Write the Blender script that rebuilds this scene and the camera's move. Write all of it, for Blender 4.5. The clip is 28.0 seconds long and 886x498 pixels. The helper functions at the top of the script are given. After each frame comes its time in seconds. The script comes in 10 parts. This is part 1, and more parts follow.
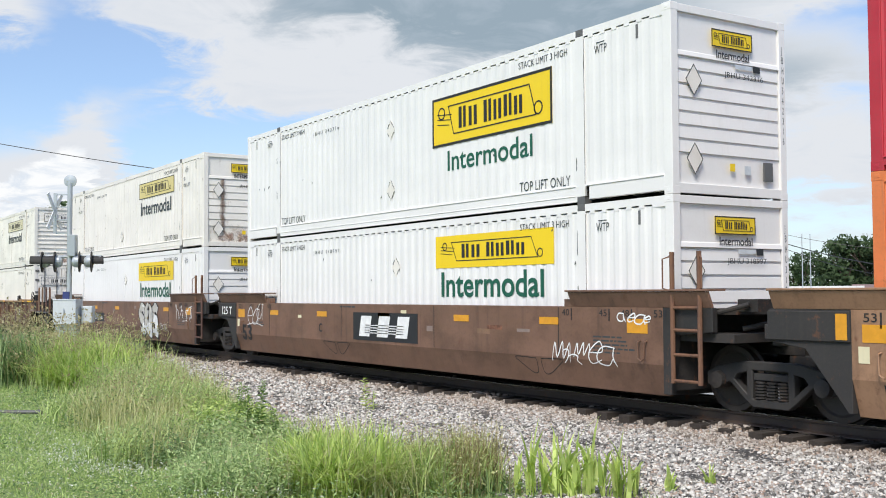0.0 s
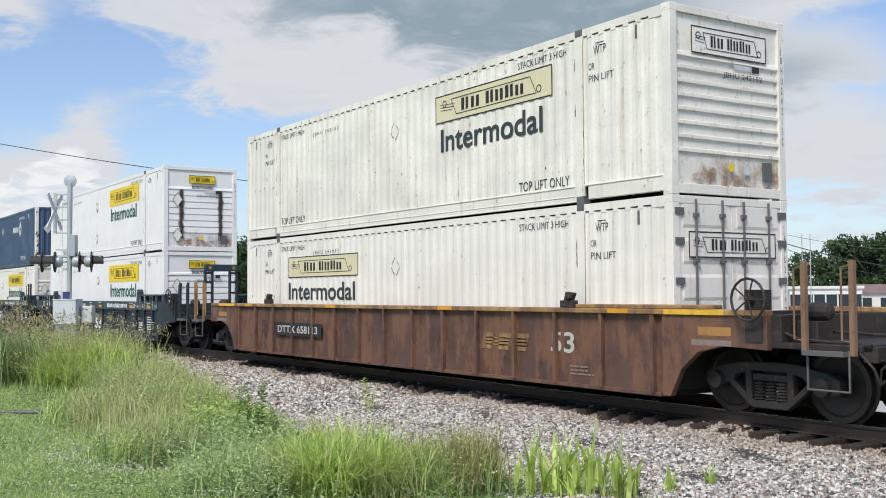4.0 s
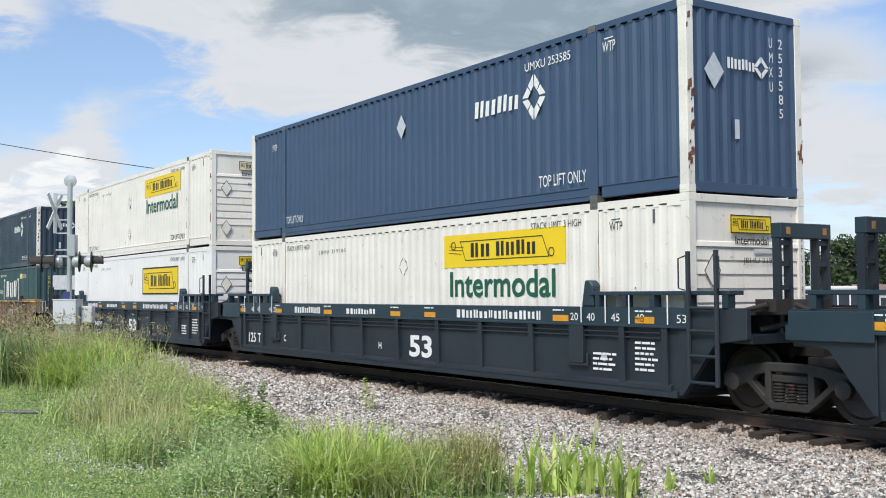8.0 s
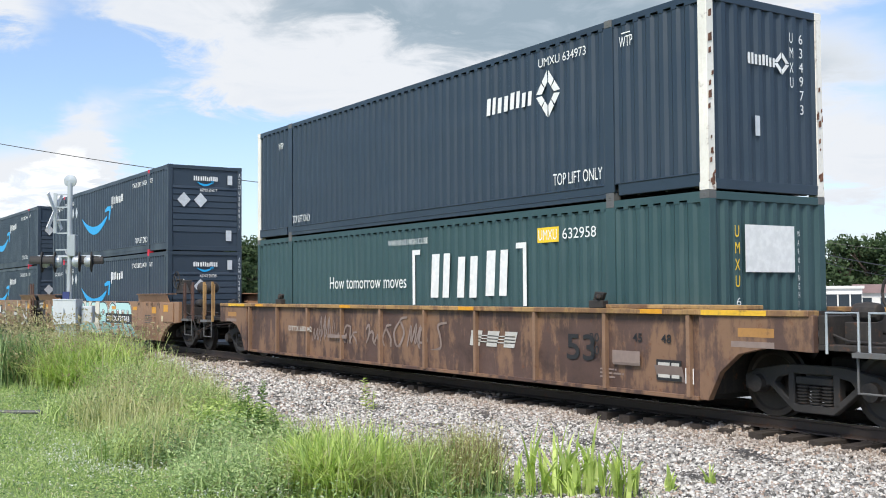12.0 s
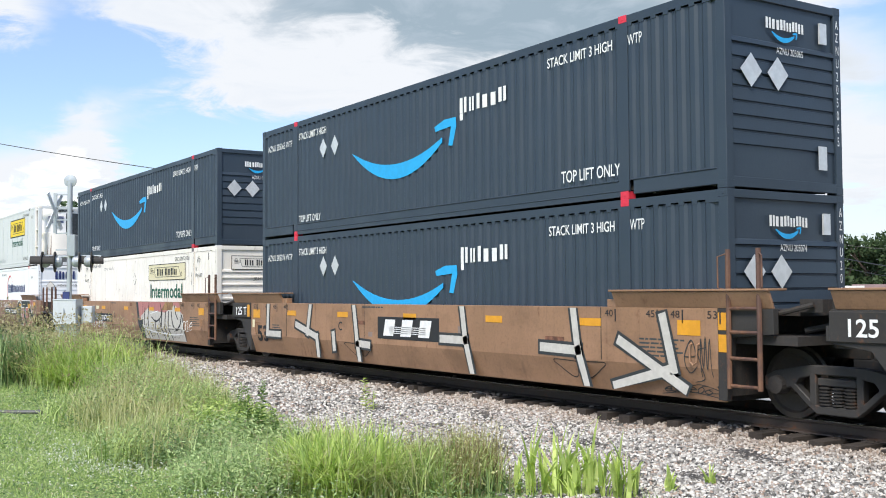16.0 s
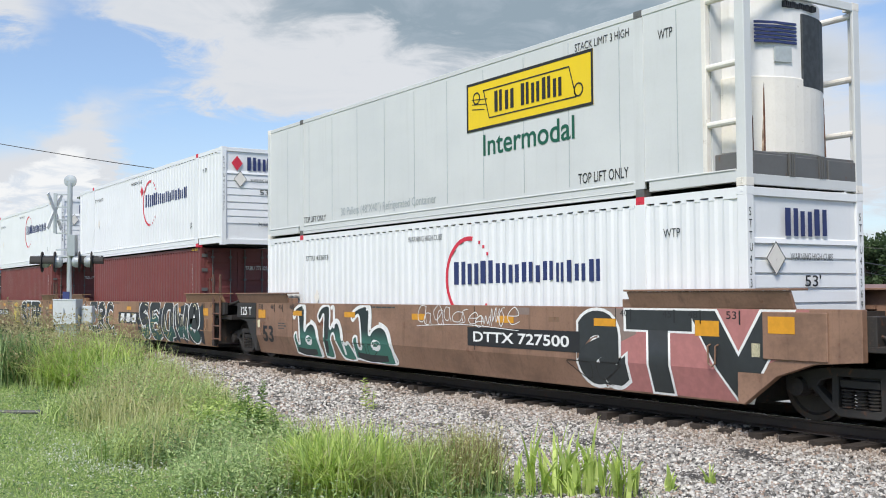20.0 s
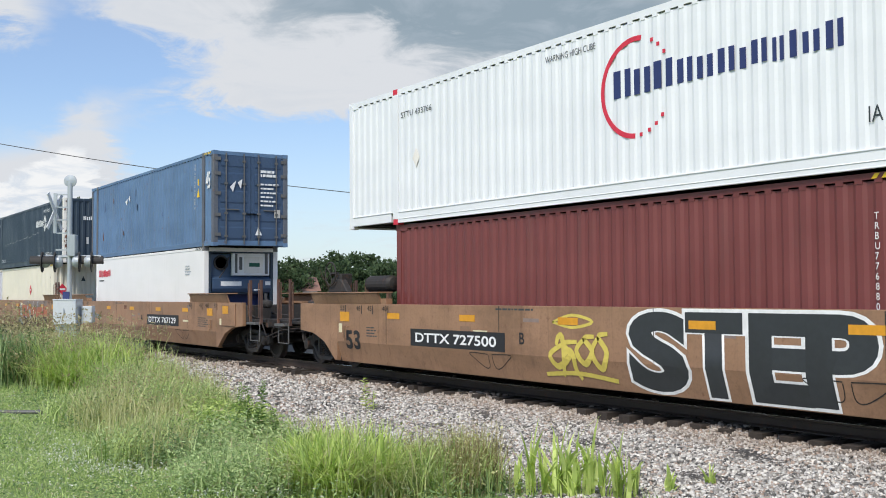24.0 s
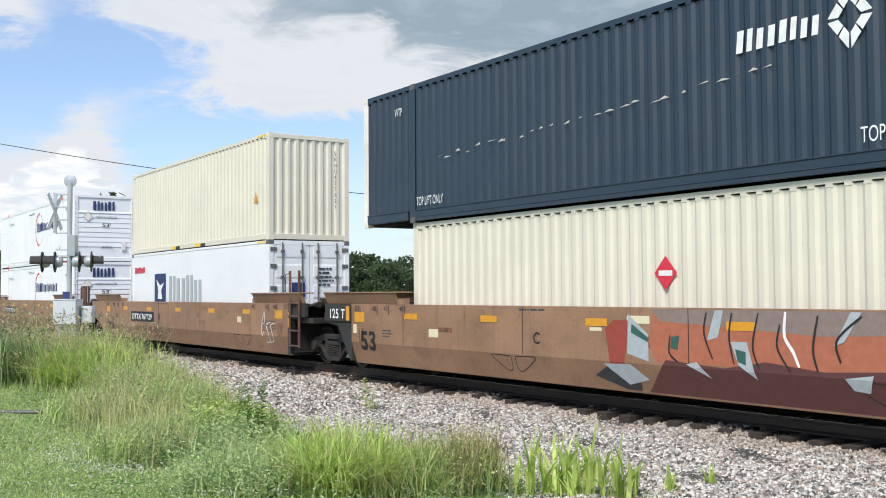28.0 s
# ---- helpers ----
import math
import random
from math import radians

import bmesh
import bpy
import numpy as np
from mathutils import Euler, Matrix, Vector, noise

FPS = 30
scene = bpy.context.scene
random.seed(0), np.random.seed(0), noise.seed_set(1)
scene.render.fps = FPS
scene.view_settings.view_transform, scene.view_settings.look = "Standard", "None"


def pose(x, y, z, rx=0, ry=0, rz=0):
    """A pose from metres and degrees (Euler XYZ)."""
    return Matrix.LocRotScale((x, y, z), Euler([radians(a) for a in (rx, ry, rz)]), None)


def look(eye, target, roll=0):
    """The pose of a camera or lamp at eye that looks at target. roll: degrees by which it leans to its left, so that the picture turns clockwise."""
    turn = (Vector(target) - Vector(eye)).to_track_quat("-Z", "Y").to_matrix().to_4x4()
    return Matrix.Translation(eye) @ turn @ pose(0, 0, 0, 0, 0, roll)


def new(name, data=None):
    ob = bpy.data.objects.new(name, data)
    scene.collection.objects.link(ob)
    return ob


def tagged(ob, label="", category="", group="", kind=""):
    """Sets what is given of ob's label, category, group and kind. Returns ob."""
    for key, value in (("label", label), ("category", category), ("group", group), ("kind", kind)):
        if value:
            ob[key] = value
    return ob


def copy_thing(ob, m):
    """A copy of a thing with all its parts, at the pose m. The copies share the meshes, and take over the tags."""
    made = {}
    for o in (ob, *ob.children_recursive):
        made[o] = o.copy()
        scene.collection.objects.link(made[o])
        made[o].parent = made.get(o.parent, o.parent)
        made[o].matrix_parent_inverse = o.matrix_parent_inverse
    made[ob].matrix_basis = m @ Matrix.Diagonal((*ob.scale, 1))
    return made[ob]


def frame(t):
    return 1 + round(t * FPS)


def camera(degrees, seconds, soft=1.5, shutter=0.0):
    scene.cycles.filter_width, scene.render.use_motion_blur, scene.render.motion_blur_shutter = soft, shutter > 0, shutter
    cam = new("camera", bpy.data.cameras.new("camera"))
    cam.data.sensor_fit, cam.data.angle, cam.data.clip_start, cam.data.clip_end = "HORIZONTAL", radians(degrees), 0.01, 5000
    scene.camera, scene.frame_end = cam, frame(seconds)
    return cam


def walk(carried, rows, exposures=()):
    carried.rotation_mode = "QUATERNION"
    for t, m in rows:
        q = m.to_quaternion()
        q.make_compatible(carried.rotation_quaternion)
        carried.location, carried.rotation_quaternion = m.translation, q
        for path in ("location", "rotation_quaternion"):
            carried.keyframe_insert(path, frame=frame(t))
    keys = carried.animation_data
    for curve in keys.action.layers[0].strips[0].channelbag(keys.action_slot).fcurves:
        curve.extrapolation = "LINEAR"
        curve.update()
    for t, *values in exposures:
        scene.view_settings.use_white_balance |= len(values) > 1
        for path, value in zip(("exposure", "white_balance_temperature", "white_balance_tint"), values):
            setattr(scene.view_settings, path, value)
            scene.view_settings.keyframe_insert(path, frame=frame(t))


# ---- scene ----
# ---- camera ----
cam = camera(45.82, 28.0, soft=1.0)
EYE = (11.218, -12.654, 1.740)
AIM = (11.218 - 0.83623 * 10, -12.654 + 0.54681 * 10, 1.740 + 0.04148 * 10)
EXPOSURES = ((0.0, 0.16), (1.5, 0.06), (3.0, 0.0), (5.5, 0.0), (8.0, 0.08), (9.5, 0.13), (12.0, 0.3), (14.5, 0.38), (17.0, 0.38), (18.5, 0.24), (20.0, 0.06), (21.5, 0.04), (24.0, 0.04), (26.0, 0.1), (28.0, 0.2))
walk(cam, [(0.0, look(EYE, AIM, -0.3825)), (28.0, look(EYE, AIM, -0.3825))], EXPOSURES)

# ---- world, sun ----
SUN_DIR = Vector((0.46, -0.68, 0.95)).normalized()


def node(nt, kind, **inputs):
    n = nt.nodes.new(kind)
    for key, value in inputs.items():
        n.inputs[int(key[1:]) if key[0] == "i" and key[1:].isdigit() else key].default_value = value
    return n


def mathn(nt, op, a, b=None, clamp=False):
    n = nt.nodes.new("ShaderNodeMath")
    n.operation, n.use_clamp = op, clamp
    for i, v in enumerate((a, b)):
        if v is None:
            continue
        if isinstance(v, (int, float)):
            n.inputs[i].default_value = v
        else:
            nt.links.new(v, n.inputs[i])
    return n.outputs[0]


def mixc(nt, fac, a, b, mode="MIX"):
    n = nt.nodes.new("ShaderNodeMix")
    n.data_type, n.blend_type = "RGBA", mode
    for sock, v in ((n.inputs[0], fac), (n.inputs[6], a), (n.inputs[7], b)):
        if isinstance(v, (int, float)):
            sock.default_value = v
        elif isinstance(v, (tuple, list)):
            sock.default_value = (*v[:3], 1)
        else:
            nt.links.new(v, sock)
    return n.outputs[2]


def ramp(nt, fac, lo, hi, v0=0.0, v1=1.0):
    n = nt.nodes.new("ShaderNodeMapRange")
    n.interpolation_type = "SMOOTHSTEP"
    nt.links.new(fac, n.inputs[0])
    for i, v in zip((1, 2, 3, 4), (lo, hi, v0, v1)):
        n.inputs[i].default_value = v
    return n.outputs[0]


def make_world():
    world = bpy.data.worlds.new("sky")
    scene.world = world
    world.use_nodes = True
    nt = world.node_tree
    nt.nodes.clear()
    sky = nt.nodes.new("ShaderNodeTexSky")
    sky.sky_type, sky.sun_disc = "NISHITA", False
    sky.sun_elevation = math.asin(SUN_DIR.z)
    sky.sun_rotation = math.atan2(SUN_DIR.x, SUN_DIR.y)
    sky.air_density, sky.dust_density = 1.0, 0.6
    tc = nt.nodes.new("ShaderNodeTexCoord")
    sep = nt.nodes.new("ShaderNodeSeparateXYZ")
    nt.links.new(tc.outputs["Generated"], sep.inputs[0])
    az = mathn(nt, "ARCTAN2", sep.outputs[0], sep.outputs[1])
    el = mathn(nt, "ARCSINE", sep.outputs[2])
    # clouds lie on a high flat layer: stretch the pattern towards the horizon
    zz = mathn(nt, "MAXIMUM", mathn(nt, "ADD", sep.outputs[2], 0.22), 0.05)
    comb = nt.nodes.new("ShaderNodeCombineXYZ")
    nt.links.new(mathn(nt, "DIVIDE", sep.outputs[0], zz), comb.inputs[0])
    nt.links.new(mathn(nt, "DIVIDE", sep.outputs[1], zz), comb.inputs[1])
    nt.links.new(mathn(nt, "MULTIPLY", sep.outputs[2], 3.0), comb.inputs[2])

    def fbm(scale, detail, rough, dist=0.0):
        n = node(nt, "ShaderNodeTexNoise", Scale=scale, Detail=detail, Roughness=rough, Distortion=dist)
        nt.links.new(comb.outputs[0], n.inputs["Vector"])
        return n.outputs["Fac"]

    big, fine = fbm(1.6, 7, 0.58, 0.3), fbm(5.5, 8, 0.62, 0.5)
    warp = mathn(nt, "MULTIPLY", mathn(nt, "SUBTRACT", fine, 0.5), 0.10)
    azw, elw = mathn(nt, "ADD", az, warp), mathn(nt, "ADD", el, mathn(nt, "MULTIPLY", warp, 0.6))

    def bank(a, e, wa, we, strength):
        da = mathn(nt, "DIVIDE", mathn(nt, "SUBTRACT", azw, radians(a)), radians(wa))
        de = mathn(nt, "DIVIDE", mathn(nt, "SUBTRACT", elw, radians(e)), radians(we))
        s = mathn(nt, "ADD", mathn(nt, "MULTIPLY", da, da), mathn(nt, "MULTIPLY", de, de))
        return mathn(nt, "MULTIPLY", mathn(nt, "EXPONENT", mathn(nt, "MULTIPLY", s, -1.0)), strength)

    def total(items):
        out = None
        for it in items:
            b = bank(*it)
            out = b if out is None else mathn(nt, "ADD", out, b)
        return out

    white = total(WHITE_BANKS)
    grey = total(GREY_BANKS)
    rough_edge = mathn(nt, "ADD", mathn(nt, "MULTIPLY", mathn(nt, "SUBTRACT", big, 0.5), 0.8), mathn(nt, "MULTIPLY", mathn(nt, "SUBTRACT", fine, 0.5), 0.9))
    body = mathn(nt, "ADD", mathn(nt, "ADD", rough_edge, 0.10), mathn(nt, "ADD", white, grey))
    cover = ramp(nt, body, 0.06, 0.58)
    shade = ramp(nt, mathn(nt, "ADD", grey, mathn(nt, "MULTIPLY", rough_edge, 0.9)), 0.15, 1.0)
    tone = mixc(nt, shade, (6.95, 7.2, 7.6), (2.9, 3.7, 4.4))
    tone = mixc(nt, mathn(nt, "MULTIPLY", mathn(nt, "SUBTRACT", fine, 0.50), 1.6, True), tone, (5.6, 6.2, 7.0))
    blue = mixc(nt, 1.0, sky.outputs[0], SKY_TINT, "MULTIPLY")
    haze = ramp(nt, el, 0.0, 0.20, 0.52, 0.16)
    blue = mixc(nt, haze, blue, (7.0, 7.7, 8.3))
    col = mixc(nt, cover, blue, tone)
    # heaped white clouds low over the horizon
    puff = mathn(nt, "ADD", total(PUFF_BANKS), mathn(nt, "MULTIPLY", mathn(nt, "SUBTRACT", fine, 0.5), 1.1))
    lump = mixc(nt, ramp(nt, fine, 0.38, 0.58), (6.6, 7.2, 8.0), (8.8, 8.9, 9.0))
    col = mixc(nt, ramp(nt, puff, 0.42, 0.62), col, lump)
    bg = node(nt, "ShaderNodeBackground", Strength=0.10)
    nt.links.new(col, bg.inputs[0])
    out = nt.nodes.new("ShaderNodeOutputWorld")
    nt.links.new(bg.outputs[0], out.inputs[0])


PUFF_BANKS = ((-76.2, 6.0, 1.3, 1.9, 1.0), (-78.6, 4.6, 1.9, 2.2, 1.0), (-74.4, 4.6, 1.2, 1.3, 0.8), (-48.5, 5.6, 2.6, 1.1, 0.7), (-43.5, 4.6, 2.2, 1.0, 0.6))
SKY_TINT = (1.10, 1.27, 1.52)
# cloud banks: azimuth and elevation of the middle, half widths (degrees), weight
WHITE_BANKS = ((-65.5, 13.6, 5.5, 2.3, 0.75), (-60.5, 11.2, 4.0, 1.4, 0.6), (-66.5, 10.8, 4.5, 0.9, 0.5), (-76.2, 6.6, 1.5, 1.5, 1.3), (-79.2, 4.8, 2.6, 1.9, 1.2), (-74.0, 4.4, 2.4, 1.4, 0.6),
               (-79.5, 14.2, 2.0, 1.6, 0.55), (-75.5, 9.2, 1.6, 0.8, 0.35), (-72.5, 14.9, 3.0, 0.9, 0.35), (-48.0, 8.6, 5.0, 2.2, 0.75), (-53.0, 10.0, 3.0, 1.5, 0.3), (-54.0, 3.0, 3.0, 1.0, 0.6), (-44.5, 3.2, 3.5, 0.9, 0.55),
               (-36.0, 7.0, 5.0, 2.2, 0.7), (-40.0, 15.5, 5.0, 1.2, 0.7), (-66.0, 7.4, 6.0, 1.5, -0.45), (-74.0, 12.2, 2.8, 1.1, -0.45), (-79.0, 10.6, 2.2, 1.5, -0.35), (-58.0, 8.6, 2.5, 1.0, -0.4), (-49.0, 5.2, 6.0, 0.9, -0.25))
GREY_BANKS = ((-48.0, 15.8, 9.0, 2.6, 0.45), (-61.5, 16.7, 6.0, 2.0, 1.0), (-56.5, 15.2, 6.0, 1.9, 0.75), (-50.5, 14.0, 6.0, 1.9, 1.0), (-45.5, 11.3, 2.4, 1.9, 0.85), (-39.0, 11.3, 6.0, 1.8, 0.62), (-55.0, 20.0, 14.0, 3.5, 0.6), (-47.0, 7.4, 3.0, 0.8, 0.18))
make_world()
sun = new("sun", bpy.data.lights.new("sun", "SUN"))
sun.data.energy, sun.data.angle, sun.data.color = 3.8, radians(20), (1.0, 0.945, 0.85)
sun.matrix_world = look(tuple(SUN_DIR * 60), (0, 0, 0))


# ---- materials ----
def base_material(name):
    m = bpy.data.materials.new(name)
    m.use_nodes = True
    nt = m.node_tree
    bsdf = nt.nodes["Principled BSDF"]
    return m, nt, bsdf


def coords(nt, stretch=(1, 1, 1), shift=True):
    tc = nt.nodes.new("ShaderNodeTexCoord")
    mp = nt.nodes.new("ShaderNodeMapping")
    mp.inputs["Scale"].default_value = stretch
    nt.links.new(tc.outputs["Object"], mp.inputs["Vector"])
    if shift:
        info = nt.nodes.new("ShaderNodeObjectInfo")
        sc = nt.nodes.new("ShaderNodeVectorMath")
        sc.operation = "SCALE"
        sc.inputs[0].default_value = (37.0, 53.0, 71.0)
        nt.links.new(info.outputs["Random"], sc.inputs["Scale"])
        nt.links.new(sc.outputs[0], mp.inputs["Location"])
    return mp.outputs[0]


def noisen(nt, vec, scale, detail=4, rough=0.55):
    n = node(nt, "ShaderNodeTexNoise", Scale=scale, Detail=detail, Roughness=rough)
    nt.links.new(vec, n.inputs["Vector"])
    return n.outputs["Fac"]


def bumpn(nt, bsdf, height, strength, distance):
    b = node(nt, "ShaderNodeBump", Strength=strength, Distance=distance)
    nt.links.new(height, b.inputs["Height"])
    nt.links.new(b.outputs[0], bsdf.inputs["Normal"])


def paint(name, color, rough=0.45, dirt=0.3, rust=0.0, streak=0.3, metal=0.0, grime=(0.10, 0.085, 0.07), bump=0.003, blotch=0.0, bloom=None):
    """Weathered paint on steel: broad fading, run-down streaks, specks of rust."""
    m, nt, bsdf = base_material(name)
    v = coords(nt)
    run = coords(nt, (7, 7, 0.45))
    broad, grain, runs = noisen(nt, v, 0.9, 5), noisen(nt, v, 22, 4), noisen(nt, run, 1.0, 5, 0.6)
    fade = mathn(nt, "ADD", mathn(nt, "MULTIPLY", broad, 0.6), mathn(nt, "MULTIPLY", noisen(nt, coords(nt, (0.5, 0.5, 2.2)), 0.8, 5), 0.4))
    c = mixc(nt, ramp(nt, fade, 0.35, 0.65, 0, 0.25 + dirt), color, tuple(min(1, x * (1.12 + 0.6 * dirt) + 0.012) for x in color))
    c = mixc(nt, ramp(nt, grain, 0.45, 0.75, 0, dirt * 0.5), c, grime)
    c = mixc(nt, ramp(nt, runs, 0.52, 0.8, 0, streak), c, grime)
    if blotch:
        # soot and brake dust in long smears, and pale rubbed patches
        smear = noisen(nt, coords(nt, (0.55, 1, 0.75)), 1.7, 7, 0.68)
        rub = noisen(nt, coords(nt, (1.4, 1, 1.1)), 1.9, 8, 0.74)
        c = mixc(nt, ramp(nt, smear, 0.45, 0.70, 0, blotch), c, tuple(x * 0.42 for x in color))
        c = mixc(nt, ramp(nt, rub, 0.55, 0.72, 0, blotch * 0.5), c, tuple(min(1, x * 1.45 + 0.02) for x in color))
    if bloom:
        # broad fields of bare orange rust with ragged run-down edges
        field = mathn(nt, "ADD", mathn(nt, "MULTIPLY", noisen(nt, coords(nt, (1.3, 1, 0.7)), 1.1, 8, 0.7), 0.7), mathn(nt, "MULTIPLY", noisen(nt, coords(nt, (5, 5, 0.6)), 1.0, 5, 0.6), 0.3))
        c = mixc(nt, ramp(nt, field, 0.46, 0.56, 0, 0.85), c, bloom)
    if rust:
        spots = mathn(nt, "ADD", mathn(nt, "MULTIPLY", noisen(nt, v, 6, 6, 0.7), 0.75), mathn(nt, "MULTIPLY", runs, 0.3))
        c = mixc(nt, ramp(nt, spots, 0.62 - 0.1 * rust, 0.72, 0, min(1, 0.5 + rust)), c, (0.14, 0.055, 0.025))
    nt.links.new(c, bsdf.inputs["Base Color"])
    nt.links.new(ramp(nt, broad, 0.3, 0.7, rough - 0.08, rough + 0.14), bsdf.inputs["Roughness"])
    bsdf.inputs["Metallic"].default_value = metal
    bumpn(nt, bsdf, mathn(nt, "ADD", grain, mathn(nt, "MULTIPLY", broad, 2.0)), 0.35, bump)
    return m


def plain(name, color, rough=0.6, metal=0.0, vary=0.07):
    m, nt, bsdf = base_material(name)
    n = noisen(nt, coords(nt), 9, 4)
    c = mixc(nt, ramp(nt, n, 0.35, 0.7, 0, 1), tuple(x * (1 - vary) for x in color), tuple(min(1, x * (1 + vary)) for x in color))
    nt.links.new(c, bsdf.inputs["Base Color"])
    bsdf.inputs["Roughness"].default_value, bsdf.inputs["Metallic"].default_value = rough, metal
    return m


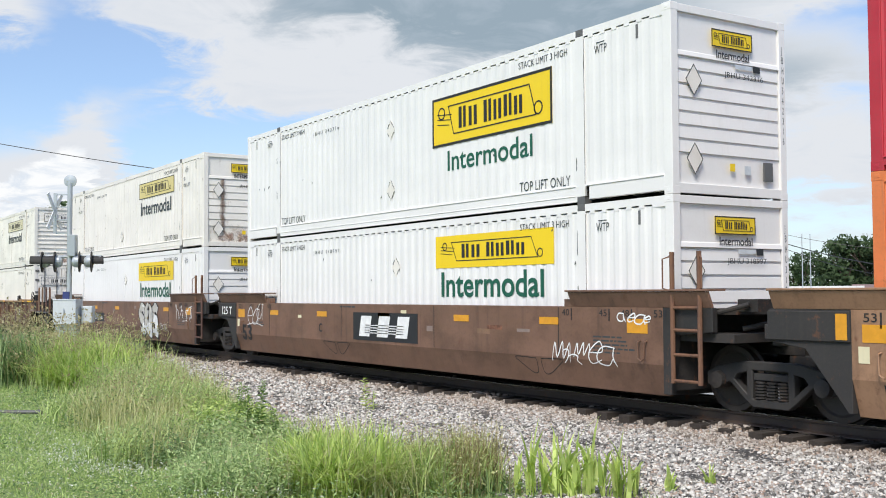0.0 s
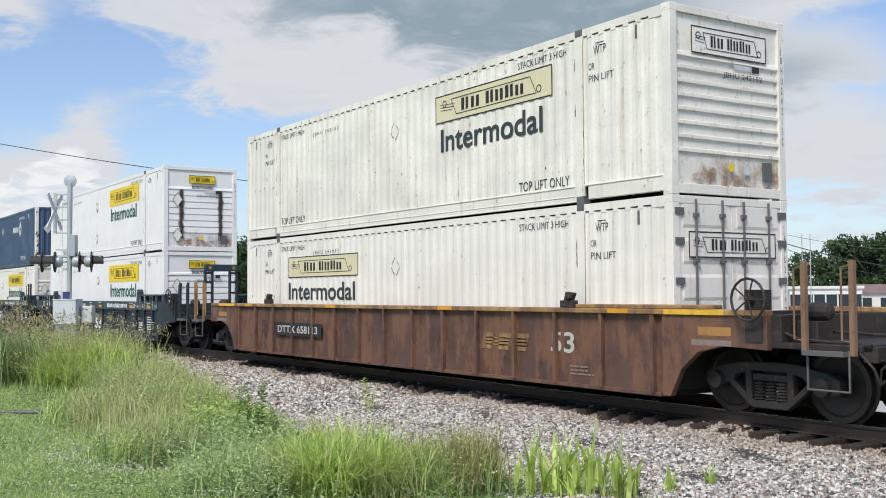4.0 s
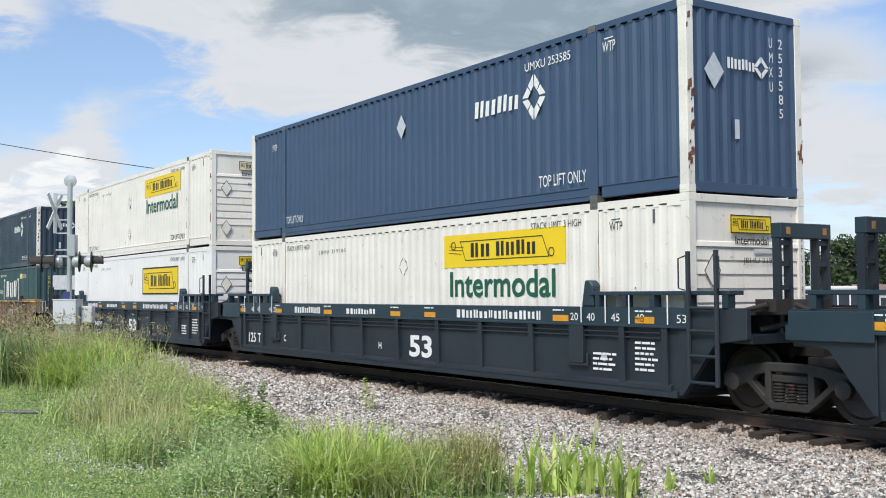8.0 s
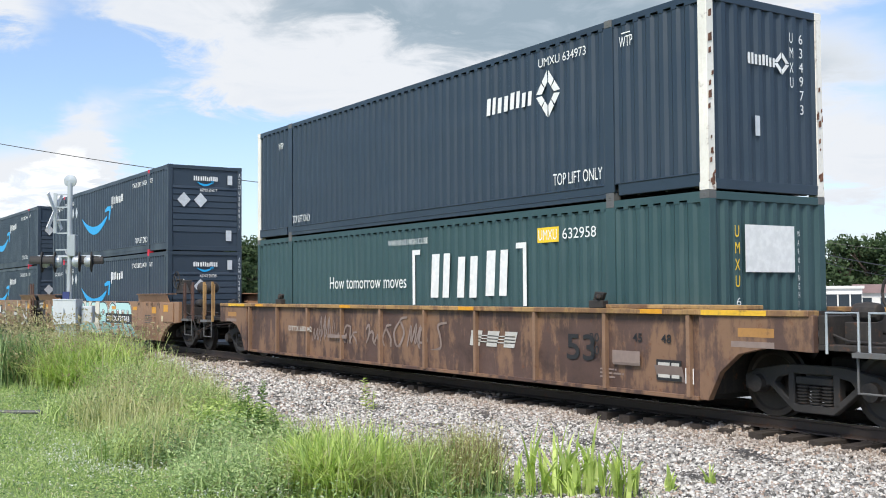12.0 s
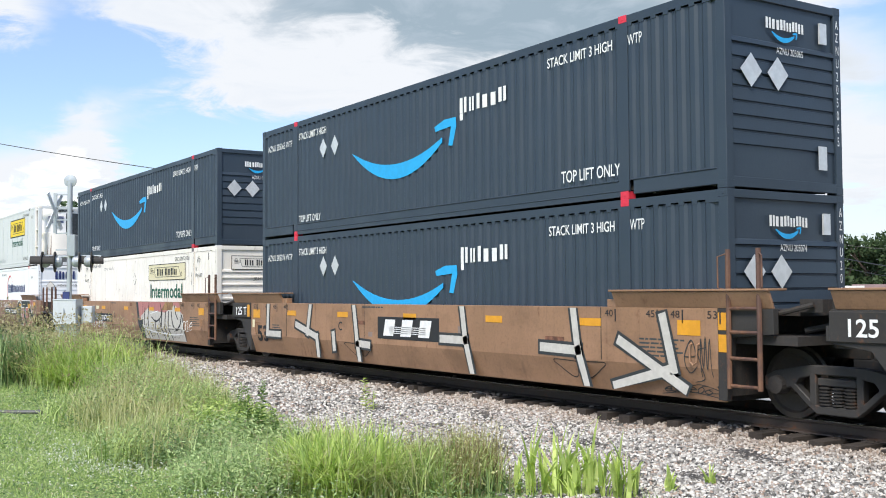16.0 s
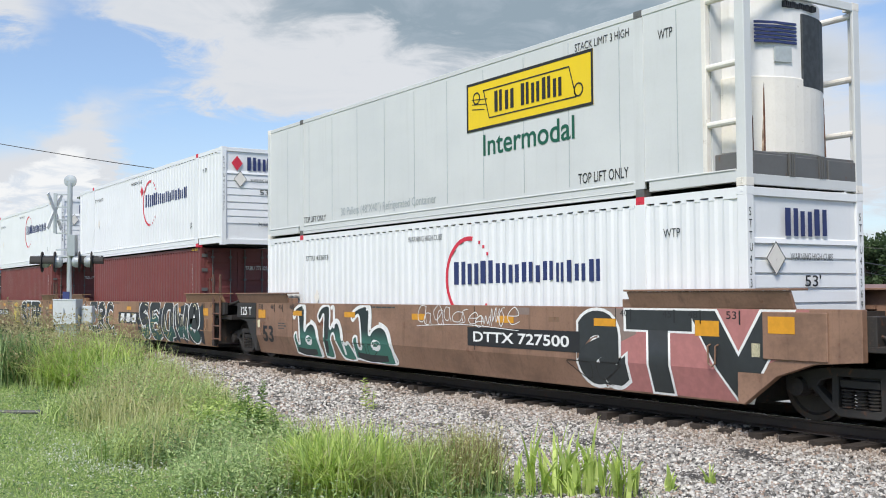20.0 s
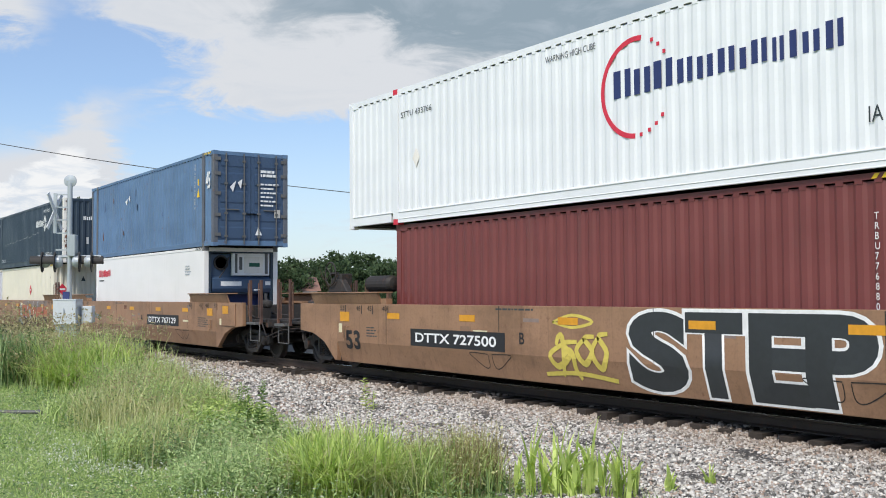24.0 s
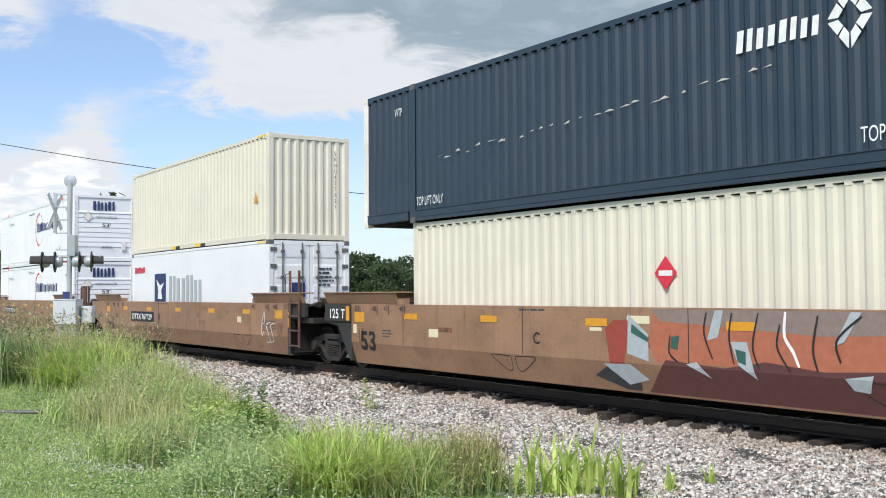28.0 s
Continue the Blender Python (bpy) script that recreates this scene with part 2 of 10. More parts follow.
M = {
    "white": paint("white_paint", (0.765, 0.748, 0.732), 0.42, 0.10, 0.0, 0.12, grime=(0.46, 0.42, 0.36)),
    "white_old": paint("aged_white_paint", (0.745, 0.707, 0.65), 0.5, 0.2, 0.04, 0.4, grime=(0.47, 0.40, 0.32)),
    "white_worn": paint("stained_white_paint", (0.71, 0.68, 0.62), 0.55, 0.35, 0.22, 0.6, grime=(0.46, 0.36, 0.27)),
    "white_blue": paint("cool_white_paint", (0.75, 0.76, 0.775), 0.4, 0.08, 0.0, 0.10, grime=(0.46, 0.45, 0.43)),
    "white_dull": paint("dull_white_panel_paint", (0.60, 0.61, 0.61), 0.45, 0.12, 0.0, 0.2, grime=(0.40, 0.39, 0.37)),
    "cream": paint("cream_paint", (0.66, 0.62, 0.51), 0.45, 0.10, 0.0, 0.14, grime=(0.42, 0.37, 0.29)),
    "navy": paint("navy_paint", (0.037, 0.070, 0.132), 0.45, 0.12, 0.0, 0.15, grime=(0.09, 0.11, 0.15)),
    "night": paint("blue_black_paint", (0.020, 0.036, 0.057), 0.45, 0.12, 0.0, 0.14, grime=(0.052, 0.075, 0.10)),
    "charcoal": paint("charcoal_blue_paint", (0.026, 0.040, 0.059), 0.45, 0.10, 0.0, 0.12, grime=(0.065, 0.08, 0.10)),
    "green": paint("deep_green_paint", (0.026, 0.064, 0.070), 0.5, 0.2, 0.0, 0.3, grime=(0.08, 0.11, 0.115)),
    "blue": paint("faded_blue_paint", (0.084, 0.155, 0.265), 0.55, 0.4, 0.16, 0.6, grime=(0.15, 0.19, 0.25), blotch=0.25),
    "post_worn": paint("worn_brown_post_paint", (0.075, 0.085, 0.105), 0.65, 0.5, 0.45, 0.7, grime=(0.26, 0.24, 0.22)),
    "maroon": paint("maroon_paint", (0.155, 0.036, 0.033), 0.5, 0.2, 0.0, 0.22),
    "red": paint("red_paint", (0.40, 0.02, 0.035), 0.5, 0.3, 0.1, 0.3),
    "orange": paint("orange_paint", (0.62, 0.17, 0.05), 0.5, 0.3, 0.1, 0.3),
    "brown": paint("oxide_brown_car_paint", (0.152, 0.080, 0.050), 0.55, 0.45, 0.15, 0.55, grime=(0.06, 0.04, 0.03), blotch=0.55),
    "clay": paint("clay_brown_car_paint", (0.225, 0.128, 0.084), 0.55, 0.45, 0.15, 0.55, grime=(0.08, 0.05, 0.036), blotch=0.5),
    "tan": paint("faded_tan_car_paint", (0.262, 0.147, 0.083), 0.55, 0.45, 0.18, 0.5, grime=(0.10, 0.055, 0.035), blotch=0.45),
    "rustbrown": paint("rusty_car_paint", (0.085, 0.043, 0.032), 0.65, 0.5, 0.45, 0.5, grime=(0.05, 0.035, 0.03), blotch=0.75, bloom=(0.185, 0.090, 0.050)),
    "slate": paint("slate_blue_car_paint", (0.0121, 0.0194, 0.0286), 0.5, 0.25, 0.0, 0.3, grime=(0.028, 0.026, 0.024), blotch=0.3),
    "slate_band": paint("teal_blue_band_paint", (0.013, 0.031, 0.046), 0.45, 0.15, 0.0, 0.15, grime=(0.02, 0.02, 0.02)),
    "black": paint("black_running_gear", (0.022, 0.020, 0.019), 0.7, 0.4, 0.25, 0.3, grime=(0.06, 0.05, 0.04), bump=0.006),
    "grime": paint("grimy_steel", (0.019, 0.016, 0.0145), 0.7, 0.5, 0.4, 0.4, grime=(0.08, 0.06, 0.045), bump=0.006),
    "wheel": paint("wheel_steel", (0.050, 0.042, 0.038), 0.5, 0.4, 0.3, 0.2, metal=0.5),
    "tread": plain("polished_tread", (0.45, 0.44, 0.43), 0.25, 1.0),
    "gear": paint("dark_galvanised_gear", (0.10, 0.10, 0.10), 0.55, 0.4, 0.2, 0.3),
    "yellow": paint("yellow_paint", (0.80, 0.52, 0.02), 0.5, 0.25, 0.0, 0.25),
    "logo_yellow": paint("logo_yellow", (0.80, 0.56, 0.006), 0.45, 0.05, 0.0, 0.06),
    "logo_faded": paint("faded_logo_yellow", (0.66, 0.55, 0.22), 0.5, 0.1, 0.0, 0.15),
    "logo_pale": paint("pale_logo_cream", (0.66, 0.60, 0.40), 0.5, 0.1, 0.0, 0.15),
    "worn_yellow": paint("worn_yellow_edge_paint", (0.72, 0.42, 0.03), 0.6, 0.4, 0.35, 0.5, blotch=0.4),
    "amber_dull": paint("faded_ochre_paint", (0.34, 0.17, 0.05), 0.6, 0.4, 0.3, 0.4),
    "amber": plain("amber_reflector", (0.66, 0.30, 0.02), 0.4),
    "chord": paint("yellow_brown_chord", (0.34, 0.20, 0.075), 0.65, 0.5, 0.5, 0.5, blotch=0.5, bloom=(0.16, 0.085, 0.05)),
    "rib_tan": paint("worn_tan_rib_paint", (0.20, 0.115, 0.068), 0.65, 0.5, 0.4, 0.5),
    "ghost": plain("ghost_of_old_spray_paint", (0.24, 0.18, 0.155), 0.7),
    "ink": plain("black_lettering", (0.018, 0.018, 0.020), 0.6),
    "ink_green": plain("green_lettering", (0.008, 0.10, 0.06), 0.6),
    "ink_slate": plain("faded_dark_lettering", (0.035, 0.045, 0.05), 0.6),
    "ink_white": plain("white_lettering", (0.78, 0.78, 0.77), 0.6),
    "ink_grey": plain("worn_white_lettering", (0.50, 0.48, 0.44), 0.65),
    "ink_navy": plain("navy_lettering", (0.022, 0.035, 0.13), 0.6),
    "ink_red": plain("red_lettering", (0.62, 0.03, 0.06), 0.6),
    "ink_cyan": plain("bright_blue_mark", (0.015, 0.36, 0.72), 0.5),
    "ink_silver": plain("grey_lettering", (0.38, 0.42, 0.44), 0.6),
    "ice": plain("pale_blue_spray_paint", (0.50, 0.72, 0.72), 0.6),
    "rust_red": plain("brick_red_spray_paint", (0.30, 0.055, 0.035), 0.6),
    "pine": plain("dark_green_spray_paint", (0.03, 0.10, 0.085), 0.6),
    "rose": plain("dusty_rose_spray_paint", (0.42, 0.17, 0.16), 0.6),
    "terracotta": plain("terracotta_spray_paint", (0.40, 0.13, 0.07), 0.6),
    "plum": plain("plum_spray_paint", (0.10, 0.035, 0.032), 0.6),
    "lemon": plain("yellow_spray_paint", (0.62, 0.50, 0.10), 0.6),
    "dark_spray": plain("charcoal_spray_paint", (0.03, 0.034, 0.036), 0.6),
    "placard": plain("silver_placard", (0.62, 0.63, 0.64), 0.35, 0.3),
    "galv": paint("galvanised_steel", (0.42, 0.45, 0.47), 0.45, 0.2, 0.0, 0.2, metal=0.4),
    "cabinet": paint("light_grey_cabinet", (0.52, 0.55, 0.57), 0.5, 0.2, 0.0, 0.2),
    "sign_white": plain("reflective_white", (0.75, 0.75, 0.74), 0.4),
    "pole_wood": paint("weathered_pole_wood", (0.12, 0.095, 0.075), 0.85, 0.4, 0.0, 0.6),
    "wire": plain("dark_wire", (0.03, 0.03, 0.032), 0.5),
    "rail": paint("rail_steel", (0.060, 0.042, 0.034), 0.6, 0.4, 0.4, 0.2, metal=0.3),
    "dark_grille": plain("dark_grey_mesh_grille", (0.045, 0.05, 0.055), 0.6, 0.2, 0.3),
    "lens": plain("dark_red_lens", (0.16, 0.01, 0.01), 0.15),
    "glass": plain("dark_window_glass", (0.03, 0.04, 0.05), 0.08),
    "soot": plain("dark_brown_soot_stain", (0.045, 0.030, 0.026), 0.85, 0.0, 0.4),
    "ghost_rust": plain("pale_rust_run", (0.42, 0.30, 0.22), 0.8, 0.0, 0.45),
    "stain": plain("rust_run_stain", (0.17, 0.075, 0.045), 0.8, 0.0, 0.45),
}




def film(name, color, mask):
    """A thin see-through stain: mask(nt, vec) gives how much of it covers the paint."""
    m, nt, bsdf = base_material(name)
    vec = coords(nt, shift=False)
    bsdf.inputs["Base Color"].default_value, bsdf.inputs["Roughness"].default_value = (*color, 1), 0.85
    nt.links.new(mask(nt, vec), bsdf.inputs["Alpha"])
    return m


def parts_of(nt, vec):
    sep = nt.nodes.new("ShaderNodeSeparateXYZ")
    nt.links.new(vec, sep.inputs[0])
    return sep.outputs


def soot_mask(nt, vec):
    """Two ragged runs down an end, 0.7 m from its middle."""
    o = parts_of(nt, vec)
    off = mathn(nt, "ABSOLUTE", mathn(nt, "SUBTRACT", mathn(nt, "ABSOLUTE", o[1]), 0.69))
    n = noisen(nt, vec, 5.0, 6, 0.7)
    edge = mathn(nt, "ADD", off, mathn(nt, "MULTIPLY", mathn(nt, "SUBTRACT", n, 0.5), 0.22))
    core = ramp(nt, edge, 0.0, 0.115, 0.9, 0.0)
    return mathn(nt, "MULTIPLY", core, ramp(nt, mathn(nt, "ADD", o[2], mathn(nt, "MULTIPLY", n, 0.8)), 0.55, 1.3, 0.25, 1.0))


def wash_mask(nt, vec):
    o = parts_of(nt, vec)
    n = noisen(nt, vec, 3.5, 6, 0.65)
    return mathn(nt, "MULTIPLY", ramp(nt, n, 0.42, 0.68, 0, 0.6), ramp(nt, o[2], 0.3, 0.75, 1.0, 0.0))


def fade(name, low, high, z0, z1):
    """Spray paint that shades from one colour at height z0 to another at z1."""
    m, nt, bsdf = base_material(name)
    vec = coords(nt, shift=False)
    z = mathn(nt, "ADD", parts_of(nt, vec)[2], mathn(nt, "MULTIPLY", noisen(nt, vec, 1.4, 4), 0.35))
    nt.links.new(mixc(nt, ramp(nt, z, z0, z1), low, high), bsdf.inputs["Base Color"])
    bsdf.inputs["Roughness"].default_value = 0.6
    return m


M["mint"] = fade("mint_spray_paint", (0.20, 0.42, 0.40), (0.46, 0.70, 0.66), 0.55, 1.25)
M["pine_fade"] = fade("green_to_black_spray_paint", (0.045, 0.16, 0.125), (0.02, 0.03, 0.03), 0.75, 1.2)
SOOT_LIGHT = film("thin_soot_run", (0.16, 0.09, 0.06), lambda nt, vec: mathn(nt, "MULTIPLY", soot_mask(nt, vec), 0.5))
SOOT_RUN = film("dark_soot_run", (0.06, 0.035, 0.028), soot_mask)
RUST_WASH = film("thin_rust_wash", (0.30, 0.16, 0.10), wash_mask)


# ---- builders ----
class MB:
    """Collects the faces of one mesh."""

    def __init__(self):
        self.v, self.f = [], []

    def add(self, verts, faces):
        o = len(self.v)
        self.v += [tuple(p) for p in verts]
        self.f += [tuple(i + o for i in q) for q in faces]
        return self

    def box(self, x0, x1, y0, y1, z0, z1):
        v = [(x, y, z) for x in (x0, x1) for y in (y0, y1) for z in (z0, z1)]
        return self.add(v, [(0, 1, 3, 2), (4, 6, 7, 5), (0, 4, 5, 1), (2, 3, 7, 6), (0, 2, 6, 4), (1, 5, 7, 3)])

    def slab(self, poly, axis, a, b):
        """A flat outline extruded from a to b along an axis; the outline is in the other two axes, in order."""
        n = len(poly)
        def at(p, t):
            q = list(p)
            q.insert("xyz".index(axis), t)
            return q
        return self.add([at(p, a) for p in poly] + [at(p, b) for p in poly],
                        [tuple(range(n)), tuple(range(2 * n - 1, n - 1, -1))] + [(i, (i + 1) % n, n + (i + 1) % n, n + i) for i in range(n)])

    def tube(self, p, q, r, n=8, r2=None):
        p, q = Vector(p), Vector(q)
        d = (q - p).normalized()
        a = d.orthogonal().normalized()
        b = d.cross(a)
        ring = [(a * math.cos(2 * math.pi * i / n) + b * math.sin(2 * math.pi * i / n)) for i in range(n)]
        r2 = r if r2 is None else r2
        return self.add([p + k * r for k in ring] + [q + k * r2 for k in ring],
                        [tuple(range(n - 1, -1, -1)), tuple(range(n, 2 * n))] + [(i, (i + 1) % n, n + (i + 1) % n, n + i) for i in range(n)])

    def path(self, pts, r, n=6):
        """One bent rod through the points."""
        pts = [Vector(p) for p in pts]
        side, rings = None, []
        for i, p in enumerate(pts):
            d = (pts[min(i + 1, len(pts) - 1)] - pts[max(i - 1, 0)]).normalized()
            side = d.orthogonal().normalized() if side is None else (side - d * side.dot(d)).normalized()
            up = d.cross(side)
            rings += [p + (side * math.cos(2 * math.pi * k / n) + up * math.sin(2 * math.pi * k / n)) * r for k in range(n)]
        m = len(pts)
        return self.add(rings, [tuple(range(n - 1, -1, -1)), tuple(range((m - 1) * n, m * n))] + [(j * n + k, j * n + (k + 1) % n, (j + 1) * n + (k + 1) % n, (j + 1) * n + k) for j in range(m - 1) for k in range(n)])

    def lathe(self, profile, centre, axis="y", n=24):
        """profile: (radius, height along the axis)."""
        c, v = Vector(centre), []
        for rad, h in profile:
            for i in range(n):
                s, t = rad * math.cos(2 * math.pi * i / n), rad * math.sin(2 * math.pi * i / n)
                v.append(c + Vector({"x": (h, s, t), "y": (s, h, t), "z": (s, t, h)}[axis]))
        k = len(profile)
        f = [(j * n + i, j * n + (i + 1) % n, (j + 1) * n + (i + 1) % n, (j + 1) * n + i) for j in range(k - 1) for i in range(n)]
        return self.add(v, f + [tuple(range(n - 1, -1, -1)), tuple(range((k - 1) * n, k * n))])

    def mesh(self, name, mat, bevel=0.0, smooth=False):
        me = bpy.data.meshes.new(name)
        me.from_pydata(self.v, [], self.f)
        bm = bmesh.new()
        bm.from_mesh(me)
        bmesh.ops.recalc_face_normals(bm, faces=bm.faces)
        if bevel:
            edges = [e for e in bm.edges if len(e.link_faces) == 2 and e.calc_face_angle(0) > 0.6]
            bmesh.ops.bevel(bm, geom=edges, offset=bevel, segments=1, affect="EDGES", clamp_overlap=True)
        bm.to_mesh(me)
        bm.free()
        me.materials.append(M[mat] if isinstance(mat, str) else mat)
        if smooth:
            me.polygons.foreach_set("use_smooth", [True] * len(me.polygons))
        return me


MESHES = {}


def cached(key, build, mat, bevel=0.0, smooth=False):
    """The mesh of that key, built once."""
    key = (*key, mat)
    if key not in MESHES:
        MESHES[key] = build().mesh(str(key[0]), mat, bevel, smooth)
    return MESHES[key]


def part(name, mesh, mat, parent, label="", bevel=0.0, smooth=False, at=None):
    """One mesh object under a thing or a part."""
    if isinstance(mesh, MB):
        mesh = mesh.mesh(name, mat, bevel, smooth)
    ob = new(name, mesh)
    ob.parent = parent
    if at is not None:
        ob.matrix_basis = at
    if label:
        ob["label"] = label
    return ob


def thing(name, label, category, group="", kind="", mesh=None):
    return tagged(new(name, mesh), label, category, group, kind)


def text_mesh(s, mat, bold=0.0, lean=0.0):
    key = ("text", s, mat, bold, lean)
    if key not in MESHES:
        cu = bpy.data.curves.new("lettering", "FONT")
        cu.body, cu.align_x, cu.align_y, cu.resolution_u, cu.offset = s, "LEFT", "BOTTOM_BASELINE", 5, bold
        cu.shear = lean
        ob = bpy.data.objects.new("lettering", cu)
        me = bpy.data.meshes.new_from_object(ob)
        bpy.data.objects.remove(ob)
        bpy.data.curves.remove(cu)
        me.materials.clear()
        me.materials.append(M[mat])
        xs = [v.co.x for v in me.vertices] or [0, 1]
        ys = [v.co.y for v in me.vertices] or [0, 1]
        MESHES[key] = (me, min(xs), max(xs), min(ys), max(ys))
    return MESHES[key]


def letters(s, mat, parent, face, x, z, height=None, width=None, off=0.0, name="lettering", bold=0.0, label="", stack=False, lean=0.0):
    """Painted lettering on a side (face "side", x along it) or on an end (face "end", x across it), from its lower left corner.
    height: of the whole word; width: squeezes it."""
    me, x0, x1, y0, y1 = text_mesh("\n".join(s) if stack else s, mat, bold, lean)
    hs = height / (y1 - y0) if height else width / (x1 - x0)
    ws = width / (x1 - x0) if width else hs
    if face == "side":
        m = Matrix.Translation((x, off, z)) @ Euler((radians(90), 0, 0)).to_matrix().to_4x4()
    else:
        m = Matrix.Translation((off, x, z)) @ Euler((radians(90), 0, radians(90))).to_matrix().to_4x4()
    m = m @ Matrix.Diagonal((ws, hs, 1, 1)) @ Matrix.Translation((-x0, -y0, 0))
    return part(name, me, mat, parent, label, at=m)


def decal(name, polys, mat, parent, face, off, label="", thick=0.003):
    """Flat painted shapes on a side or an end, each an outline of (along, up), as thin raised film."""
    b = MB()
    for poly in polys:
        if face == "side":
            b.slab(poly, "y", off, off + thick)
        else:
            b.slab(poly, "x", off - thick, off)
    return part(name, b, mat, parent, label)


def rect(x0, x1, z0, z1):
    return [(x0, z0), (x1, z0), (x1, z1), (x0, z1)]


def diamond(x, z, r, k=1.0):
    return [(x - r * k, z), (x, z - r), (x + r * k, z), (x, z + r)]


def ring_polys(x, z, r0, r1, a0, a1, n=24, sx=1.0):
    """Outlines of a ring or arc: one for an arc, two halves for a full ring."""
    if a1 - a0 > 300:
        return ring_polys(x, z, r0, r1, a0, (a0 + a1) / 2, max(2, n // 2), sx) + ring_polys(x, z, r0, r1, (a0 + a1) / 2, a1, max(2, n // 2), sx)
    ang = [radians(a0 + (a1 - a0) * i / n) for i in range(n + 1)]
    return [[(x + sx * r1 * math.cos(a), z + r1 * math.sin(a)) for a in ang] + [(x + sx * max(r0, 0.002) * math.cos(a), z + max(r0, 0.002) * math.sin(a)) for a in reversed(ang)]]


def mark_bars(x0, x1, z0, z1, widths, gap=0.22, lean=0.0):
    """Plain upright bars that stand for an unlettered trade mark."""
    w = sum(widths) + gap * (len(widths) - 1)
    k, out, x = (x1 - x0) / w, [], x0
    h = z1 - z0
    for i, q in enumerate(widths):
        w = q * k
        lo, hi = (0.0, 0.0, 0.12, 0.0, 0.3)[i % 5] * h, (0.0, 0.16, 0.0, 0.3)[i % 4] * h

        sh = lambda z: lean * (z - z0) / h
        p, t = z0 + 0.3 * lo, z1 - 0.6 * hi
        if w < 0.35 * h:
            bars = ((x, x + w),)
        else:
            bars = ((x, x + 0.36 * w), (x + 0.64 * w, x + w)) if i % 2 else ((x, x + 0.42 * w), (x + 0.66 * w, x + w))
        for a, b in bars:
            out.append([(u + sh(v), v) for u, v in ((a, p), (b, p), (b, t), (a, t))])
        x += (q + gap) * k
    return out


def line_bars(x0, z0, w, rows, pitch, h, rng):
    """Rows of plain bars for lettering too small to read."""
    out = []
    for r in range(rows):
        x = x0
        end = x0 + w * rng.uniform(0.6, 1.0)
        while x < end - 0.02:
            q = min(rng.uniform(0.05, 0.22), end - x)
            out.append(rect(x, x + q, z0 - r * pitch, z0 - r * pitch + h))
            x += q + 0.025
    return out


# ---- containers ----
def corrugation(a0, a1, depth, pitch):
    """Points (along, inset) of a trapezoid wave from a0 to a1."""
    n = max(1, round((a1 - a0) / pitch))
    p, out = (a1 - a0) / n, [(a0, 0.0)]
    for i in range(n):
        s = a0 + i * p
        out += [(s + 0.16 * p, 0.0), (s + 0.36 * p, depth), (s + 0.64 * p, depth), (s + 0.84 * p, 0.0)]
    return out + [(a1, 0.0)]


def sheet(pts, place, b0, b1, thick=0.035):
    """A folded sheet with a flat back: place(along, inset, other) gives the point."""
    b = MB()
    n = len(pts)
    deep = max(d for _, d in pts) + thick
    v = [place(a, d, k) for k in (b0, b1) for a, d in pts] + [place(a, deep, k) for k in (b0, b1) for a in (pts[0][0], pts[-1][0])]
    f = [(i, i + 1, n + i + 1, n + i) for i in range(n - 1)]
    o = 2 * n
    f += [(o, o + 1, o + 3, o + 2), (0, n, o + 2, o), (n - 1, 2 * n - 1, o + 3, o + 1)]
    return b.add(v, f)


SPIN = Matrix.Rotation(math.pi, 4, "Z")
FLIP = Matrix.Diagonal((1, -1, 1, 1))


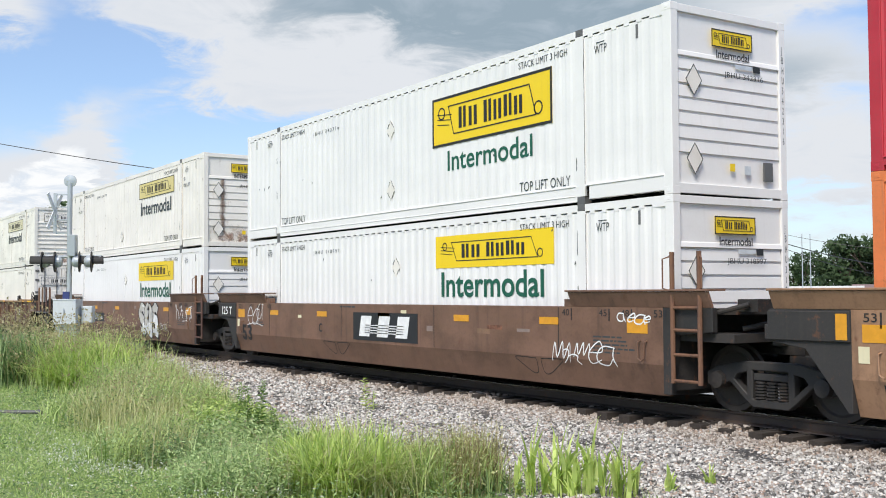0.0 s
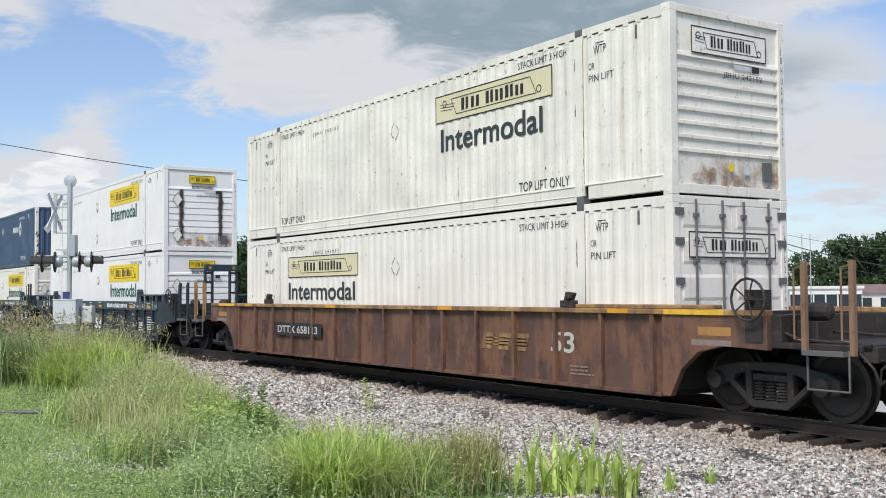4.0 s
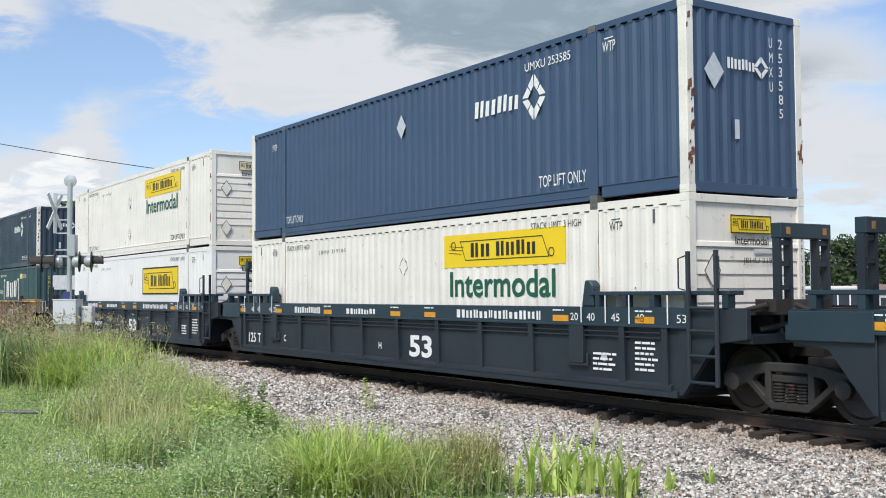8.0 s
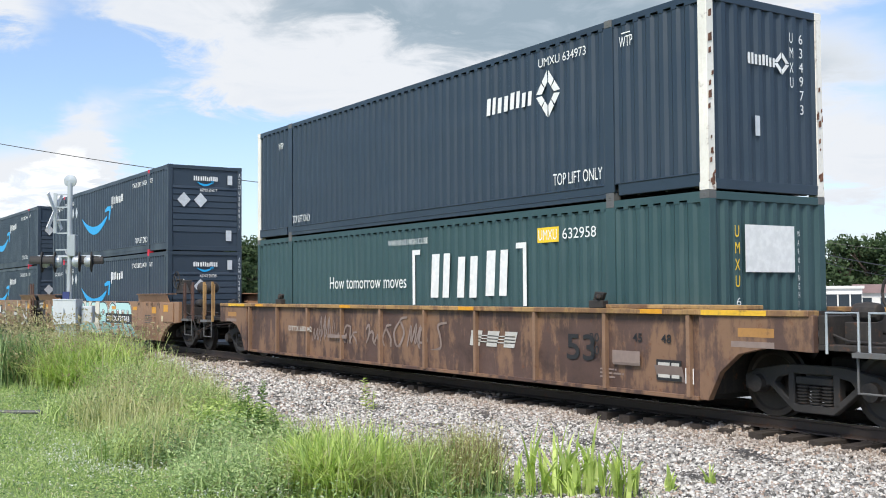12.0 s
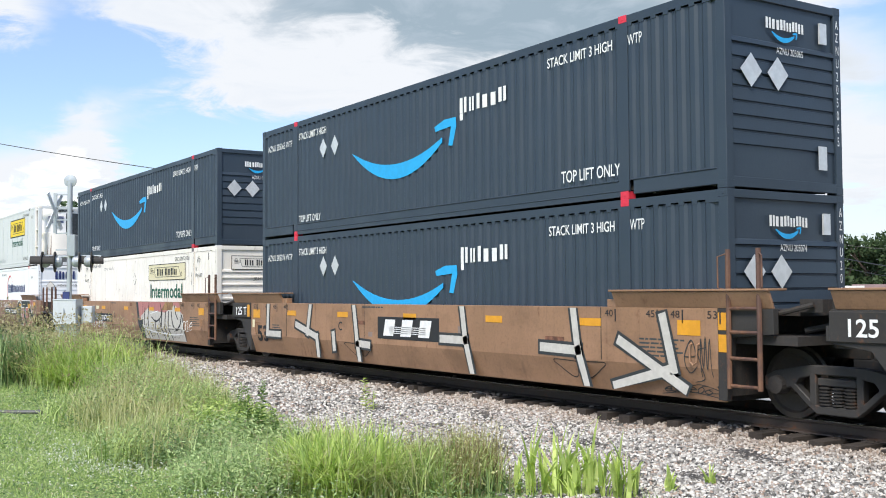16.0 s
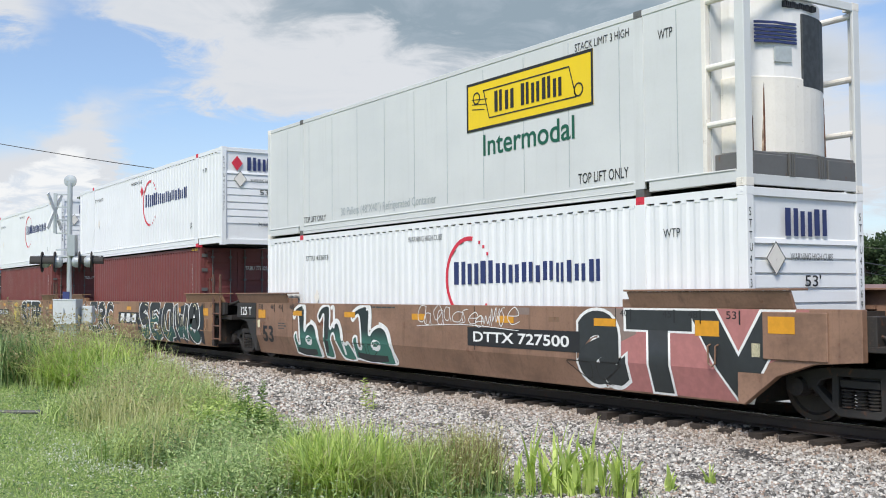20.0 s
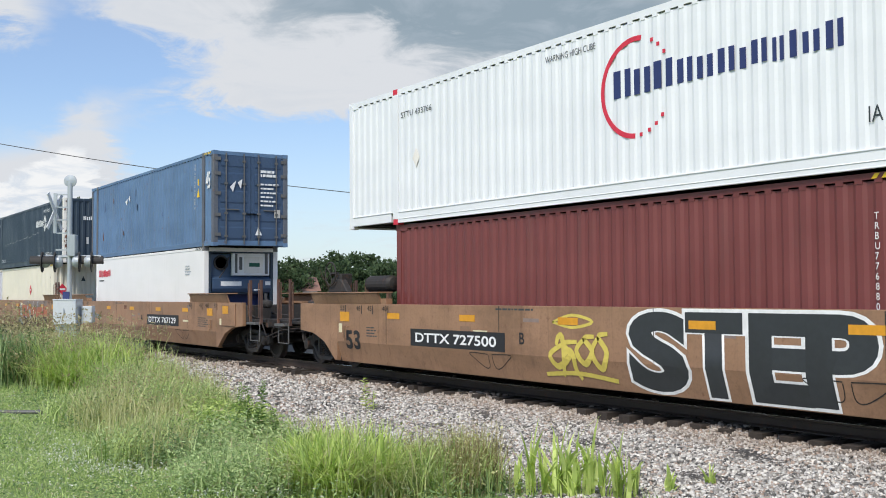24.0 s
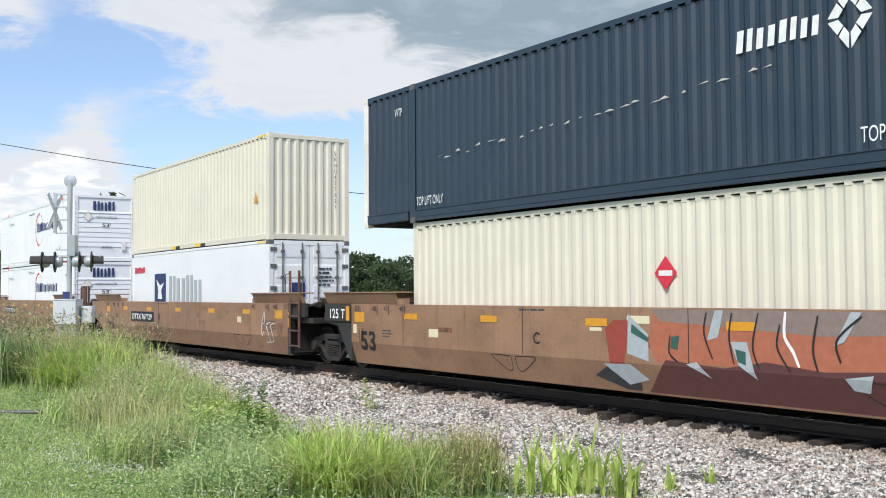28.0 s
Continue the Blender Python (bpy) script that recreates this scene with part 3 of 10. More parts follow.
def shell(c, L, hw, H, mat, depth, pitch, rails, posts=None, lift=None, castings=None, lift_castings=None, end="corrugated", far_end="corrugated", top=0.14, low=0.22, smooth_side=False, roof=None, cut=0.0, end_mat=None):
    """The box of a container under the empty c: walls, rails, posts, castings, roof and floor."""
    posts, castings, lift = posts or mat, castings or mat, lift or mat
    h = L / 2
    key = (L, hw, H, depth, pitch, top, low)
    inset = 0.012

    def side():
        pts = [(-h + 0.1, 0.0), (h - 0.1 - cut, 0.0)] if smooth_side else corrugation(-h + 0.1, h - 0.1, depth, pitch)
        return sheet(pts, lambda a, d, k: (a, -hw + inset + d, k), low - 0.02, H - top + (0.02 if smooth_side else -0.02))

    me = cached(("side_wall", smooth_side, cut, *key), side, mat)
    part("side_wall", me, mat, c)
    part("side_wall", me, mat, c, at=FLIP if cut else SPIN)

    def upper():
        if smooth_side:
            return MB().box(-h + 0.16, h - 0.16 - cut, -hw, -hw + 0.09, H - top, H - 0.01)
        # a comb: the lower edge is cut out over each trough of the side sheet
        n = max(1, round((L - 0.2) / pitch))
        p, z0, z1 = (L - 0.2) / n, H - top - 0.045, H - top
        edge = [(h - 0.16, H - 0.01), (-h + 0.16, H - 0.01), (-h + 0.16, z0)]
        for i in range(1, n - 1):
            x = -h + 0.1 + (i + 0.5) * p
            edge += [(x - 0.30 * p, z0), (x - 0.30 * p, z1), (x + 0.30 * p, z1), (x + 0.30 * p, z0)]
        return MB().slab(edge + [(h - 0.16, z0)], "y", -hw + 0.004, -hw + 0.05)

    me = cached(("top_rail", smooth_side, cut, *key), upper, rails, 0.0 if not smooth_side else 0.008)
    part("top_rail", me, rails, c)
    part("top_rail", me, rails, c, at=FLIP if cut else SPIN)
    big = L > 14

    def rail():
        if L < 16:
            return MB().box(-h + 0.17, h - 0.17, -hw, -hw + 0.09, 0.02, low).box(-h + 0.17, h - 0.17, -hw - 0.002, -hw + 0.02, low * 0.55, low * 0.6)
        b = MB().box(-6.0, 6.0, -hw, -hw + 0.1, 0.035, low)
        b.box(-5.87, 5.87, -hw - 0.014, -hw + 0.02, low - 0.022, low + 0.004)
        b.box(-5.87, 5.87, -hw - 0.010, -hw + 0.02, low * 0.40, low * 0.46)
        b.box(-5.87, 5.87, -hw - 0.006, -hw + 0.02, 0.028, 0.05)
        for s in (-1, 1):
            b.box(min(s * 6.2, s * (h - 0.16)), max(s * 6.2, s * (h - 0.16)), -hw, -hw + 0.1, 0.06, low)
            b.box(min(s * 6.13, s * (h - 0.18)), max(s * 6.13, s * (h - 0.18)), -hw - 0.014, -hw + 0.02, low - 0.02, low + 0.004)
        return b

    me = cached(("bottom_rail", *key), rail, rails, 0.006)
    part("bottom_rail", me, rails, c)
    part("bottom_rail", me, rails, c, at=SPIN)
    part("roof", cached(("roof", cut, *key), lambda: sheet(corrugation(-h + 0.1, h - 0.1 - cut, 0.02, 0.3), lambda a, d, k: (a, k, H - 0.03 - d), -hw + 0.05, hw - 0.05), roof or mat), mat, c)

    def floor():
        n, comb = int(L / 0.6), [(h - 0.1, 0.2), (-h + 0.1, 0.2), (-h + 0.1, 0.13)]
        for i in range(n + 1):
            x = -h + 0.3 + (L - 0.6) * i / n
            comb += [(x - 0.03, 0.13), (x - 0.03, 0.04), (x + 0.03, 0.04), (x + 0.03, 0.13)]
        return MB().slab(comb + [(h - 0.1, 0.13)], "y", -hw + 0.07, hw - 0.07)

    part("underframe", cached(("floor", L, hw), floor, "black"), "black", c, "dark steel cross members")
    post = cached(("post", *key), lambda: MB().slab([(h - 0.17, -hw), (h, -hw), (h, -hw + 0.15), (h - 0.05, -hw + 0.15), (h - 0.05, -hw + 0.05), (h - 0.17, -hw + 0.05)], "z", 0.11, H - 0.11), posts, 0.008)
    mirror = cached(("post_far", *key), lambda: MB().slab([(h - 0.17, hw), (h, hw), (h, hw - 0.15), (h - 0.05, hw - 0.15), (h - 0.05, hw - 0.05), (h - 0.17, hw - 0.05)], "z", 0.11, H - 0.11), posts, 0.008)
    for me in (post, mirror):
        part("corner_post", me, posts, c)
        part("corner_post", me, posts, c, at=SPIN)

    def casting(x, y, z):
        s = 1 if y > 0 else -1
        b = MB().box(x - 0.089, x + 0.089, min(y, y - s * 0.16), max(y, y - s * 0.16), z, z + 0.118)
        b.box(x - 0.03, x + 0.03, y - 0.004, y + 0.004, z + 0.035, z + 0.085)
        return b

    spots = [(h - 0.087, 0.0), (h - 0.087, H - 0.118)]
    for x, z in spots:
        for s in (-1, 1):
            me = cached(("casting", x, s, z, hw), lambda: casting(x, s * (hw + 0.003), z), castings, 0.008)
            part("corner_casting", me, castings, c)
            part("corner_casting", me, castings, c, at=SPIN)
    if L > 13.5:
        px = 6.0

        def lift_post():
            return MB().slab([(px - 0.11, -hw - 0.004), (px + 0.11, -hw - 0.004), (px + 0.09, -hw + 0.06), (px - 0.09, -hw + 0.06)], "z", 0.118, H - 0.118)

        me = cached(("lift_post", hw, H), lift_post, lift, 0.004)
        for at in (None, SPIN, Matrix.Translation((-2 * px, 0, 0)), SPIN @ Matrix.Translation((-2 * px, 0, 0))):
            part("lift_post", me, lift, c, at=at)
        for z in (-0.004, H - 0.118):
            me = cached(("lift_casting", z, hw), lambda: casting(px, -hw - 0.006, z), lift_castings or "gear", 0.008)
            for at in (None, SPIN, Matrix.Translation((-2 * px, 0, 0)), SPIN @ Matrix.Translation((-2 * px, 0, 0))):
                part("lift_casting", me, mat, c, at=at)
    for which, at in ((end, None), (far_end, SPIN)):
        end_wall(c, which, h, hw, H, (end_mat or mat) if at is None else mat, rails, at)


def end_wall(c, style, h, hw, H, mat, rails, at):
    """One end of a container, facing +x before at turns it."""
    e = hw - 0.13
    frame_mesh = cached(("end_rail", h, hw, H), lambda: MB().box(h - 0.06, h - 0.002, -e - 0.02, e + 0.02, H - 0.13, H - 0.01), rails, 0.006)
    part("end_header", frame_mesh, rails, c, at=at)
    part("end_sill", cached(("end_sill", h, hw, H), lambda: MB().box(h - 0.06, h - 0.002, -e - 0.02, e + 0.02, 0.02, 0.17), rails, 0.006), rails, c, at=at)
    if style == "corrugated":
        part("end_wall", cached(("end_corr", h, hw, H), lambda: sheet(corrugation(-e - 0.02, e + 0.02, 0.04, 0.26), lambda a, d, k: (h - 0.012 - d, a, k), 0.15, H - 0.12), mat), mat, c, at=at)
    elif style in ("louvre", "ribs"):
        part("end_wall", cached(("end_flat", h, hw, H), lambda: MB().box(h - 0.09, h - 0.045, -e - 0.02, e + 0.02, 0.15, H - 0.12), mat), mat, c, at=at)
        n = 7
        z0, z1 = 0.62, H - 0.80
        for i in range(n):
            a, b_ = z0 + (z1 - z0) * i / n, z0 + (z1 - z0) * (i + 1) / n
            prof = [(h - 0.05, a + 0.012), (h - 0.020, a + 0.026), (h - 0.034, b_ - 0.02), (h - 0.05, b_ - 0.006)] if style == "louvre" else [(h - 0.05, a + 0.02), (h - 0.012, a + 0.035), (h - 0.012, a + 0.085), (h - 0.05, a + 0.10)]
            part("louvre_rib", cached(("rib", style, h, hw, H, i), lambda: MB().slab(prof, "y", -e + 0.04, e - 0.04), mat), mat, c, at=at)
        part("end_ledge", cached(("ledge", h, hw, H), lambda: MB().slab([(h - 0.05, H - 0.80), (h - 0.004, H - 0.785), (h - 0.02, H - 0.72), (h - 0.05, H - 0.70)], "y", -e + 0.02, e - 0.02), mat), mat, c, at=at)
    elif style == "door":
        for s in (-1, 1):
            def leaf():
                return MB().box(h - 0.07, h - 0.02, min(s * 0.008, s * e), max(s * 0.008, s * e), 0.16, H - 0.12)
            leaf_ob = part("door", cached(("leaf", h, hw, H, s), leaf, mat, 0.004), mat, c, at=at)
            for z in (0.2, 0.75, 1.3, 1.85, 2.4):
                part("door_panel", cached(("door_panel", h, hw, s, z), lambda: MB().slab([(h - 0.02, z), (h - 0.006, z + 0.05), (h - 0.006, z + 0.35), (h - 0.02, z + 0.4)], "y", min(s * 0.12, s * (e - 0.1)), max(s * 0.12, s * (e - 0.1))), mat), mat, leaf_ob)
            for y in (0.24, 0.82):
                def rod():
                    b = MB().tube((h + 0.025, s * y, 0.06), (h + 0.025, s * y, H - 0.06), 0.019, 8)
                    for z in (0.3, 1.0, 1.9, H - 0.3):
                        b.box(h - 0.02, h + 0.05, s * y - 0.045, s * y + 0.045, z - 0.03, z + 0.03)
                    b.box(h - 0.02, h + 0.04, min(s * y, s * (y - 0.42)), max(s * y, s * (y - 0.42)), 0.98 + 0.12 * (y > 0.5), 1.01 + 0.12 * (y > 0.5))
                    return b
                part("lock_rod", cached(("rod", h, H, s, y), rod, "gear"), "gear", leaf_ob, "galvanised lock rod with handle")
            for z in (0.35, 0.95, 1.6, 2.2, 2.65):
                part("hinge", cached(("hinge", h, hw, s, z), lambda: MB().box(h - 0.03, h + 0.02, min(s * (e - 0.1), s * (e + 0.08)), max(s * (e - 0.1), s * (e + 0.08)), z - 0.05, z + 0.05), "gear"), "gear", leaf_ob)
    elif style == "reefer53":
        part("end_wall", cached(("rf_flat", h), lambda: MB().box(h - 0.75, h - 0.70, -e - 0.02, e + 0.02, 0.15, H - 0.05), mat), mat, c, at=at)
    elif style == "reefer40":
        part("end_wall", cached(("rf40_flat", h), lambda: MB().box(h - 0.5, h - 0.45, -e - 0.02, e + 0.02, 0.15, H - 0.05), "ink_navy"), mat, c, at=at)


L53, W53 = 16.154, 1.2955
H96 = 2.896


def scroll_panel(c, face, x0, x1, z0, z1, off, panel, border, text="ink"):
    """A yellow advertising panel with a scroll drawn in dark lines and blocks for the trade name."""
    board = decal("logo_panel", [rect(x0, x1, z0, z1)], panel, c, face, off, "yellow panel with a dark scroll mark")
    w, hgt = x1 - x0, z1 - z0
    step = -0.004 if face == "side" else 0.004
    if border:
        t = border
        decal("logo_border", [rect(x0, x1, z0, z0 + t), rect(x0, x1, z1 - t, z1), rect(x0, x0 + t, z0 + t, z1 - t), rect(x1 - t, x1, z0 + t, z1 - t)], "ink", board, face, off + step)
    t = hgt * 0.025
    a, b, d, u = x0 + 0.20 * w, x1 - 0.12 * w, z0 + 0.2 * hgt, z1 - 0.2 * hgt
    lean = 0.05 * w
    lines = [[(a, d), (b, d), (b, d + t), (a, d + t)], [(a - lean, u - t), (b - lean, u - t), (b - lean, u), (a - lean, u)],
             [(b, d), (b + t, d), (b - lean + t, u), (b - lean, u)], [(a, d), (a + t, d), (a - lean + t, u), (a - lean, u)]]
    for k in range(3):
        s = a - lean * (0.3 + 0.25 * k)
        lines.append([(x0 + 0.05 * w, u - (k + 1.5) * 0.1 * hgt), (s, u - (k + 2) * 0.1 * hgt), (s, u - (k + 2) * 0.1 * hgt + t * 0.7), (x0 + 0.05 * w, u - (k + 1.5) * 0.1 * hgt + t * 0.7)])
    lines += ring_polys(x0 + 0.09 * w, u - 0.13 * hgt, 0.10 * hgt, 0.13 * hgt, 0, 360, 12)
    lines += ring_polys(x1 - 0.10 * w, d + 0.13 * hgt, 0.10 * hgt, 0.13 * hgt, 0, 360, 12)
    decal("scroll_mark", lines, "ink", board, face, off + step * 1.5)
    zz0, zz1 = z0 + 0.30 * hgt, z1 - 0.28 * hgt
    bars = mark_bars(x0 + 0.25 * w, x0 + 0.41 * w, zz0, zz1, (0.8, 0.9), 0.35) + mark_bars(x0 + 0.47 * w, x0 + 0.78 * w, zz0, zz1, (0.8, 0.8, 0.8, 0.8), 0.28)
    decal("trade_mark", bars, text, board, face, off + step * 2)


def small_marks(c, mat, L, hw, off, wtp="WTP", extra=()):
    h = L / 2
    for s, x in (("STACK LIMIT 3 HIGH", h - 3.75), ("STACK LIMIT 3 HIGH", -h + 2.25)):
        letters(s, mat, c, "side", x, H96 - 0.36, 0.12, 1.35, off)
    for x in (h - 3.75, -h + 2.25):
        letters("TOP LIFT ONLY", mat, c, "side", x, 0.33, 0.17, 1.4, off)
    for x in (h - 1.72, -h + 1.35):
        letters(wtp, mat, c, "side", x, H96 - 0.48, 0.14, 0.30, off)
        decal("overline", [rect(x + 0.05, x + 0.25, H96 - 0.31, H96 - 0.295)], mat, c, "side", off)
        if extra:
            for i, row in enumerate(extra):
                letters(row, mat, c, "side", x - 0.12, H96 - 0.72 - 0.2 * i, 0.11, 0.14 if len(row) < 3 else 0.6, off)
    for x in (h - 0.75, -h + 0.6):
        decal("bracket", [rect(x, x + 0.05, H96 - 0.42, H96 - 0.2)], "gear", c, "side", off)


def jb(u, base, logo, end, serial, mat="white", panel="logo_yellow", word="ink_green", end_panel="logo_yellow", pin=(), streaks=False, both=True, placards=((-8.1, 2.0),), word_end="Intermodal", wide_end=False, rusty=False):
    labels = {"new": "white corrugated container with black-bordered yellow panel", "yellow": "white corrugated container with yellow panel, green word",
              "old": "aged white corrugated container with faded panel", "bordered": "clean white freight container with bordered yellow panel only",
              "low": "aged white freight container with pale panel low on its side"}
    c = thing("freight_container", labels[logo] + (", rusty end" if streaks else ""), "container", "containers on the train")
    shell(c, L53, W53, H96, mat, 0.007 if logo == "new" else 0.013, 0.285, mat, end="door" if end == "door" else ("ribs" if wide_end else "louvre"), low=0.30, top=0.13)
    h, off = L53 / 2, -W53 + 0.008
    r = h
    if logo == "new":
        scroll_panel(c, "side", r - 6.62, r - 2.81, 1.45, 2.43, off, panel, 0.05)
        letters("Intermodal", word, c, "side", r - 6.08, 0.94, 0.40, 2.71, off, bold=0.012)
    elif logo == "yellow":
        scroll_panel(c, "side", r - 6.53, r - 2.81, 1.93, 2.56, off, panel, 0.0 if panel == "logo_yellow" else 0.02)
        letters("Intermodal", word, c, "side", r - 6.33, 1.36, 0.49, 3.24, off, bold=0.018)
    elif logo == "old":
        scroll_panel(c, "side", r - 6.48, r - 2.78, 1.92, 2.47, off, panel, 0.022)
        letters("Intermodal", word, c, "side", r - 6.3, 1.33, 0.46, 3.24, off, bold=0.018)
    elif logo == "low":
        scroll_panel(c, "side", r - 13.47, r - 9.76, 1.85, 2.37, off, panel, 0.022)
        letters("Intermodal", word, c, "side", r - 13.47, 1.29, 0.43, 3.55, off, bold=0.018)
    elif logo == "bordered":
        scroll_panel(c, "side", r - 6.72, r - 2.97, 1.45, 2.38, off, panel, 0.05)
    small_marks(c, "ink_slate", L53, W53, off, extra=pin)
    letters(" ".join(serial), "ink_slate", c, "side", -h + 4.1, H96 - 0.52, 0.11, 1.35, off)
    for x, z in placards:
        decal("placard_holder", [diamond(r + x, z, 0.22, 0.8)], "white_old", c, "side", off, "white diamond placard holder")
        tear = random.Random(int(abs(u) * 10 + z * 7))
        corners = diamond(r + x, z, 0.215, 0.8)
        for q in range(4):
            (ax, az), (bx, bz) = corners[q], corners[(q + 1) % 4]
            a0, a1 = tear.uniform(0.0, 0.25), tear.uniform(0.6, 1.0)
            pts = [(ax + (bx - ax) * (a0 + (a1 - a0) * k / 5) + tear.gauss(0, 0.009), az + (bz - az) * (a0 + (a1 - a0) * k / 5) + tear.gauss(0, 0.009)) for k in range(6)]
            wide = [tear.uniform(0.004, 0.013) for _ in pts]
            decal("placard_edge", [[(px, pz - w) for (px, pz), w in zip(pts, wide)] + [(px, pz + w) for (px, pz), w in zip(reversed(pts), reversed(wide))]], "ink_slate", c, "side", off - 0.004)
    scuff = random.Random(int(abs(u) * 3 + base * 11))
    for side in (-6.0, 6.0):
        for k in range(4):
            z, w = scuff.uniform(0.5, 2.3), scuff.uniform(0.008, 0.02)
            q = side + scuff.choice((-0.10, 0.10))
            decal("scuff_mark", [[(q, z), (q + w, z + 0.02), (q + 0.6 * w, z + scuff.uniform(0.08, 0.28)), (q - 0.3 * w, z + 0.1)]], "ink_slate", c, "side", off - 0.016)
        # a long grey line draws the seam beside the lift post
        decal("scuff_mark", [[(side + 0.105, 0.32), (side + 0.113, 0.32), (side + 0.113, 2.72), (side + 0.105, 2.72)]], "gear", c, "side", off - 0.015)
    for k in range(9):
        q, z = scuff.uniform(-h + 0.3, -6.3) if k < 5 else scuff.uniform(-5.5, 7.0), 1.35 + scuff.uniform(-0.04, 0.04) if k < 5 else scuff.uniform(0.6, 2.5)
        decal("scuff_mark", [[(q, z), (q + 0.04, z + 0.01), (q + 0.03, z + scuff.uniform(0.02, 0.07)), (q + 0.01, z + 0.02)]], "ink_slate", c, "side", off - 0.003)
    eo = h + 0.004
    if end == "vent":
        y0, y1 = (-0.85, 0.85) if wide_end else (-0.42, 0.50)
        zt = H96 - 0.30
        scroll_panel(c, "end", y0, y1, zt - (0.42 if wide_end else 0.28), zt, eo, end_panel, 0.018)
        if not wide_end:
            letters(word_end, "ink", c, "end", y0 + 0.10, zt - 0.45, 0.13, 0.75, eo, bold=0.02)
        letters(serial, "ink_slate", c, "end", -0.15, 1.84, 0.11, 0.9, eo)
        decal("metal_strip", [rect(0.1, 0.5, 2.02, 2.09)], "placard", c, "end", eo)
        decal("vent", [rect(0.52, 0.68, 2.0, 2.1)], "ink", c, "end", eo)
        if not wide_end:
            for z in (1.75, 0.55):
                decal("placard_holder", [diamond(-0.83, z, 0.24, 0.72)], "white_old", c, "end", eo + 0.006, "white diamond placard holder")
                decal("placard_edge", ring_polys(-0.83, z, 0.225, 0.245, 0, 360, 4, 0.72), "ink_slate", c, "end", eo + 0.01)
        decal("document_box", [rect(0.72, 0.92, 0.28, 0.58)], "gear", c, "end", eo + 0.02, thick=0.03)
        decal("sticker", [rect(0.28, 0.42, 0.36, 0.50)], "placard", c, "end", eo)
        decal("sticker", [rect(-0.05, 0.06, 0.40, 0.52)], "logo_yellow", c, "end", eo)
        if streaks:
            if not wide_end:
                for y, z0 in ((-0.72, 0.45), (0.66, 0.14)):
                    decal("soot_stain", [rect(y - 0.26, y + 0.26, z0, 2.1)], SOOT_RUN if mat == "white" else SOOT_LIGHT, c, "end", eo - 0.006, "dark brown soot run", thick=0.001)
            decal("rust_wash", [rect(-1.1, 1.1, 0.16, 0.75)], RUST_WASH, c, "end", eo - 0.009, "rust wash along the foot", thick=0.001)
    else:
        scroll_panel(c, "end", -0.98, 0.98, 1.95, 2.35, eo + 0.012, end_panel, 0.02)
    letters(serial.replace(" ", ""), "ink_slate", c, "end", W53 - 0.10, 0.9, 1.6, 0.055, eo, stack=True)
    if rusty:
        edge = random.Random(9)
        polys = []
        for k in range(22):
            z, w = edge.uniform(0.1, 2.6) ** 1.0, edge.uniform(0.02, 0.07)
            polys.append(rect(r - 0.16 + edge.uniform(0, 0.1), r - 0.06 + edge.uniform(0, 0.05), z, z + w * edge.uniform(1, 4)))
        for k, p in enumerate(polys):
            decal("rust_patch", [p], "stain", c, "side", off - 0.0006 * k, thick=0.001)
    c.matrix_basis = pose(u - L53 / 2, 0, base)
    return c


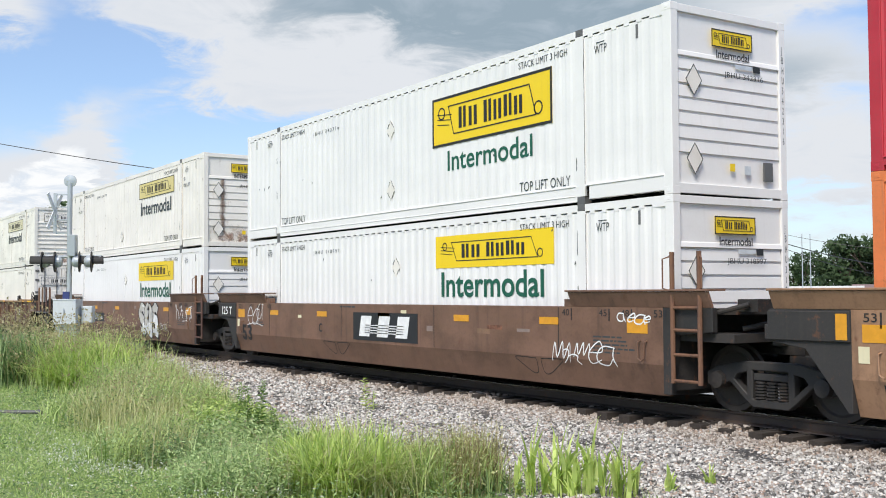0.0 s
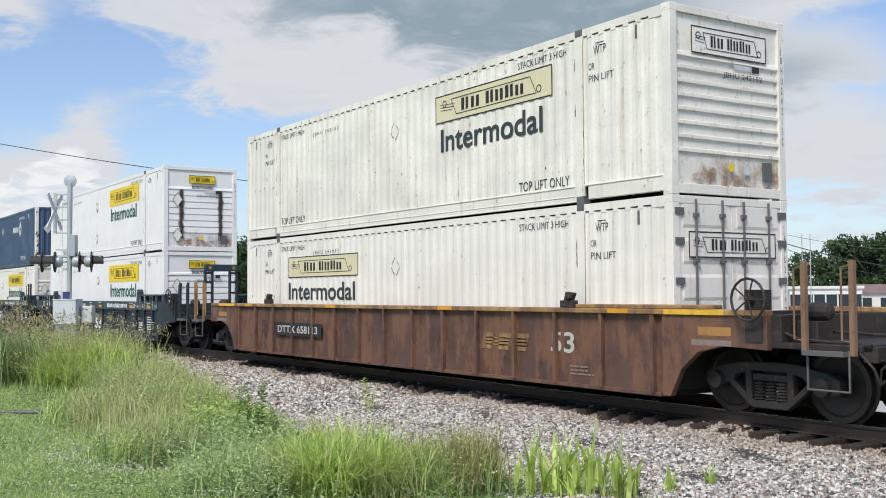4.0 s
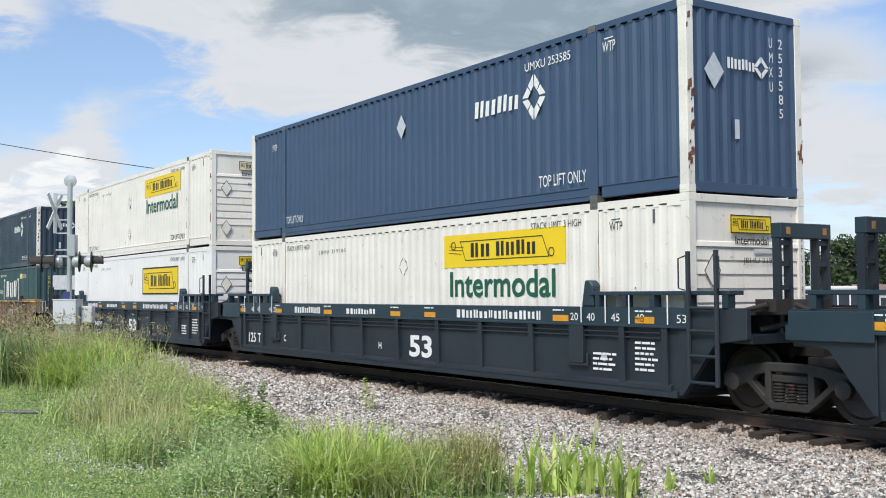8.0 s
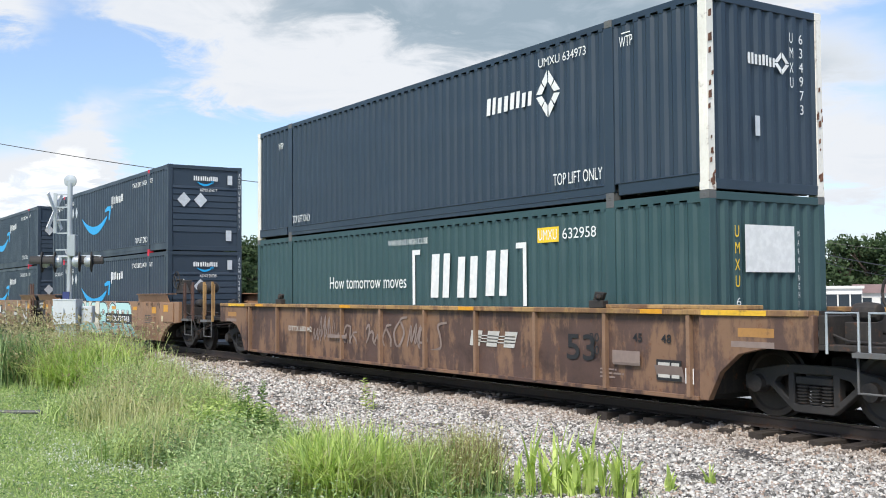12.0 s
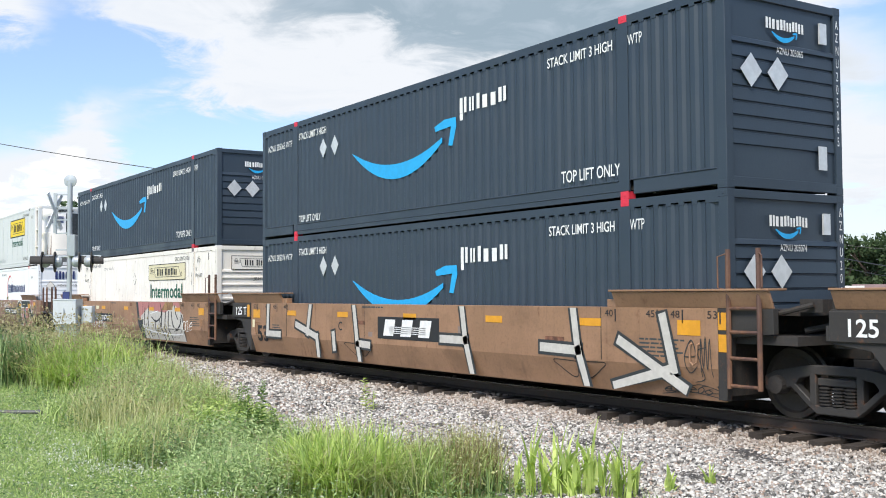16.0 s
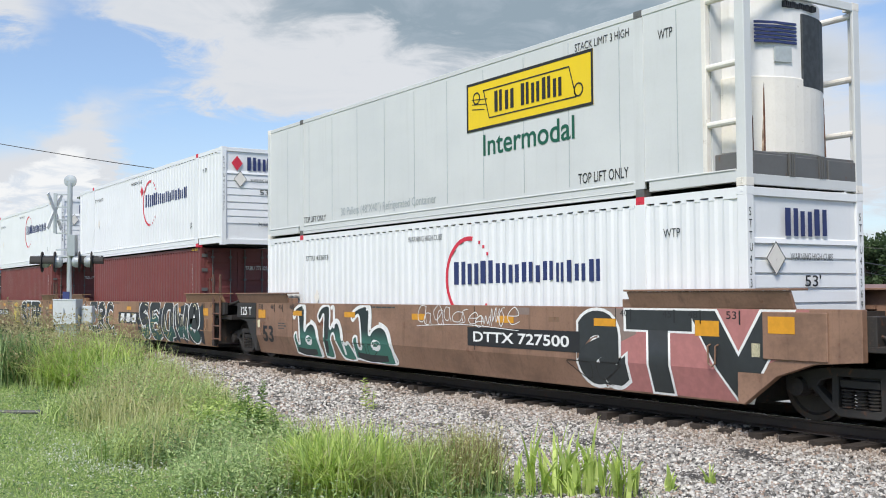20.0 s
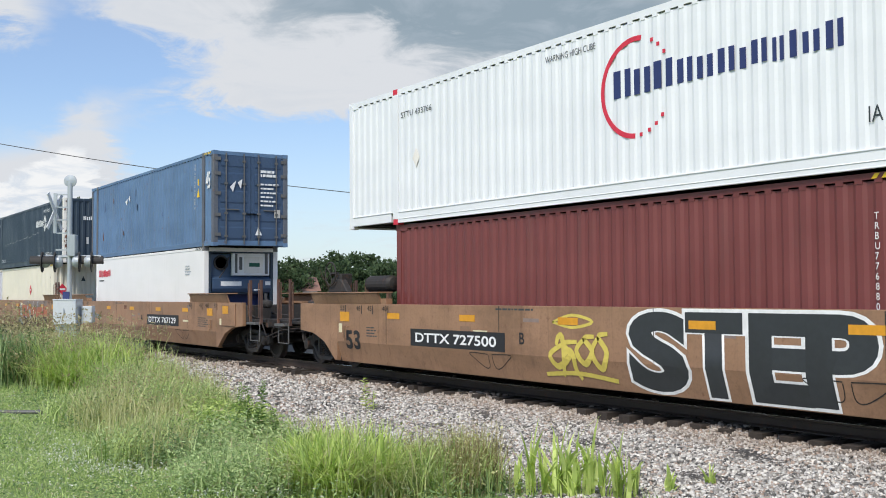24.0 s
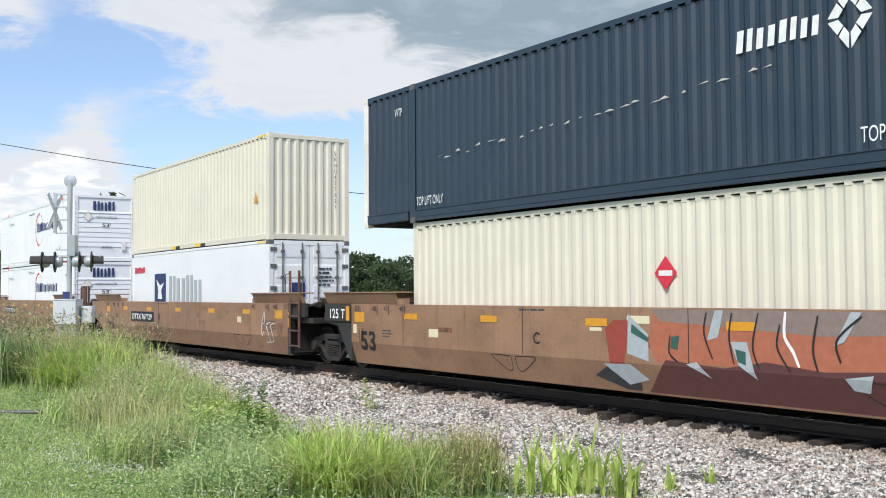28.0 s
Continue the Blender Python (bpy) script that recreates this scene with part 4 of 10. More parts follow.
def umax(u, base, serial, mat="navy", diamonds=True, scuffs=False):
    c = thing("freight_container", "dark navy steel container with white end posts and diamond mark", "container", "containers on the train")
    shell(c, L53, W53, H96, mat, 0.038, 0.27, mat, posts="white_worn", end="corrugated", castings="white_worn", low=0.26, top=0.10)
    h, off = L53 / 2, -W53 + 0.008
    r = h
    decal("trade_mark", mark_bars(2.63, 3.98, 1.84, 2.15, (0.9, 1.0, 0.9, 0.9), 0.25, 0.03), "ink_white", c, "side", off, "plain white blocks")
    ring = []
    for k in range(4):
        for q in (0.06, 0.53):
            a, b = math.pi / 2 * (k + q), math.pi / 2 * (k + q + 0.41)
            def pt(rad, t):
                t = (t / (math.pi / 2))
                i, f = int(t) % 4, t - int(t)
                cs = [(1, 0), (0, 1), (-1, 0), (0, -1)]
                return (4.45 + 0.8 * rad * (cs[i][0] * (1 - f) + cs[(i + 1) % 4][0] * f), 1.97 + rad * (cs[i][1] * (1 - f) + cs[(i + 1) % 4][1] * f))
            ring.append([pt(0.22, a), pt(0.43, a), pt(0.43, b), pt(0.22, b)])
    decal("diamond_mark", ring, "ink_white", c, "side", off, "white faceted diamond ring")
    letters(serial, "ink_white", c, "side", 4.2, 2.46, 0.15, 1.25, off)
    letters("WTP", "ink_white", c, "side", 6.25, 2.4, 0.17, 0.3, off)
    decal("overline", [rect(6.3, 6.5, 2.61, 2.63)], "ink_white", c, "side", off)
    letters("WTP", "ink_white", c, "side", -h + 1.35, 2.3, 0.17, 0.3, off)
    letters("TOP LIFT ONLY", "ink_white", c, "side", 4.57, 0.36, 0.2, 1.25, off)
    letters("TOP LIFT ONLY", "ink_white", c, "side", -h + 2.22, 0.34, 0.18, 1.0, off)
    if diamonds:
        decal("placard_holder", [diamond(-0.08, 2.06, 0.26, 0.72)], "placard", c, "side", off - 0.004, "silver diamond placard")
    eo = h + 0.004
    bars = mark_bars(-0.42, 0.18, 1.92, 2.09, (0.9, 1.0, 0.9, 0.9), 0.25)
    decal("trade_mark", bars, "ink_white", c, "end", eo)
    decal("diamond_mark", [q for k in range(4) for q in ring_polys(0.34, 2.0, 0.09, 0.17, 90 * k + 4, 90 * k + 86, 1)], "ink_white", c, "end", eo)
    if diamonds:
        decal("placard_holder", [diamond(-0.72, 1.85, 0.28, 0.75)], "placard", c, "end", eo + 0.004, "silver diamond placard")
    letters("UMXU", "ink_white", c, "end", 0.52, 1.65, 0.85, 0.09, eo, stack=True)
    letters(serial.split(" ")[-1], "ink_white", c, "end", 0.74, 1.25, 1.25, 0.10, eo, stack=True)
    decal("document_plate", [rect(-0.28, -0.18, 0.85, 1.15)], "placard", c, "end", eo)
    rng = random.Random(int(serial[-3:]))
    for k in range(26):
        s = rng.choice((-1, 1))
        y, z, w = s * (W53 - rng.uniform(0.0, 0.13)), rng.uniform(0.05, 1.5) if k % 3 else rng.uniform(0.05, 2.7), rng.uniform(0.012, 0.04)
        y0, y1 = max(-W53 + 0.002, y - w), min(W53 - 0.002, y + w)
        decal("rust_patch", [[(y0, z), (y1, z + 0.02), (y1, z + w * 4), (y0 + 0.004, z + w * 3)]], "stain", c, "end", h + 0.002 + 0.0004 * k, thick=0.001)
    if scuffs:
        for k in range(26):
            x, z = -h + 3 + k * 0.33 + rng.uniform(-0.1, 0.1), 1.25 + 0.012 * k + rng.uniform(-0.05, 0.05)
            decal("scuff", [[(x, z), (x + rng.uniform(0.05, 0.3), z + 0.01), (x + rng.uniform(0.05, 0.2), z + rng.uniform(0.02, 0.06))]], "ink_grey", c, "side", off)
    c.matrix_basis = pose(u - h, 0, base)
    return c


def smile(x0, x1, z0, z1):
    """A long upward curve that thickens in the middle and ends in an arrow hook: outlines for a flat mark."""
    out, n = [], 20
    def curve(t, k):
        sag = 4 * t * (1 - t) * (z1 - z0)
        return (x0 + (x1 - x0) * t, z0 + (z1 - z0) * 0.76 - sag * (0.76 if k else 0.46) + (0.0 if k else 0.02))
    ts = [0.93 * i / n for i in range(n + 1)]
    out.append([curve(t, 1) for t in ts] + [curve(t, 0) for t in reversed(ts[1:])])
    w, hgt = x1 - x0, z1 - z0
    hook = [(x1 - 0.14 * w, z1 - 0.10 * hgt), (x1 - 0.05 * w, z1), (x1 + 0.05 * w, z1), (x1 + 0.055 * w, z1 - 0.18 * hgt), (x1 + 0.02 * w, z1 - 0.55 * hgt),
            (x1 - 0.015 * w, z1 - 0.53 * hgt), (x1 + 0.01 * w, z1 - 0.16 * hgt), (x1 - 0.13 * w, z1 - 0.2 * hgt)]
    out.append(hook)
    return out


def amz(u, base, serial):
    c = thing("freight_container", "charcoal blue freight container with bright blue curved arrow mark", "container", "containers on the train")
    shell(c, L53, W53, H96, "charcoal", 0.03, 0.26, "charcoal", end="louvre", lift_castings="ink_red", low=0.30, top=0.14)
    h, off = L53 / 2, -W53 + 0.008
    decal("curved_arrow_mark", smile(-3.02, 1.05, 0.98, 1.98), "ink_cyan", c, "side", off, "bright blue curved arrow")
    decal("trade_mark", mark_bars(1.4, 2.9, 2.02, 2.32, (0.6, 0.4, 0.25, 1.1, 0.6), 0.25) + [rect(1.4, 1.5, 1.88, 2.014)], "ink_white", c, "side", off, "plain white blocks")
    for x in (4.1, -h + 2.25):
        letters("STACK LIMIT 3 HIGH", "ink_white", c, "side", x, 2.40, 0.17, 1.65 if x > 0 else 1.5, off, bold=0.01)
    letters("TOP LIFT ONLY", "ink_white", c, "side", 4.45, 0.38, 0.2, 1.45, off, bold=0.01)
    letters("TOP LIFT ONLY", "ink_white", c, "side", -h + 2.25, 0.33, 0.17, 1.2, off, bold=0.01)
    letters("WTP", "ink_white", c, "side", 6.1, 2.4, 0.17, 0.32, off)
    letters(serial + " WTP", "ink_white", c, "side", -h + 0.35, 2.3, 0.16, 1.5, off)
    for x in (-h + 3.6, -h + 4.2):
        decal("placard_holder", [diamond(x, 2.05 if base > 2 else 2.1, 0.24, 0.78)], "placard", c, "side", off - 0.004, "silver diamond placard")
    eo = h + 0.004
    decal("trade_mark", mark_bars(-0.42, 0.42, 2.38, 2.54, (1, 1.4, 1, 0.9, 1, 1), 0.25), "ink_white", c, "end", eo, "plain white blocks")
    decal("curved_arrow_mark", smile(-0.3, 0.25, 2.20, 2.38), "ink_cyan", c, "end", eo)
    letters(serial, "ink_white", c, "end", -0.2, 2.02, 0.1, 0.6, eo)
    for y in (-0.76, -0.18):
        decal("placard_holder", [diamond(y, 1.72, 0.25, 0.92)], "placard", c, "end", eo + 0.006, "silver diamond placard")
    decal("document_box", [rect(0.78, 0.94, 2.28, 2.6)], "placard", c, "end", eo + 0.02, thick=0.03)
    decal("document_plate", [rect(0.72, 0.92, 0.36, 0.72)], "placard", c, "end", eo)
    letters(serial.replace(" ", ""), "ink_white", c, "end", W53 - 0.12, 0.75, 1.95, 0.075, eo, stack=True)
    c.matrix_basis = pose(u - h, 0, base)
    return c


def stg(u, base, serial, red=False):
    c = thing("freight_container", "bright white freight container with red arc and navy mark", "container", "containers on the train")
    shell(c, L53, W53, H96, "white_blue", 0.016, 0.27, "white_blue", end="louvre", lift_castings="ink_red", low=0.27, top=0.12)
    h, off = L53 / 2, -W53 + 0.008
    x = 0.7
    arc = ring_polys(x + 0.62, 1.72, 0.72, 0.80, 80, 268, 30)
    dots = [rect(x + 0.62 + 0.76 * math.cos(radians(a)) - 0.03, x + 0.62 + 0.76 * math.cos(radians(a)) + 0.03, 1.72 + 0.76 * math.sin(radians(a)) - 0.03, 1.72 + 0.76 * math.sin(radians(a)) + 0.03) for a in (62, 50, 36, 278, 292, 305, 318)]
    decal("red_arc", arc + dots, "ink_red", c, "side", off, "thin red arc with dots")
    decal("trade_mark", mark_bars(x + 0.12, x + 1.4, 1.60, 2.04, (1, 0.9, 1), 0.2) + mark_bars(x + 1.5, x + 4.35, 1.62, 1.98, (0.8, 0.8, 0.8, 0.3, 0.7, 0.5, 0.3, 0.7, 0.7), 0.25), "ink_navy", c, "side", off, "plain navy blocks")
    letters("WARNING HIGH CUBE", "ink_slate", c, "side", x - 1.6, 2.50, 0.11, 1.3, off)
    letters("WTP", "ink_slate", c, "side", h - 1.6, 2.25, 0.13, 0.34, off)
    letters(serial, "ink_slate", c, "side", -h + 2.3, 2.25, 0.12, 1.2, off)
    if base > 3:
        letters("IA", "ink_slate", c, "side", h - 2.7, 0.60, 0.2, 0.2, off)
    decal("placard_holder", [diamond(-h + 2.9, 1.35, 0.2, 0.7)], "white_old", c, "side", off)
    eo = h + 0.004
    decal("trade_mark", mark_bars(-0.5, 0.42, 2.22, 2.62, (1, 0.9, 1), 0.2), "ink_navy", c, "end", eo, "plain navy blocks")
    if red:
        decal("hazard_placard", [diamond(-0.82, 2.42, 0.22, 0.8)], "ink_red", c, "end", eo + 0.004, "red diamond placard")
        decal("hazard_placard", [diamond(x - 0.3, 2.2, 0.2, 0.8)], "ink_red", c, "side", off - 0.004, "red diamond placard")
    decal("placard_holder", [diamond(-0.72, 1.95 if base > 3 else 1.9, 0.24, 0.85)], "white_old", c, "end", eo + 0.006, "white diamond placard holder")
    decal("placard_edge", ring_polys(-0.72, 1.95 if base > 3 else 1.9, 0.225, 0.24, 0, 360, 4, 0.85), "ink_slate", c, "end", eo + 0.01)
    letters("WARNING HIGH CUBE", "ink_slate", c, "end", -0.4, 1.88, 0.10, 0.95, eo)
    letters("53'", "ink", c, "end", -0.1, 1.5, 0.17, 0.36, eo + 0.004, bold=0.01)
    letters("24,000 lbs", "ink_slate", c, "end", -0.15, 0.55, 0.13, 0.5, eo)
    decal("document_box", [rect(0.72, 0.90, 0.5, 0.85)], "white_old", c, "end", eo + 0.02, thick=0.03)
    for y in (-W53 + 0.04, W53 - 0.11):
        letters(serial.replace(" ", ""), "ink_slate", c, "end", y, 1.0, 1.6, 0.065, eo, stack=True)
    c.matrix_basis = pose(u - h, 0, base)
    return c


def csx(u, base):
    c = thing("freight_container", "deep green steel freight container with white bracketed mark", "container", "containers on the train")
    shell(c, L53, W53, H96, "green", 0.038, 0.27, "green", end="corrugated", castings="gear", low=0.24, top=0.12)
    h, off = L53 / 2, -W53 + 0.008
    a = -0.05
    decal("bracket_mark", [[(a, 1.2), (a + 0.1, 1.2), (a + 0.1, 2.23), (a + 0.3, 2.23), (a + 0.3, 2.33), (a, 2.33)]], "ink_white", c, "side", off, "white square bracket")
    decal("bracket_mark", [[(a + 3.85, 1.2), (a + 3.75, 1.2), (a + 3.75, 2.23), (a + 3.55, 2.23), (a + 3.55, 2.33), (a + 3.85, 2.33)]], "ink_white", c, "side", off, "white square bracket")
    decal("trade_mark", mark_bars(a + 0.7, a + 3.25, 1.35, 2.22, (1, 1, 1), 0.45, 0.06), "ink_white", c, "side", off, "plain white blocks")
    letters("How tomorrow moves", "ink_white", c, "side", -3.8, 1.55, 0.28, 3.5, off)
    letters("WARNING HIGH CUBE", "ink_white", c, "side", a - 1.0, 2.45, 0.12, 1.6, off)
    letters("UMXU", "ink_white", c, "side", 4.15, 2.34, 0.18, 0.5, off)
    decal("number_patch", [rect(4.12, 4.7, 2.30, 2.56)], "yellow", c, "side", off + 0.002)
    letters("632958", "ink_white", c, "side", 4.8, 2.34, 0.18, 0.85, off)
    eo = h + 0.004
    decal("white_panel", [rect(-0.55, 0.55, 1.72, 2.42)], "ink_white", c, "end", eo, "blank white panel")
    letters("UMXU", "yellow", c, "end", -0.78, 1.5, 0.9, 0.11, eo, stack=True)
    letters("632958", "ink_white", c, "end", -0.76, 0.35, 1.0, 0.1, eo, stack=True)
    letters("WARNINGHIGHCUBE", "ink_white", c, "end", 0.62, 0.4, 1.95, 0.06, eo, stack=True)
    c.matrix_basis = pose(u - h, 0, base)
    return c


def iso(u, base, mat, L, label, end="door", serial="", marks=()):
    """A narrower sea container, centred in its place on the car."""
    c = thing("freight_container", label, "container", "containers on the train")
    hw = 1.219
    smooth_side = mat == "white" or mat == "white_blue"
    # the blue box takes a darker blue on its door end
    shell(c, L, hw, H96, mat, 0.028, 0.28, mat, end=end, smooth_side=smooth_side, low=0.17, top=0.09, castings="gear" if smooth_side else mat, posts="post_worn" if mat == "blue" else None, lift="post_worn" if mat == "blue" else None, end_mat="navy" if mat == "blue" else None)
    h, off, eo = L / 2, -hw - 0.004, L / 2 + 0.004
    for k in range(4):
        decal("hazard_stripe", [[(h - 0.75 + 0.14 * k, H96 - 0.085), (h - 0.68 + 0.14 * k, H96 - 0.085), (h - 0.63 + 0.14 * k, H96 - 0.02), (h - 0.70 + 0.14 * k, H96 - 0.02)]], "yellow" if mat != "white" else "ink", c, "side", off)
    if serial:
        letters(serial.replace(" ", ""), "ink_white" if mat in ("maroon", "blue") else "ink_slate", c, "side", h - 0.72, 1.2, 1.2, 0.07, off, stack=True)
        if mat != "cream":
            letters(serial, "ink_white" if mat in ("maroon", "blue") else "ink_slate", c, "end", 0.25, 2.2, 0.13, 0.75, eo + 0.012)
    for m in marks:
        m(c, h, hw, off, eo)
    c.matrix_basis = pose(u - L53 / 2, 0, base)
    return c


def reefer53(u, base):
    c = thing("refrigerated_container", "white smooth-sided refrigerated container with cooling unit in its end", "container", "containers on the train")
    shell(c, L53, W53, H96, "white_dull", 0.0, 0.3, "white_dull", posts="white_dull", end="reefer53", smooth_side=True, castings="white_old", low=0.24, top=0.10, cut=0.62)
    h, off = L53 / 2, -W53 + 0.004
    for k in range(1, 13):
        x = -h + 1.24 * k
        part("panel_seam", MB().box(x - 0.006, x + 0.006, -W53 + 0.006, -W53 + 0.014, 0.3, H96 - 0.16), "ink_silver", c)
    r = h
    scroll_panel(c, "side", 1.31, 4.95, 1.60, 2.53, off, "logo_yellow", 0.05)
    letters("Intermodal", "ink_green", c, "side", 1.84, 1.10, 0.40, 2.63, off, bold=0.012)
    letters("TOP LIFT ONLY", "ink", c, "side", 4.55, 0.33, 0.17, 1.2, off)
    letters("TOP LIFT ONLY", "ink", c, "side", -h + 2.2, 0.3, 0.14, 1.2, off)
    letters("STACK LIMIT 3 HIGH", "ink", c, "side", 4.5, 2.55, 0.13, 1.3, off)
    letters("WTP", "ink", c, "side", r - 1.65, 2.35, 0.15, 0.3, off)
    letters("30 Pallets (48\"X40\") Refrigerated Container", "ink_silver", c, "side", -3.9, 0.30, 0.24, 4.1, off)
    eo = h
    for y in (-1, 1):
        a, b = sorted((y * (W53 - 0.10), y * (W53 - 0.005)))
        part("body_post", MB().box(h - 0.79, h - 0.71, a, b, 0.12, H96 - 0.02), "white_old", c, "grimy white body post", 0.008)
        part("foot_rail", MB().box(h - 0.72, h - 0.16, a, b, 0.06, 0.24), "white_old", c, "grimy white sill under the open frame", 0.008)
        for z in (0.92, 1.75, 2.72):
            part("frame_tube", MB().tube((h - 0.72, y * (W53 - 0.06), z), (h - 0.08, y * (W53 - 0.06), z), 0.05, 10), "white_old", c, "grimy white frame tube")
    part("deck", MB().box(h - 0.7, h - 0.03, -1.14, 1.14, 0.10, 0.50).box(h - 0.04, h - 0.005, -1.14, -0.42, 0.16, 0.46).box(h - 0.04, h - 0.005, -0.34, 0.42, 0.16, 0.46).box(h - 0.04, h - 0.005, 0.50, 1.14, 0.16, 0.46), "gear", c, "grey steel drip deck in three panels", 0.01)
    bow = [radians(-62 + 124 * i / 14) for i in range(15)]

    def curved(r, a0, a1):
        """A rounded cover: an arc in plan between two shares of its sweep, closed at the back."""
        arc = [(h - 0.92 + 0.86 * r * math.cos(q), 1.10 * r * math.sin(q)) for q in bow[a0:a1 + 1]]
        return [(h - 0.70, arc[0][1])] + arc + [(h - 0.70, arc[-1][1])]

    unit = part("cooling_unit", MB().slab(curved(1.0, 0, 14), "z", 0.50, H96 - 0.10), "white", c, "white refrigeration unit with rounded cover", 0.012)
    part("lower_cover", MB().slab(curved(1.03, 0, 14), "z", 0.52, 1.62), "white_old", unit, "rounded lower cover with rust run", 0.012)
    part("grille", MB().slab(curved(1.035, 7, 13), "z", 1.50, H96 - 0.32), "dark_grille", unit, "dark grey radiator grille", 0.012)
    slats = MB()
    for k in range(6):
        slats.slab([(h - 0.22, -0.80), (h - 0.10, -0.52), (h - 0.035, -0.12), (h - 0.05, -0.12), (h - 0.12, -0.52), (h - 0.24, -0.80)], "z", 2.1 + 0.055 * k, 2.135 + 0.055 * k)
    part("vent_slat", slats, "ink_navy", unit)
    part("control_panel", MB().slab([(h - 0.11, -0.5), (h - 0.05, -0.22), (h - 0.08, -0.22), (h - 0.14, -0.5)], "z", 1.83, 2.05), "ink_silver", unit)
    decal("unit_lettering_bar", mark_bars(-0.35, 0.35, H96 - 0.26, H96 - 0.17, (1,) * 6 + (0.6,) * 4, 0.2), "ink", unit, "end", h - 0.045, thick=0.06)
    for y, z0, z1, w in ((-0.66, 0.54, 1.52, 0.035), (-0.80, 0.54, 1.05, 0.02), (0.82, 0.56, 1.45, 0.04)):
        q = h - 0.92 + 0.886 * math.sqrt(1 - (y / 1.133) ** 2)
        for k, (dw, top) in enumerate(((1.0, 0.62), (0.55, 1.0))):
            wide = w * dw
            part("rust_run", MB().slab([(y - wide, z0), (y + wide, z0), (y + wide * 0.7, z0 + (z1 - z0) * top * 0.6), (y + wide * 0.15, z0 + (z1 - z0) * top), (y - wide * 0.3, z0 + (z1 - z0) * top * 0.9), (y - wide * 0.8, z0 + (z1 - z0) * top * 0.4)], "x", q - 0.03, q + 0.004 + 0.003 * k), "stain" if k else "ghost_rust", unit)
    for y in (-0.32, 0.34):
        for d in (-0.05, 0.0, 0.05):
            part("strap", MB().box(h - 0.02, h + 0.012, y + d - 0.012, y + d + 0.012, 0.17, 0.50), "gear", c, "galvanised strap")
    c.matrix_basis = pose(u - h, 0, base)
    return c


def seaco_marks(c, h, hw, off, eo):
    decal("trade_mark", mark_bars(-h + 0.45, -h + 2.0, 2.15, 2.42, (0.8, 0.8, 0.8, 0.8, 0.8), 0.2), "ink_red", c, "side", off, "plain red blocks")
    decal("small_lettering", line_bars(-h + 0.5, 1.98, 0.9, 1, 0.1, 0.05, random.Random(3)), "ink_slate", c, "side", off)
    decal("small_lettering", line_bars(h - 1.7, 2.32, 0.6, 4, 0.085, 0.035, random.Random(4)), "ink_silver", c, "side", off)
    decal("warning_triangle", [[(h - 1.45, 0.72), (h - 1.15, 0.72), (h - 1.3, 1.05)]], "logo_yellow", c, "side", off, "yellow warning triangle")
    decal("sticker", [rect(h - 1.0, h - 0.85, 0.75, 1.0)], "amber", c, "side", off)


